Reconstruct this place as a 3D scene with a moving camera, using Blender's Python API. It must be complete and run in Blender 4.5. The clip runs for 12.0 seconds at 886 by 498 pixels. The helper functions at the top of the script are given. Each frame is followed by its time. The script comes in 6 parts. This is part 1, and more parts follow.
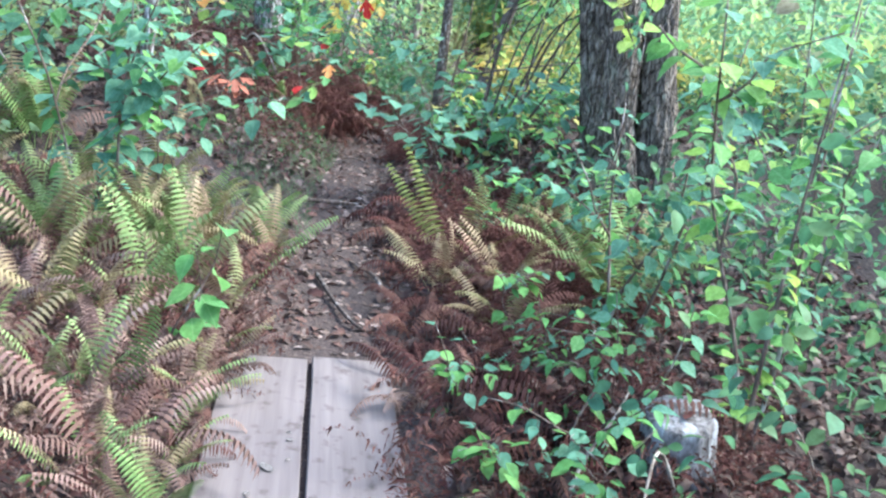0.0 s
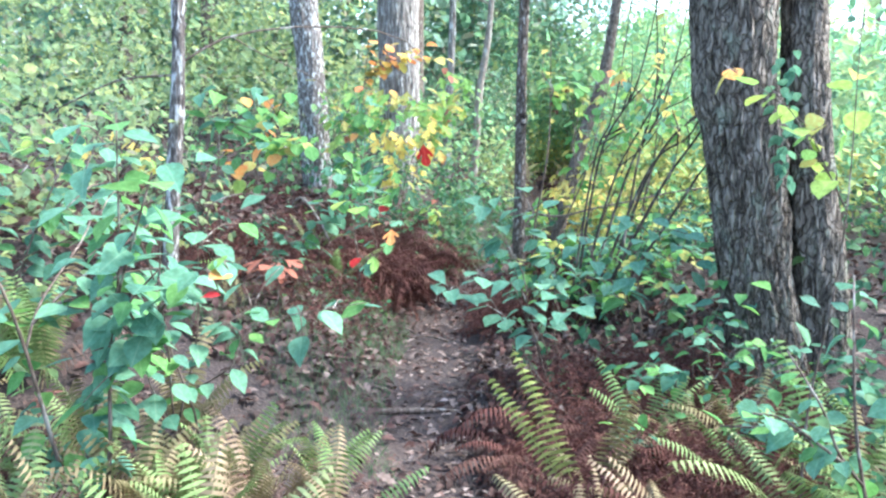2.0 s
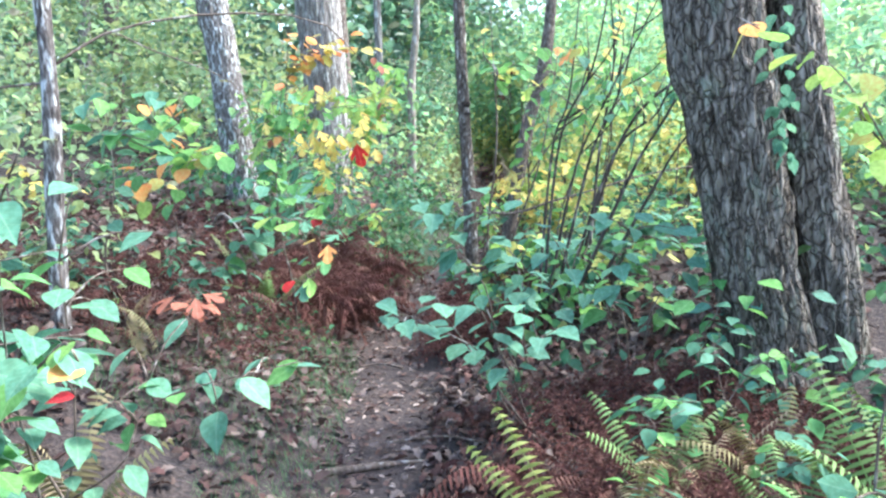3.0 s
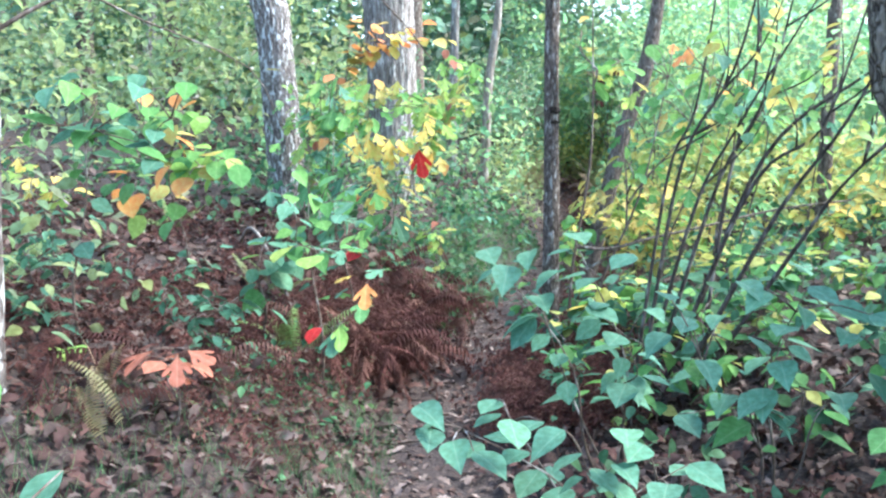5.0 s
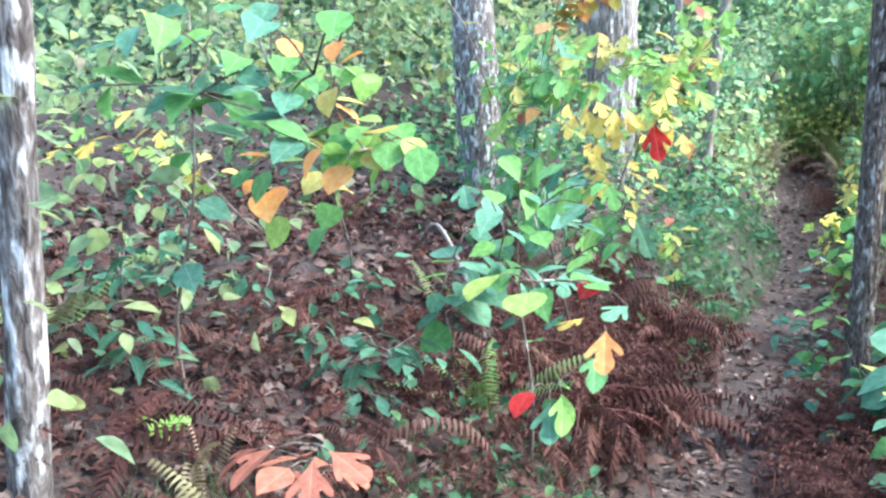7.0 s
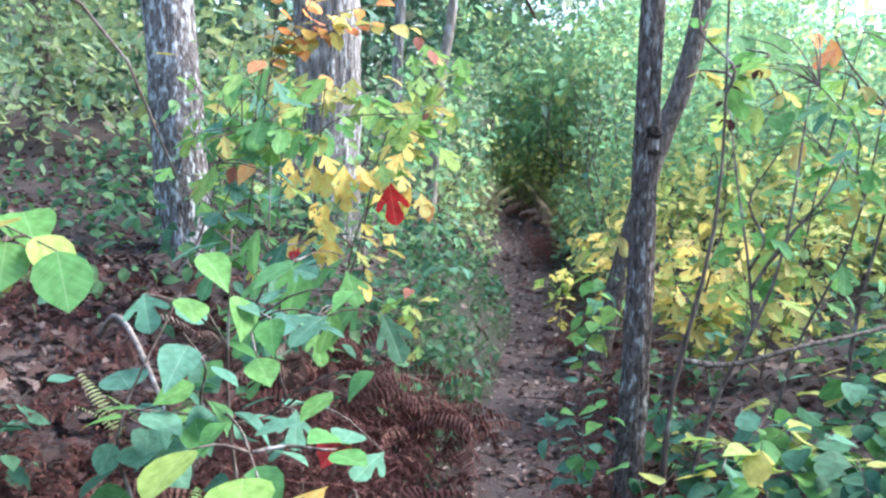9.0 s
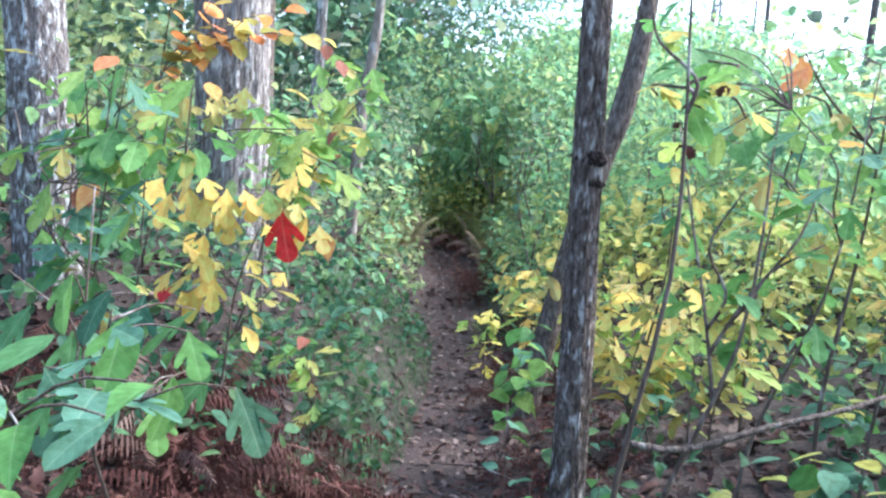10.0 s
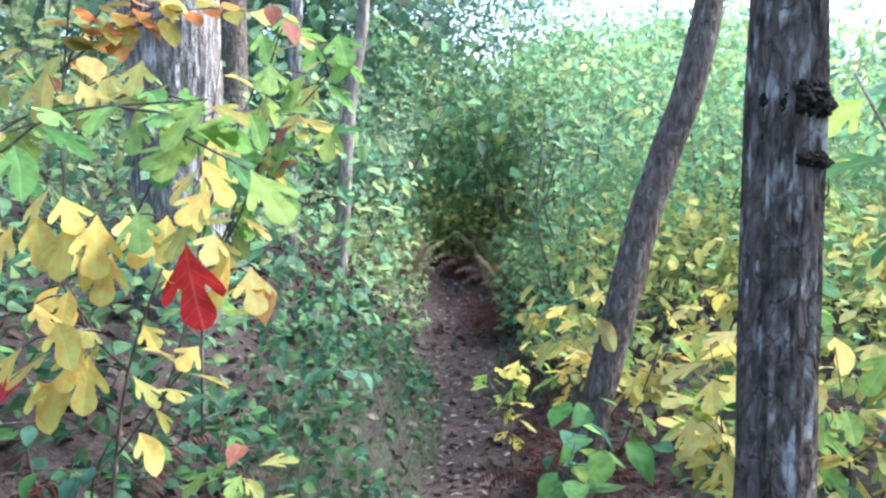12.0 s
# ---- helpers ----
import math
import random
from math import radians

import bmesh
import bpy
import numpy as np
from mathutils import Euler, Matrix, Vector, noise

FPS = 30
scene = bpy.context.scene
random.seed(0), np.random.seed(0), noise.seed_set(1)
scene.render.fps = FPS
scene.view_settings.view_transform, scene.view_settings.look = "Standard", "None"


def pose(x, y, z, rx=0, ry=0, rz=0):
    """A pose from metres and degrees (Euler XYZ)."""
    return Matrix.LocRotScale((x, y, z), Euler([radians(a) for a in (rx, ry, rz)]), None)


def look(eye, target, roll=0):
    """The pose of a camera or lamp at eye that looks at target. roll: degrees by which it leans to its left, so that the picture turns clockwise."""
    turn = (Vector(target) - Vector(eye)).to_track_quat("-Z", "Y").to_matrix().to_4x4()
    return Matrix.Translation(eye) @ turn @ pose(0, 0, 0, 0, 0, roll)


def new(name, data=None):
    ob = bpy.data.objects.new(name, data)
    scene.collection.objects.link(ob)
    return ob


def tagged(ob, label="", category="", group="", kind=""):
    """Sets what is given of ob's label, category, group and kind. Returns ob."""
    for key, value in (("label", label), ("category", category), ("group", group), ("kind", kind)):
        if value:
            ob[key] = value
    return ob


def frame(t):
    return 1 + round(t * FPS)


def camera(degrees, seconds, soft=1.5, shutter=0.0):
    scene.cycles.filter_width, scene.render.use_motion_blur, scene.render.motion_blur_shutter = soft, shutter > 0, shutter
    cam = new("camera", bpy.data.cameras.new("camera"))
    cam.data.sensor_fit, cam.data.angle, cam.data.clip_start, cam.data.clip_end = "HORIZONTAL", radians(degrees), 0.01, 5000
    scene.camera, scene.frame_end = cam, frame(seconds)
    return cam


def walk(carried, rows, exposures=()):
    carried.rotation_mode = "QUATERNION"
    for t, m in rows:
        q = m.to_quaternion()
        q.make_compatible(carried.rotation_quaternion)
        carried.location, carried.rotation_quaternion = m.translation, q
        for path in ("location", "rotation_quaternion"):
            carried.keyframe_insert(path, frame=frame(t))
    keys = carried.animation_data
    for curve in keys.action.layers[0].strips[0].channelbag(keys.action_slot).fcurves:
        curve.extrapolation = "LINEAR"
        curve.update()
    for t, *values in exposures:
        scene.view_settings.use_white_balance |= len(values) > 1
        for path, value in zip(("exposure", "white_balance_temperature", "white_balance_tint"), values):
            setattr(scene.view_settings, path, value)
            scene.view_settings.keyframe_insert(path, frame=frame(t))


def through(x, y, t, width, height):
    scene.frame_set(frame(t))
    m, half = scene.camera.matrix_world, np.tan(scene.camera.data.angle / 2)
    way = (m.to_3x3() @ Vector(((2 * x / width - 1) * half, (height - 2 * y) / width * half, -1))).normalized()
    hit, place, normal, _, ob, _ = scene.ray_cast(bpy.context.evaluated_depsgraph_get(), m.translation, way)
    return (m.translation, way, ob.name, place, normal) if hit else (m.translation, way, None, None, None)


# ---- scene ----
cam = camera(55.0, 12.0, soft=2.4)
PATH = [
    (0, (1.595, -0.031, 1.452), (1.395, 1.875, 0.88), 8.6),
    (0.5, (1.497, 0.222, 1.421), (1.315, 2.146, 0.906), 8.3),
    (1, (1.295, 0.525, 1.477), (1.024, 2.422, 0.904), 3.6),
    (1.5, (1.251, 0.847, 1.472), (0.847, 2.757, 1.037), 1.7),
    (2, (1.185, 1.252, 1.515), (0.807, 3.192, 1.212), 1.9),
    (2.5, (1.039, 1.608, 1.538), (0.695, 3.554, 1.229), 0.3),
    (3, (1.02, 1.981, 1.515), (0.778, 3.94, 1.195), -2.0),
    (3.2, (1.013, 2.168, 1.539), (0.728, 4.116, 1.188), -0.8),
    (4.8, (0.885, 3.056, 1.548), (0.53, 4.998, 1.224), 0.4),
    (5, (0.846, 3.164, 1.536), (0.447, 5.098, 1.219), 0.7),
    (5.5, (0.707, 3.501, 1.485), (0.214, 5.424, 1.236), -0.0),
    (6, (0.577, 3.889, 1.456), (-0.092, 5.745, 1.127), 0.5),
    (6.5, (0.471, 4.132, 1.473), (-0.377, 5.911, 1.133), 1.7),
    (7, (0.286, 4.391, 1.49), (-0.511, 6.183, 1.101), 0.6),
    (7.2, (0.255, 4.472, 1.478), (-0.507, 6.275, 1.064), -1.3),
    (8.8, (0.084, 5.068, 1.559), (-0.234, 7.026, 1.307), 2.2),
    (9, (0.038, 5.151, 1.554), (-0.132, 7.122, 1.263), 2.6),
    (9.5, (0.064, 5.498, 1.55), (0.051, 7.484, 1.311), 1.2),
    (10, (0.103, 5.785, 1.534), (0.087, 7.773, 1.317), 4.3),
    (10.5, (0.083, 6.122, 1.536), (0.059, 8.112, 1.333), 1.9),
    (11, (0.12, 6.43, 1.497), (0.051, 8.422, 1.332), 1.3),
    (11.5, (0.135, 6.736, 1.478), (0.024, 8.721, 1.261), 2.7),
    (12, (0.087, 7.091, 1.458), (0.052, 9.083, 1.291), 1.8),
]
walk(cam, [(t, look(eye, target, roll)) for t, eye, target, roll in PATH],
     exposures=[(0.0, 2.76, 5650, 8), (1.5, 2.98, 5700, 8), (2.5, 2.96, 5700, 9), (5.0, 2.92, 5650, 8), (5.5, 2.82, 5650, 8), (6.5, 3.04, 5650, 8), (7.2, 3.04, 5600, 9), (9.0, 2.64, 5600, 15), (10.5, 2.58, 5600, 16), (12.0, 2.62, 5600, 15)])

# ---- world and light ----
world = bpy.data.worlds.new("world")
scene.world = world
world.use_nodes = True
wn = world.node_tree
sky = wn.nodes.new("ShaderNodeTexSky")
sky.sky_type, sky.sun_disc = "NISHITA", False
sky.sun_elevation, sky.sun_rotation = radians(48), radians(70)
sky.air_density, sky.dust_density, sky.ozone_density = 1.0, 3.0, 1.0
wn.nodes["Background"].inputs["Strength"].default_value = 0.15
wn.links.new(sky.outputs[0], wn.nodes["Background"].inputs["Color"])

sun = new("sun", bpy.data.lights.new("sun", "SUN"))
sun.data.energy, sun.data.angle, sun.data.color = 1.5, radians(16), (1.0, 0.97, 0.9)
sun.matrix_basis = look((9, 9, 12), (0, 6, 0))


# ---- materials ----
def nodes_of(name):
    m = bpy.data.materials.new(name)
    m.use_nodes = True
    return m, m.node_tree.nodes, m.node_tree.links, m.node_tree.nodes["Principled BSDF"]


def ramp_of(nodes, colours, stops=None):
    r = nodes.new("ShaderNodeValToRGB")
    e = r.color_ramp.elements
    n = len(colours)
    stops = stops or [i / max(1, n - 1) for i in range(n)]
    while len(e) < n:
        e.new(0.5)
    for el, c, s in zip(e, colours, stops):
        el.position, el.color = s, (*c, 1)
    return r


def noise_of(nodes, links, scale, detail=4, space="Object", stretch=(1, 1, 1)):
    tc = nodes.new("ShaderNodeTexCoord")
    mp = nodes.new("ShaderNodeMapping")
    mp.inputs["Scale"].default_value = stretch
    nz = nodes.new("ShaderNodeTexNoise")
    nz.inputs["Scale"].default_value, nz.inputs["Detail"].default_value = scale, detail
    links.new(tc.outputs[space], mp.inputs["Vector"])
    links.new(mp.outputs[0], nz.inputs["Vector"])
    return nz


def leaf_material(name, colours, joined=False, rough=0.64, through=0.42, veins=False, blotch=(0.62, 0.58, 0.5)):
    """A living or dead leaf: colour drawn per leaf, blotches across it, some light let through."""
    m, nodes, links, bsdf = nodes_of(name)
    ramp = ramp_of(nodes, colours)
    if joined:
        links.new(nodes.new("ShaderNodeNewGeometry").outputs["Random Per Island"], ramp.inputs[0])
    else:
        links.new(nodes.new("ShaderNodeObjectInfo").outputs["Random"], ramp.inputs[0])
    nz = noise_of(nodes, links, 38 if joined else 4.5)
    blot = ramp_of(nodes, [blotch, (1.1, 1.1, 1.1)], [0.34, 0.6])
    links.new(nz.outputs[0], blot.inputs[0])
    mul = nodes.new("ShaderNodeMixRGB")
    mul.blend_type, mul.inputs[0].default_value = "MULTIPLY", 0.75
    links.new(ramp.outputs[0], mul.inputs[1])
    links.new(blot.outputs[0], mul.inputs[2])
    if veins:
        tc, sep = nodes.new("ShaderNodeTexCoord"), nodes.new("ShaderNodeSeparateXYZ")
        links.new(tc.outputs["Object"], sep.inputs[0])

        def maths(op, a, b=None):
            n = nodes.new("ShaderNodeMath")
            n.operation = op
            for i, v in enumerate((a, b)):
                if v is None:
                    continue
                if isinstance(v, (int, float)):
                    n.inputs[i].default_value = v
                else:
                    links.new(v, n.inputs[i])
            return n.outputs[0]

        wide = maths("ABSOLUTE", sep.outputs[0])
        rows = maths("FRACT", maths("MULTIPLY", maths("SUBTRACT", sep.outputs[1], maths("MULTIPLY", wide, 0.8)), 7.0))
        line = maths("MAXIMUM", maths("LESS_THAN", wide, 0.014), maths("MULTIPLY", maths("LESS_THAN", rows, 0.1), 0.6))
        pale = nodes.new("ShaderNodeMixRGB")
        pale.blend_type = "SCREEN"
        links.new(maths("MULTIPLY", line, 0.13), pale.inputs[0])
        links.new(mul.outputs[0], pale.inputs[1])
        pale.inputs[2].default_value = (0.5, 0.55, 0.35, 1)
        mul = pale
        bp = nodes.new("ShaderNodeBump")
        bp.inputs["Strength"].default_value, bp.inputs["Distance"].default_value = 0.12, 0.006
        puff = maths("MULTIPLY", maths("ABSOLUTE", maths("SUBTRACT", rows, 0.5)), -1.0)
        links.new(puff, bp.inputs["Height"])
        links.new(bp.outputs[0], bsdf.inputs["Normal"])
    links.new(mul.outputs[0], bsdf.inputs["Base Color"])
    bsdf.inputs["Roughness"].default_value = rough
    bsdf.inputs["Specular IOR Level"].default_value = 0.15
    tr = nodes.new("ShaderNodeBsdfTranslucent")
    links.new(mul.outputs[0], tr.inputs["Color"])
    mix = nodes.new("ShaderNodeMixShader")
    mix.inputs[0].default_value = through
    links.new(bsdf.outputs[0], mix.inputs[1])
    links.new(tr.outputs[0], mix.inputs[2])
    links.new(mix.outputs[0], nodes["Material Output"].inputs["Surface"])
    return m


TEAL = [(0.10, 0.235, 0.155), (0.135, 0.285, 0.175), (0.085, 0.20, 0.14), (0.165, 0.33, 0.19)]
DARK = [(0.045, 0.12, 0.075), (0.065, 0.16, 0.085), (0.05, 0.135, 0.09), (0.085, 0.18, 0.09)]
GREEN = [(0.09, 0.22, 0.075), (0.12, 0.29, 0.08), (0.17, 0.34, 0.09), (0.10, 0.25, 0.10)]
LIME = [(0.26, 0.42, 0.10), (0.20, 0.38, 0.09), (0.36, 0.46, 0.11), (0.28, 0.43, 0.12)]
YELLOW = [(0.62, 0.54, 0.13), (0.70, 0.61, 0.17), (0.54, 0.53, 0.13), (0.66, 0.52, 0.14)]
OLIVE = [(0.34, 0.37, 0.10), (0.43, 0.42, 0.13), (0.27, 0.36, 0.09), (0.47, 0.43, 0.15)]
ORANGE = [(0.62, 0.30, 0.10), (0.66, 0.37, 0.11), (0.58, 0.24, 0.11), (0.58, 0.40, 0.11)]
RED = [(0.62, 0.04, 0.04), (0.55, 0.035, 0.045)]
SALMON = [(0.52, 0.20, 0.12), (0.42, 0.15, 0.095), (0.34, 0.13, 0.09)]
RUST = [(0.08, 0.032, 0.027), (0.115, 0.049, 0.04), (0.052, 0.022, 0.019), (0.165, 0.088, 0.068), (0.095, 0.036, 0.03)]
TAN = [(0.34, 0.265, 0.16), (0.29, 0.27, 0.13), (0.38, 0.28, 0.19), (0.22, 0.23, 0.10)]
LITTER = [(0.046, 0.029, 0.024), (0.075, 0.05, 0.04), (0.028, 0.018, 0.016), (0.21, 0.16, 0.135), (0.036, 0.023, 0.02), (0.11, 0.058, 0.047), (0.042, 0.026, 0.022), (0.085, 0.042, 0.036)]
FADED = [(0.15, 0.094, 0.076), (0.215, 0.145, 0.118), (0.10, 0.058, 0.048), (0.28, 0.205, 0.165), (0.18, 0.11, 0.09)]

M = {}
for key, cols in dict(dark=DARK, teal=TEAL, green=GREEN, lime=LIME, yellow=YELLOW, olive=OLIVE, orange=ORANGE, red=RED, salmon=SALMON).items():
    M[key] = leaf_material("leaf_" + key, cols, veins=True, blotch=(1.1, 0.6, 0.5) if key in ("yellow", "olive", "orange") else (0.6, 0.62, 0.52))
for key, cols in dict(dark=DARK, teal=TEAL, green=GREEN, lime=LIME, yellow=YELLOW, olive=OLIVE, orange=ORANGE).items():
    M[key + "_massed"] = leaf_material("leaves_" + key, cols, joined=True)
M["frond_green"] = leaf_material("fern_green", [(0.17, 0.28, 0.10), (0.26, 0.35, 0.14), (0.21, 0.34, 0.11), (0.33, 0.36, 0.17)], rough=0.6)
M["frond_bright"] = leaf_material("fern_bright", [(0.34, 0.42, 0.13), (0.40, 0.43, 0.15)], rough=0.6)
M["frond_tan"] = leaf_material("fern_tan", TAN, rough=0.7)
M["frond_rust"] = leaf_material("fern_rust", RUST, rough=0.85, through=0.25)
M["frond_faded"] = leaf_material("fern_faded", FADED, rough=0.85, through=0.25)
M["litter"] = leaf_material("litter", LITTER, True, 0.75, 0.15)
M["trail_litter"] = leaf_material("trail_litter", [(0.15, 0.108, 0.09), (0.07, 0.046, 0.038), (0.30, 0.24, 0.205), (0.05, 0.032, 0.027), (0.13, 0.078, 0.063), (0.06, 0.038, 0.031)], True, 0.75, 0.15)
# far palettes are paled: haze and sunlit brightness put into the leaf colour
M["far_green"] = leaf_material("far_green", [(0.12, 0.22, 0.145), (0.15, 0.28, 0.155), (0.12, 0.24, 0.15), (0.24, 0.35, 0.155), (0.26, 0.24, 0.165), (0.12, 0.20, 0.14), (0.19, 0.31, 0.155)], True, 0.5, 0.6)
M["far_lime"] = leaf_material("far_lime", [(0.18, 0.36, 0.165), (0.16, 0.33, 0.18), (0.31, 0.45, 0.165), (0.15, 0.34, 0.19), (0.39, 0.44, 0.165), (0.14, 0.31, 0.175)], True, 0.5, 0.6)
M["far_hazy"] = leaf_material("far_hazy", [(0.16, 0.29, 0.21), (0.18, 0.35, 0.235), (0.25, 0.28, 0.22), (0.165, 0.33, 0.235), (0.24, 0.38, 0.22)], True, 0.5, 0.6)
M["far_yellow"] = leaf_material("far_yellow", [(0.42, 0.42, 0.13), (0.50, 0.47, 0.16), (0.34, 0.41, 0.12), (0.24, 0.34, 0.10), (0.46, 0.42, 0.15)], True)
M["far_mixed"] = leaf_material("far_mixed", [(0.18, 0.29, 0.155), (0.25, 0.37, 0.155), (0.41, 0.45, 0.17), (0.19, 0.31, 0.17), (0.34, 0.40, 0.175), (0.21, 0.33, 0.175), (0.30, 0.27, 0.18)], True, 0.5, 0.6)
M["grass"] = leaf_material("grass_blades", [(0.06, 0.14, 0.06), (0.08, 0.18, 0.08), (0.11, 0.20, 0.08), (0.15, 0.19, 0.10)], True, 0.6)
M["low_green"] = leaf_material("low_green", [(0.045, 0.115, 0.07), (0.06, 0.155, 0.08), (0.085, 0.19, 0.08), (0.12, 0.21, 0.08), (0.05, 0.13, 0.08)], True, 0.55)


def bark_material(name, dark, mid, pale, lichen, amount, groove=26, bump=1.0, patch=16, run=0.2, plates=60, cracks=0.35, streak=0.45):
    """Furrowed bark with pale lichen blotches."""
    m, nodes, links, bsdf = nodes_of(name)
    nz = noise_of(nodes, links, groove, 8, stretch=(1, 1, run))
    nz.inputs["Distortion"].default_value = 0.6
    base = ramp_of(nodes, [dark, mid, pale], [0.32, 0.52, 0.72])
    links.new(nz.outputs[0], base.inputs[0])
    warp = noise_of(nodes, links, 9, 3)
    tc, mp, add = nodes.new("ShaderNodeTexCoord"), nodes.new("ShaderNodeMapping"), nodes.new("ShaderNodeMixRGB")
    add.blend_type, add.inputs[0].default_value = "ADD", 0.12
    links.new(tc.outputs["Object"], add.inputs[1])
    links.new(warp.outputs["Color"], add.inputs[2])
    links.new(add.outputs[0], mp.inputs["Vector"])
    mp.inputs["Scale"].default_value = (1, 1, 0.26)
    vor = nodes.new("ShaderNodeTexVoronoi")
    vor.feature = "DISTANCE_TO_EDGE"
    vor.inputs["Scale"].default_value = plates
    links.new(mp.outputs[0], vor.inputs["Vector"])
    crack = ramp_of(nodes, [(0.16, 0.14, 0.13), (0.75, 0.75, 0.75), (1, 1, 1)], [0.0, 0.09, 0.25])
    links.new(vor.outputs["Distance"], crack.inputs[0])
    split = nodes.new("ShaderNodeMixRGB")
    split.inputs[0].default_value, split.inputs[1].default_value = cracks, (1, 1, 1, 1)
    links.new(crack.outputs[0], split.inputs[2])
    big = noise_of(nodes, links, patch, 8, stretch=(1, 1, streak))
    mask = ramp_of(nodes, [(0, 0, 0), (1, 1, 1)], [0.60 - amount * 0.2, 0.70 - amount * 0.2])
    links.new(big.outputs[0], mask.inputs[0])
    mix = nodes.new("ShaderNodeMixRGB")
    links.new(mask.outputs[0], mix.inputs[0])
    links.new(base.outputs[0], mix.inputs[1])
    mix.inputs[2].default_value = (*lichen, 1)
    cut = nodes.new("ShaderNodeMixRGB")
    cut.blend_type, cut.inputs[0].default_value = "MULTIPLY", 1.0
    links.new(mix.outputs[0], cut.inputs[1])
    links.new(split.outputs[0], cut.inputs[2])
    links.new(cut.outputs[0], bsdf.inputs["Base Color"])
    bsdf.inputs["Roughness"].default_value, bsdf.inputs["Specular IOR Level"].default_value = 0.95, 0.1
    bp = nodes.new("ShaderNodeBump")
    bp.inputs["Strength"].default_value, bp.inputs["Distance"].default_value = bump, 0.03
    tall = nodes.new("ShaderNodeMath")
    tall.operation = "MULTIPLY"
    links.new(nz.outputs[0], tall.inputs[0])
    links.new(split.outputs[0], tall.inputs[1])
    links.new(tall.outputs[0], bp.inputs["Height"])
    links.new(bp.outputs[0], bsdf.inputs["Normal"])
    return m


M["bark_oak"] = bark_material("bark_oak", (0.055, 0.044, 0.034), (0.195, 0.163, 0.13), (0.36, 0.31, 0.255), (0.26, 0.26, 0.20), 0.12, 34, 1.0, 14, 0.3, 30, 0.8)
M["bark_pale"] = bark_material("bark_pale", (0.10, 0.085, 0.076), (0.25, 0.225, 0.20), (0.44, 0.41, 0.38), (0.56, 0.56, 0.52), 0.24, 40, 1.0, 30, 0.16, 44, 0.4, 0.22)
M["bark_birch"] = bark_material("bark_birch", (0.045, 0.036, 0.032), (0.14, 0.12, 0.105), (0.30, 0.28, 0.26), (0.50, 0.50, 0.475), 0.32, 60, 0.6, 30, 0.3, 60, 0.12, 0.3)
M["bark_grey"] = bark_material("bark_grey", (0.05, 0.037, 0.029), (0.15, 0.118, 0.096), (0.28, 0.235, 0.20), (0.48, 0.45, 0.40), 0.2, 80, 1.0, 52, 0.34, 50, 0.3, 0.34)
M["bark_brown"] = bark_material("bark_brown", (0.065, 0.05, 0.04), (0.145, 0.115, 0.095), (0.235, 0.195, 0.165), (0.27, 0.26, 0.22), 0.1, 55, 1.0, 26, 0.36, 60, 0.15)
M["bark_lichen"] = bark_material("bark_lichen", (0.07, 0.056, 0.05), (0.19, 0.165, 0.148), (0.34, 0.31, 0.285), (0.58, 0.59, 0.56), 0.40, 50, 1.0, 34, 0.3, 44, 0.35, 0.4)
M["burl"] = bark_material("burl_bark", (0.016, 0.013, 0.012), (0.035, 0.028, 0.024), (0.075, 0.06, 0.052), (0.12, 0.1, 0.09), 0.0, 90, 1.0, 30, 0.8)
M["twig"] = bark_material("twig_bark", (0.06, 0.045, 0.035), (0.12, 0.09, 0.07), (0.20, 0.165, 0.14), (0.30, 0.28, 0.25), 0.2, 60, 0.4, cracks=0.0)
M["dark_stem"] = bark_material("dark_stem_bark", (0.028, 0.022, 0.018), (0.065, 0.052, 0.044), (0.12, 0.10, 0.088), (0.2, 0.18, 0.16), 0.15, 60, 0.4, cracks=0.0)
M["dead_wood"] = bark_material("dead_wood", (0.12, 0.095, 0.075), (0.22, 0.185, 0.15), (0.33, 0.29, 0.245), (0.36, 0.34, 0.30), 0.2, 50, 0.4, cracks=0.0)
M["cut_wood"] = bark_material("cut_wood", (0.07, 0.062, 0.056), (0.15, 0.14, 0.132), (0.23, 0.22, 0.212), (0.30, 0.305, 0.30), 0.4, 40, 0.6, 18, 0.6, 60, 0.1)


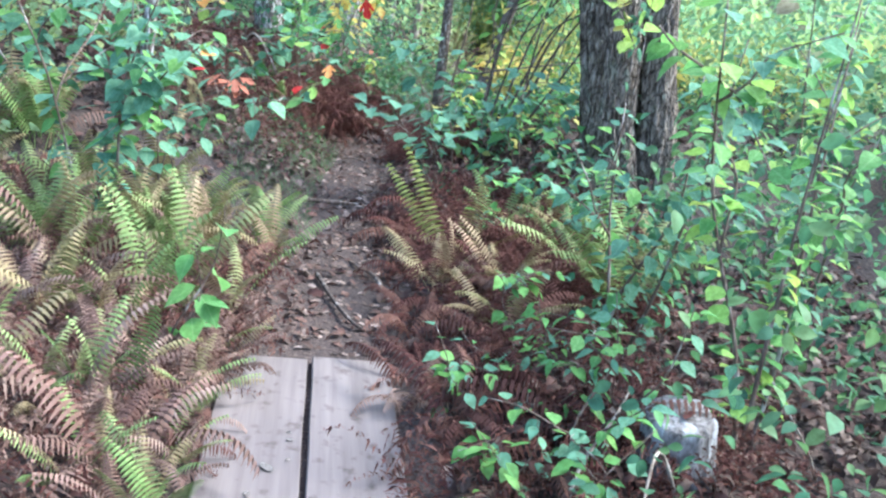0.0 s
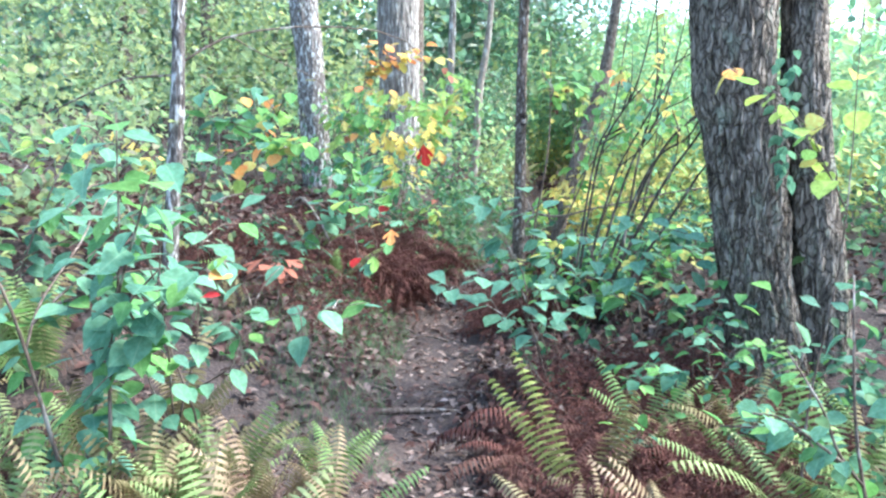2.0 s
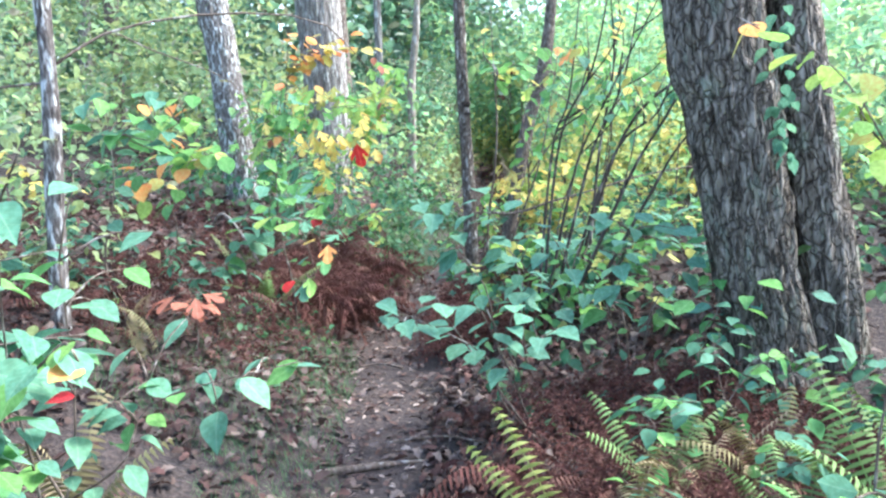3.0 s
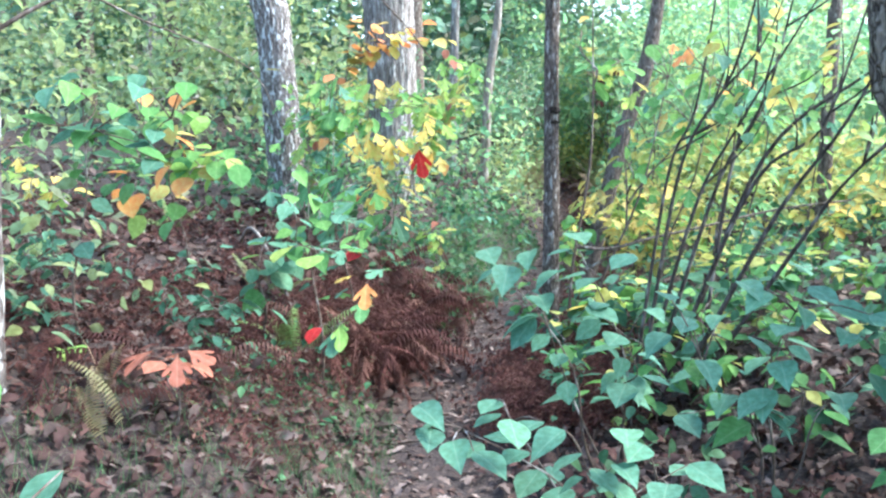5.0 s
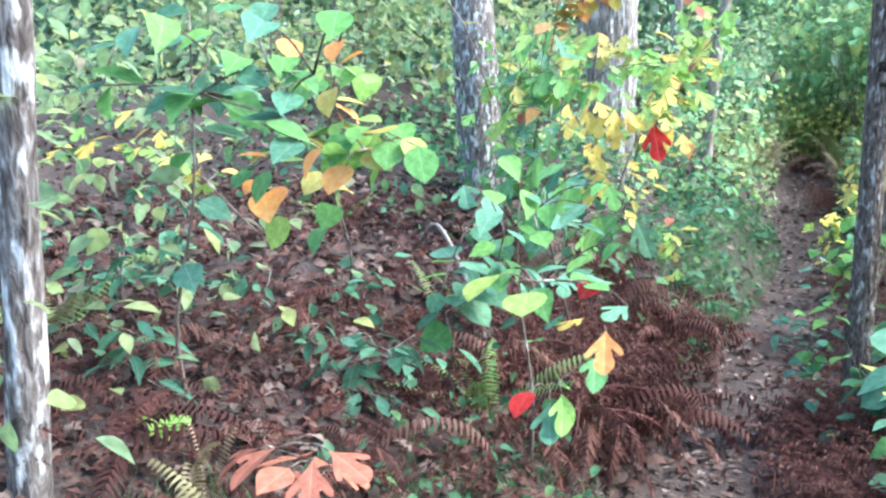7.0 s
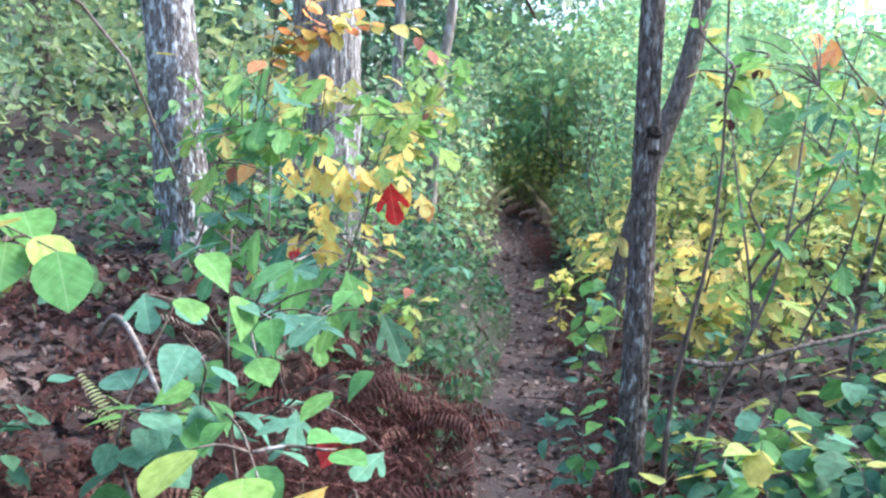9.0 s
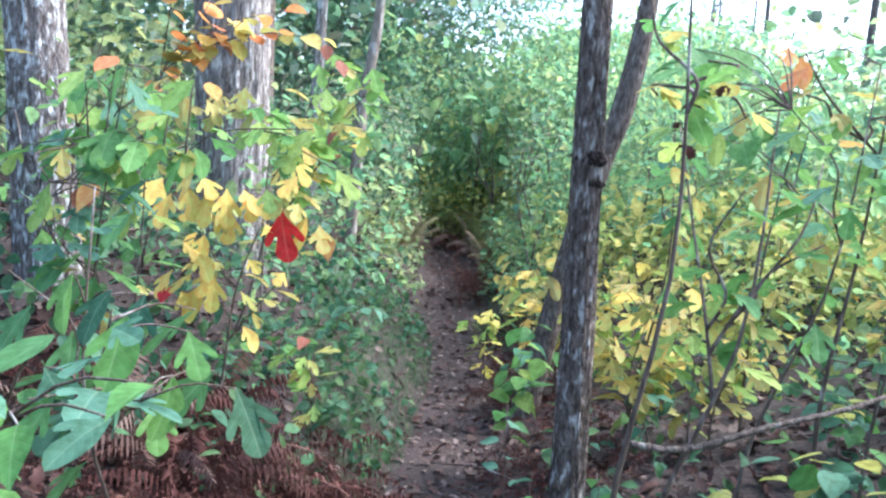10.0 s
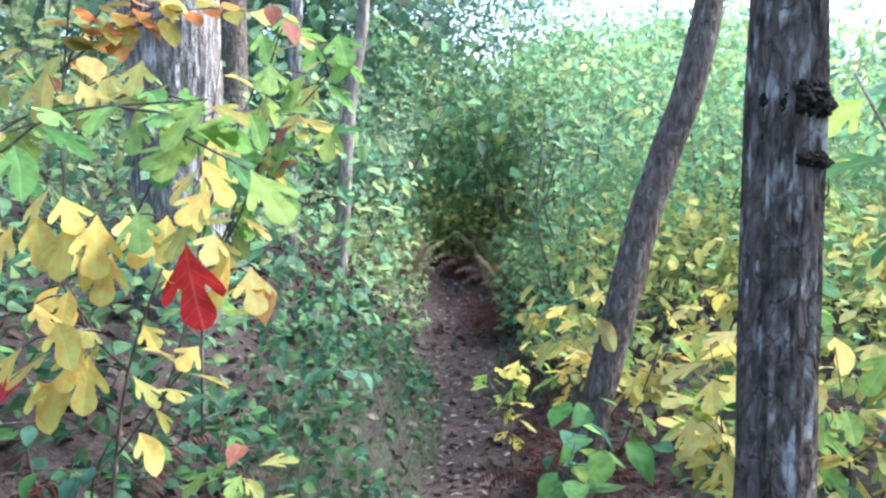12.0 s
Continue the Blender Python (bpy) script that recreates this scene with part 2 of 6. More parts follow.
def soil_material():
    """Forest floor: dark trodden soil along the trail, brown litter crumbs elsewhere."""
    m, nodes, links, bsdf = nodes_of("forest_floor")
    fine = noise_of(nodes, links, 55, 8)
    duff = ramp_of(nodes, [(0.016, 0.011, 0.0095), (0.038, 0.026, 0.021), (0.082, 0.06, 0.049)], [0.35, 0.52, 0.7])
    dirt = ramp_of(nodes, [(0.018, 0.012, 0.0098), (0.042, 0.028, 0.0225), (0.088, 0.062, 0.05)], [0.3, 0.55, 0.75])
    links.new(fine.outputs[0], duff.inputs[0])
    links.new(fine.outputs[0], dirt.inputs[0])
    at = nodes.new("ShaderNodeAttribute")
    at.attribute_name = "trodden"
    mix = nodes.new("ShaderNodeMixRGB")
    links.new(at.outputs["Fac"], mix.inputs[0])
    links.new(duff.outputs[0], mix.inputs[1])
    links.new(dirt.outputs[0], mix.inputs[2])
    big = noise_of(nodes, links, 1.7, 5)
    tone = ramp_of(nodes, [(0.7, 0.68, 0.66), (1.15, 1.1, 1.05)], [0.35, 0.65])
    links.new(big.outputs[0], tone.inputs[0])
    mul = nodes.new("ShaderNodeMixRGB")
    mul.blend_type, mul.inputs[0].default_value = "MULTIPLY", 1
    links.new(mix.outputs[0], mul.inputs[1])
    links.new(tone.outputs[0], mul.inputs[2])
    links.new(mul.outputs[0], bsdf.inputs["Base Color"])
    bsdf.inputs["Roughness"].default_value = 0.95
    bp = nodes.new("ShaderNodeBump")
    bp.inputs["Strength"].default_value, bp.inputs["Distance"].default_value = 0.8, 0.02
    links.new(fine.outputs[0], bp.inputs["Height"])
    links.new(bp.outputs[0], bsdf.inputs["Normal"])
    return m


def board_material():
    """Weathered grey plank: long grain, dirt specks."""
    m, nodes, links, bsdf = nodes_of("weathered_board")
    grain = noise_of(nodes, links, 30, 6, stretch=(1, 0.05, 1))
    col = ramp_of(nodes, [(0.085, 0.07, 0.064), (0.112, 0.093, 0.086), (0.138, 0.116, 0.108)], [0.3, 0.5, 0.72])
    links.new(grain.outputs[0], col.inputs[0])
    spots = noise_of(nodes, links, 16, 6)
    dirt = ramp_of(nodes, [(0.45, 0.4, 0.37), (1, 1, 1)], [0.30, 0.42])
    links.new(spots.outputs[0], dirt.inputs[0])
    mul = nodes.new("ShaderNodeMixRGB")
    mul.blend_type, mul.inputs[0].default_value = "MULTIPLY", 0.9
    links.new(col.outputs[0], mul.inputs[1])
    links.new(dirt.outputs[0], mul.inputs[2])
    links.new(mul.outputs[0], bsdf.inputs["Base Color"])
    bsdf.inputs["Roughness"].default_value = 0.8
    bp = nodes.new("ShaderNodeBump")
    bp.inputs["Strength"].default_value, bp.inputs["Distance"].default_value = 0.5, 0.004
    links.new(grain.outputs[0], bp.inputs["Height"])
    links.new(bp.outputs[0], bsdf.inputs["Normal"])
    return m


M["soil"], M["board"] = soil_material(), board_material()


# ---- mesh helpers ----
rng = random.Random(7)


def mesh_of(name, verts, faces, material, smooth=True):
    me = bpy.data.meshes.new(name)
    me.from_pydata([tuple(v) for v in verts], [], faces)
    me.materials.append(material)
    if smooth:
        me.polygons.foreach_set("use_smooth", [True] * len(me.polygons))
    me.update()
    return me


def thing(name, x, y, z, label, category, group="", kind="", turn=0.0, size=1.0):
    e = new(name)
    e.empty_display_size = 0.1
    e.matrix_basis = pose(x, y, z, 0, 0, turn) @ Matrix.Diagonal((size, size, size, 1))
    return tagged(e, label, category, group, kind)


def part(name, me, parent, m=None, label=""):
    ob = new(name, me)
    ob.parent = parent
    if m is not None:
        ob.matrix_basis = m
    return tagged(ob, label)


def joined(name, template, mats, material, parent=None):
    """Many copies of one small template in one mesh."""
    tv, tf = np.array(template[0], float), template[1]
    mats = np.array([np.array(m) for m in mats])
    n, k = len(mats), len(tv)
    v = np.einsum("nij,kj->nki", mats[:, :3, :3], tv) + mats[:, None, :3, 3]
    tri = np.array(tf)
    f = (tri[None] + (np.arange(n) * k)[:, None, None]).reshape(-1, tri.shape[1])
    me = bpy.data.meshes.new(name)
    me.vertices.add(n * k)
    me.vertices.foreach_set("co", v.reshape(-1))
    me.loops.add(f.size)
    me.loops.foreach_set("vertex_index", f.reshape(-1))
    me.polygons.add(len(f))
    me.polygons.foreach_set("loop_start", np.arange(len(f)) * tri.shape[1])
    me.update(calc_edges=True)
    me.materials.append(material)
    ob = new(name, me)
    ob.parent = parent
    return ob


def frames_for(points, normals_tilt, sizes, seed, squash=(1.0, 1.0, 1.0)):
    """Matrices for leaves at points, lying roughly level with a random tilt."""
    r = np.random.default_rng(seed)
    n = len(points)
    yaw, a, b = r.uniform(0, 2 * np.pi, n), r.normal(0, normals_tilt, n), r.normal(-0.25, normals_tilt, n)
    cy, sy, ca, sa, cb, sb = np.cos(yaw), np.sin(yaw), np.cos(a), np.sin(a), np.cos(b), np.sin(b)
    out = np.zeros((n, 4, 4))
    out[:, 3, 3] = 1
    rz = np.zeros((n, 3, 3))
    rz[:, 0, 0], rz[:, 0, 1], rz[:, 1, 0], rz[:, 1, 1], rz[:, 2, 2] = cy, -sy, sy, cy, 1
    rx = np.zeros((n, 3, 3))
    rx[:, 0, 0], rx[:, 1, 1], rx[:, 1, 2], rx[:, 2, 1], rx[:, 2, 2] = 1, cb, -sb, sb, cb
    ry = np.zeros((n, 3, 3))
    ry[:, 1, 1], ry[:, 0, 0], ry[:, 0, 2], ry[:, 2, 0], ry[:, 2, 2] = 1, ca, sa, -sa, ca
    out[:, :3, :3] = (rz @ rx @ ry) * np.asarray(sizes)[:, None, None] * np.array(squash)
    out[:, :3, 3] = points
    return out


def bent(rows, curl, fold):
    """A leaf blade from rows of (along, half width): three points a row, folded on its midrib and drooping to the tip."""
    v, f = [], []
    for y, w in rows:
        z = -curl * y * y
        v += [(-w, y, z + fold * w), (0, y, z), (w, y, z + fold * w)]
    for i in range(len(rows) - 1):
        a = 3 * i
        f += [(a, a + 1, a + 4, a + 3), (a + 1, a + 2, a + 5, a + 4)]
    return v, f


OVATE = [(0.0, 0.012), (0.10, 0.16), (0.25, 0.31), (0.42, 0.36), (0.60, 0.31), (0.78, 0.18), (0.92, 0.06), (1.0, 0.004)]
ROUND = [(0.0, 0.012), (0.08, 0.22), (0.22, 0.39), (0.42, 0.45), (0.62, 0.41), (0.80, 0.27), (0.93, 0.10), (1.0, 0.01)]
LANCE = [(0.0, 0.01), (0.15, 0.13), (0.38, 0.21), (0.62, 0.18), (0.85, 0.07), (1.0, 0.004)]


def lobed(curl, fold, mitten=False):
    """A three-lobed leaf with rounded lobes and deep notches."""
    half = [(0.015, 0.0), (0.06, 0.12), (0.15, 0.27), (0.27, 0.41), (0.36, 0.55), (0.38, 0.64), (0.33, 0.68), (0.25, 0.62), (0.16, 0.50), (0.13, 0.52), (0.16, 0.64), (0.21, 0.78), (0.19, 0.89), (0.10, 0.97), (0.0, 1.0)]
    thin = [(0.02, 0.0), (0.12, 0.15), (0.22, 0.30), (0.28, 0.42), (0.30, 0.50), (0.30, 0.57), (0.29, 0.61), (0.29, 0.65), (0.28, 0.69), (0.26, 0.75), (0.22, 0.82), (0.14, 0.93), (0.0, 1.0)]
    ribs = [0.85, 0.65, 0.45, 0.25]
    v, f = [], []
    for sgn, side in ((1, half), (-1, thin if mitten else half)):
        k = len(v)
        ring = [(sgn * x, y) for x, y in side] + [(0.0, y) for y in ribs] + [(0.0, 0.0)]
        v += [(x, y, fold * abs(x) - curl * y * y - 0.25 * x * x) for x, y in ring]
        f.append(tuple(range(k, k + len(ring)))[::sgn])
    return v, f


def oak_leaf(curl):
    rows = [(0, 0.01), (0.22, 0.21), (0.32, 0.13), (0.50, 0.29), (0.64, 0.15), (0.82, 0.20), (1.0, 0.01)]
    v, f = bent(rows, 0.0, 0.3)
    return [(x, y, z + curl * math.sin(3.0 * y) - 0.15 * x) for x, y, z in v], f


DIAMOND = ([(0, 0, 0), (0.30, 0.45, 0.05), (0, 1, -0.15), (-0.30, 0.45, 0.05)], [(0, 1, 2), (0, 2, 3)])
BLADE = ([(-0.012, 0, 0), (0.012, 0, 0), (0.008, 0.12, 0.55), (-0.008, 0.12, 0.55), (0, 0.42, 0.92)], [(0, 1, 2), (0, 2, 3), (3, 2, 4)])

SHAPES = {}
for key in ("dark", "teal", "green", "lime", "yellow", "olive", "orange", "red", "salmon"):
    SHAPES[key] = {
        "ovate": [mesh_of("leaf", *bent(OVATE, c, fo), M[key]) for c, fo in ((0.15, 0.2), (0.35, 0.35), (0.05, 0.12))],
        "round": [mesh_of("leaf", *bent(ROUND, c, fo), M[key]) for c, fo in ((0.15, 0.15), (0.30, 0.28), (0.05, 0.1))],
        "lance": [mesh_of("leaf", *bent(LANCE, c, fo), M[key]) for c, fo in ((0.25, 0.2), (0.45, 0.3))],
        "lobed": [mesh_of("leaf", *lobed(c, fo, mi), M[key]) for c, fo, mi in ((0.25, 0.2, False), (0.45, 0.3, True), (0.15, 0.12, False))],
    }


def tube(points, radii, sides=8, ridges=0.0, seed=0.0, cap=True, freq=6.5):
    """A tapered round stem through points, with uneven bark when ridges > 0."""
    pts = [Vector(p) for p in points]
    v, f = [], []
    side = Vector((1, 0, 0))
    for i, p in enumerate(pts):
        d = (pts[min(i + 1, len(pts) - 1)] - pts[max(i - 1, 0)]).normalized()
        side = (side - d * side.dot(d)).normalized() if abs(side.dot(d)) < 0.98 else d.orthogonal().normalized()
        up = d.cross(side)
        for k in range(sides):
            a = 2 * math.pi * k / sides
            r = radii[i]
            if ridges:
                q = Vector((math.cos(a) * freq, math.sin(a) * freq, p.z * freq * 0.28 + seed))
                r += ridges * (abs(noise.noise(q)) * 1.6 - 0.35 + 0.5 * noise.noise(q * 2.6)) + 0.10 * radii[i] * noise.noise(Vector((math.cos(a), math.sin(a), p.z * 0.8 + seed)))
            v.append(p + (side * math.cos(a) + up * math.sin(a)) * r)
    for i in range(len(pts) - 1):
        for k in range(sides):
            a, b = i * sides + k, i * sides + (k + 1) % sides
            f.append((a, b, b + sides, a + sides))
    if cap:
        f.append(tuple(reversed(range(sides))))
        f.append(tuple(range((len(pts) - 1) * sides, len(pts) * sides)))
    return v, f


def curve_points(ctrl, n):
    """A smooth line through a few points (Catmull-Rom)."""
    c = [Vector(p) for p in ctrl]
    c = [c[0] * 2 - c[1]] + c + [c[-1] * 2 - c[-2]]
    out = []
    segs = len(c) - 3
    for i in range(n):
        u = i / (n - 1) * segs
        k = min(int(u), segs - 1)
        t = u - k
        a, b, d, e = c[k : k + 4]
        out.append(0.5 * ((2 * b) + (d - a) * t + (2 * a - 5 * b + 4 * d - e) * t * t + (3 * b - a - 3 * d + e) * t ** 3))
    return out


# ---- ground ----
TRAIL = [(-4.2, 2.80), (2.6, 0.96), (3.0, 1.0), (4.0, 0.74), (5.0, 0.37), (6.0, 0.16), (7.0, 0.02), (8.0, -0.08), (9.0, -0.02), (10.0, 0.12), (11.5, 0.19), (13.0, 0.21), (16.0, 0.15), (30.0, 0.3)]


def trail_x(y):
    return np.interp(y, [p[0] for p in TRAIL], [p[1] for p in TRAIL])


def height(x, y):
    """The forest floor: the trail lies a little sunk between soft hummocks."""
    x, y = np.asarray(x, float), np.asarray(y, float)
    off = np.abs(x - trail_x(y))
    side = np.clip((off - 0.25) / 0.5, 0, 1)
    bumps = 0.035 * np.sin(2.1 * x + 1.3 * y) + 0.03 * np.sin(3.7 * y - 1.9 * x + 1.0) + 0.02 * np.sin(6.3 * x + 5.1 * y)
    left, right = np.clip(trail_x(y) - x, 0, 9), np.clip(x - trail_x(y), 0, 9)
    up = np.clip((y - 3.9) / 1.6, 0, 1)
    bank = up * (0.45 * np.clip(left - 0.22, 0, 1.35) + 0.10 * np.clip(left - 1.57, 0, 6)) + np.clip((y - 4.6) / 2.5, 0, 1) * (0.23 * np.clip(right - 0.25, 0, 1.5) + 0.04 * np.clip(right - 1.75, 0, 6))
    rise = 0.32 * np.clip((y - 13.5) / 4.5, 0, 1) ** 1.3
    small = 0.008 * np.sin(17 * x + 3 * y) * np.sin(13 * y - 5 * x)
    return bank + rise + side * (0.045 + bumps) + small * 0.7


def ground():
    xs = np.concatenate([[-900, -300, -120, -60, -35, -22, -15, -12, -10, -9, -8, -7], np.arange(-6, 6.01, 0.07), [8, 11, 15, 22, 35, 60, 120, 300, 900]])
    ys = np.concatenate([[-900, -300, -100, -40, -18, -9, -5, -3], np.arange(-1.5, 18.01, 0.07), [20, 23, 27, 33, 42, 60, 110, 300, 900]])
    gx, gy = np.meshgrid(xs, ys)
    gz = height(gx, gy)
    nx, ny = len(xs), len(ys)
    idx = np.arange(nx * ny).reshape(ny, nx)
    f = np.stack([idx[:-1, :-1], idx[:-1, 1:], idx[1:, 1:], idx[1:, :-1]], -1).reshape(-1, 4)
    me = bpy.data.meshes.new("ground")
    me.from_pydata(np.stack([gx, gy, gz], -1).reshape(-1, 3).tolist(), [], f.tolist())
    me.materials.append(M["soil"])
    me.polygons.foreach_set("use_smooth", [True] * len(me.polygons))
    worn = me.attributes.new("trodden", "FLOAT", "POINT")
    edge = 0.08 * np.sin(9 * gy) + 0.06 * np.sin(23 * gy + gx * 9)
    worn.data.foreach_set("value", np.clip(1.6 - (np.abs(gx - trail_x(gy)) + edge) / 0.24, 0, 1).reshape(-1))
    tagged(new("ground", me), "brown forest floor with a trodden earth trail", "ground", kind="structure")


ground()


# ---- boardwalk ----
def boardwalk():
    """Two long weathered planks side by side on sleepers, ending where the earth trail begins."""
    lay = pose(1.128, 3.035, -0.012, 0, 0, 15.5)
    walk_way = new("boardwalk")
    walk_way.matrix_basis = lay
    tagged(walk_way, "low boardwalk of weathered grey planks over the forest floor", "boardwalk")

    def plank(x0, x1, y0, y1, z0, z1):
        bm = bmesh.new()
        bmesh.ops.create_cube(bm, size=1, matrix=Matrix.Translation(((x0 + x1) / 2, (y0 + y1) / 2, (z0 + z1) / 2)) @ Matrix.Diagonal((x1 - x0, y1 - y0, z1 - z0, 1)))
        bmesh.ops.subdivide_edges(bm, edges=[e for e in bm.edges if abs((e.verts[0].co - e.verts[1].co).y) > 0.5], cuts=24)
        for v in bm.verts:
            v.co.x += 0.004 * noise.noise(Vector((v.co.y * 3, x0 * 9, v.co.x)))
            v.co.z += 0.004 * noise.noise(Vector((v.co.y * 2, v.co.x * 5, 3)))
        bmesh.ops.bevel(bm, geom=bm.edges[:], offset=0.004, segments=1, affect="EDGES")
        me = bpy.data.meshes.new("plank")
        bm.to_mesh(me)
        bm.free()
        me.materials.append(M["board"])
        return me

    for x0, x1, y0, y1 in ((-0.30, 0.0, -3.4, 0.0), (-0.618, -0.318, -3.42, -0.03), (-0.30, 0.0, -6.8, -3.42), (-0.618, -0.318, -6.8, -3.44)):
        part("plank", plank(x0, x1, y0, y1, 0.0, 0.042), walk_way)
    for y0 in (-0.35, -1.9, -3.5, -5.2):
        part("sleeper", plank(-0.66, 0.04, y0, y0 + 0.12, -0.085, -0.001), walk_way)


boardwalk()


# ---- trees ----


LEAF6 = ([(0, 0, 0), (0.28, 0.32, 0.06), (0.25, 0.68, -0.02), (0, 1, -0.2), (-0.25, 0.68, -0.02), (-0.28, 0.32, 0.06)], [(0, 1, 2, 3), (0, 3, 4, 5)])
LEAF7 = bent([(0.0, 0.012), (0.12, 0.17), (0.3, 0.30), (0.5, 0.32), (0.72, 0.22), (0.9, 0.08), (1.0, 0.004)], 0.25, 0.25)


def crown(parent, cx, cy, z0, z1, spread, n, material, seed):
    r = np.random.default_rng(seed)
    k = 14
    cent = np.stack([cx + r.normal(0, spread * 0.55, k), cy + r.normal(0, spread * 0.55, k), r.uniform(z0, z1, k)], 1)
    pts = cent[r.integers(0, k, n)] + r.normal(0, 1, (n, 3)) * np.array([0.5, 0.5, 0.28]) * spread * 0.4
    return joined("crown", LEAF6, frames_for(pts - np.array(parent.location), 0.5, r.uniform(0.09, 0.17, n), seed), material, parent)


def tree(name, ctrl, radii, material, label, ridges, sides=28, rows=70, top=8.0, leafy="far_green", crown_n=450, spread=1.6, seed=0, limbs=(), freq=6.5):
    """A trunk through the given points, run on upward to its limbs and crown."""
    base = Vector(ctrl[0])
    e = thing(name, base.x, base.y, base.z, label, "tree")
    d = (Vector(ctrl[-1]) - Vector(ctrl[-2])).normalized()
    d = (d + Vector((0, 0, 1.5))).normalized()
    last = Vector(ctrl[-1])
    high = last + d * ((top - last.z) / d.z)
    pts = curve_points([*ctrl, (last + high) / 2, high], rows)
    zs = [p.z for p in pts]
    cz = [c[2] for c in ctrl] + [top]
    rr = np.interp(zs, cz, [*radii, radii[-1] * 0.35])
    flare = [1 + 0.5 * max(0, 1 - (z - base.z) / 0.35) ** 2 for z in zs]
    v, f = tube([p - base for p in pts], [a * b for a, b in zip(rr, flare)], sides, ridges, seed * 3.7, True, freq)
    part("trunk", mesh_of("trunk", v, f, material), e)
    r = random.Random(seed)
    for i in range(6):
        z = top * r.uniform(0.62, 0.95)
        s = min(pts, key=lambda p: abs(p.z - z))
        a = r.uniform(0, 2 * math.pi)
        tip = s + Vector((math.cos(a), math.sin(a), 0.7)) * r.uniform(0.8, 1.5)
        q = curve_points([s - base, (s + tip) / 2 - base + Vector((0, 0, -0.1)), tip - base], 8)
        part("limb", mesh_of("limb", *tube(q, np.linspace(radii[-1] * 0.4, 0.012, 8), 7), material), e)
    for ctrl_l, r0 in limbs:
        q = curve_points([Vector(p) - base for p in ctrl_l], 10)
        part("limb", mesh_of("limb", *tube(q, np.linspace(r0, r0 * 0.35, 10), 7), M["twig"]), e)
    crown(e, high.x, high.y, top * 0.62, top * 1.05, spread, crown_n, M[leafy], seed + 50)
    return e


oak = tree("oak_tree", [(2.12, 5.95, -0.05), (2.0, 5.95, 0.57), (1.95, 5.95, 0.79), (1.83, 5.95, 1.56), (1.75, 5.95, 2.09)], [0.22, 0.185, 0.178, 0.20, 0.205], M["bark_oak"],
           "large oak with deeply furrowed grey-brown bark and twin stems", 0.026, 150, 220, 9.0, seed=1, spread=2.2, freq=11)
base_o = Vector(oak.location)
v2, f2 = tube([Vector(p) - base_o for p in curve_points([(2.38, 6.06, -0.05), (2.31, 6.06, 0.7), (2.22, 6.06, 1.2), (2.12, 6.06, 2.0), (2.06, 6.3, 3.4), (2.3, 6.9, 6.0)], 90)],
              np.interp(np.linspace(0, 1, 90), [0, 0.15, 0.5, 1], [0.18, 0.15, 0.12, 0.06]), 90, 0.02, 9.1, True, 9)
part("stem", mesh_of("stem", v2, f2, M["bark_oak"]), oak, None, "second stem grown against the main trunk")
# dark burl on the slender tree
def burl(x, y, z, wide, tall, owner):
    bm = bmesh.new()
    bmesh.ops.create_icosphere(bm, subdivisions=5, radius=1)
    for v in bm.verts:
        k = 1 + 0.10 * noise.noise(v.co * 2.2 + Vector((z, 0, 0))) + 0.11 * noise.noise(v.co * 6) + 0.06 * noise.noise(v.co * 15)
        v.co = Vector((v.co.x * wide, v.co.y * wide, v.co.z * tall)) * k
    me = bpy.data.meshes.new("burl")
    bm.to_mesh(me)
    bm.free()
    me.materials.append(M["burl"])
    part("burl", me, owner, Matrix.Translation(Vector((x, y, z)) - Vector(owner.location)), "dark rough burl")


# climbing vine leaves on the oak
for i in range(34):
    z = rng.uniform(1.25, 1.95)
    a = radians(rng.uniform(292, 335))
    c = Vector((1.92 - 0.1 * (z - 1), 5.95, z)) + Vector((math.cos(a) * 0.235, math.sin(a) * 0.235, 0))
    part("vine_leaf", SHAPES["teal"]["ovate"][i % 3], oak, pose(*(c - base_o), rng.uniform(-70, -25), rng.uniform(-25, 25), rng.uniform(-60, 60)) @ Matrix.Scale(rng.uniform(0.05, 0.085), 4))

slender = tree("slender_tree", [(0.49, 8.07, -0.03), (0.48, 8.07, 0.45), (0.47, 8.07, 0.97), (0.45, 8.07, 1.58), (0.44, 8.07, 2.1)], [0.056, 0.048, 0.043, 0.041, 0.038], M["bark_grey"],
     "slender tree with flaking grey bark beside the trail", 0.008, 72, 300, 6.5, "far_lime", seed=2, spread=1.2, freq=7)
burl(0.456, 8.066, 1.555, 0.0435, 0.032, slender)
burl(0.462, 8.064, 1.49, 0.0385, 0.016, slender)
tree("leaning_tree", [(0.58, 10.6, -0.03), (0.68, 10.6, 0.5), (0.84, 10.6, 1.3), (0.91, 10.6, 1.55), (1.07, 10.6, 2.25)], [0.075, 0.07, 0.062, 0.06, 0.056], M["bark_brown"],
     "leaning brown-barked tree behind the trail bend", 0.007, 28, 110, 7.0, "far_lime", seed=3, spread=1.3)
tree("lichen_tree", [(-1.9, 10.15, -0.03), (-1.98, 10.15, 0.9), (-2.03, 10.15, 1.5), (-2.1, 10.15, 2.3), (-2.16, 10.15, 2.8)], [0.18, 0.155, 0.152, 0.15, 0.145], M["bark_lichen"],
     "grey tree trunk blotched with pale lichen", 0.015, 80, 160, 9.0, seed=4, spread=1.8, freq=8)
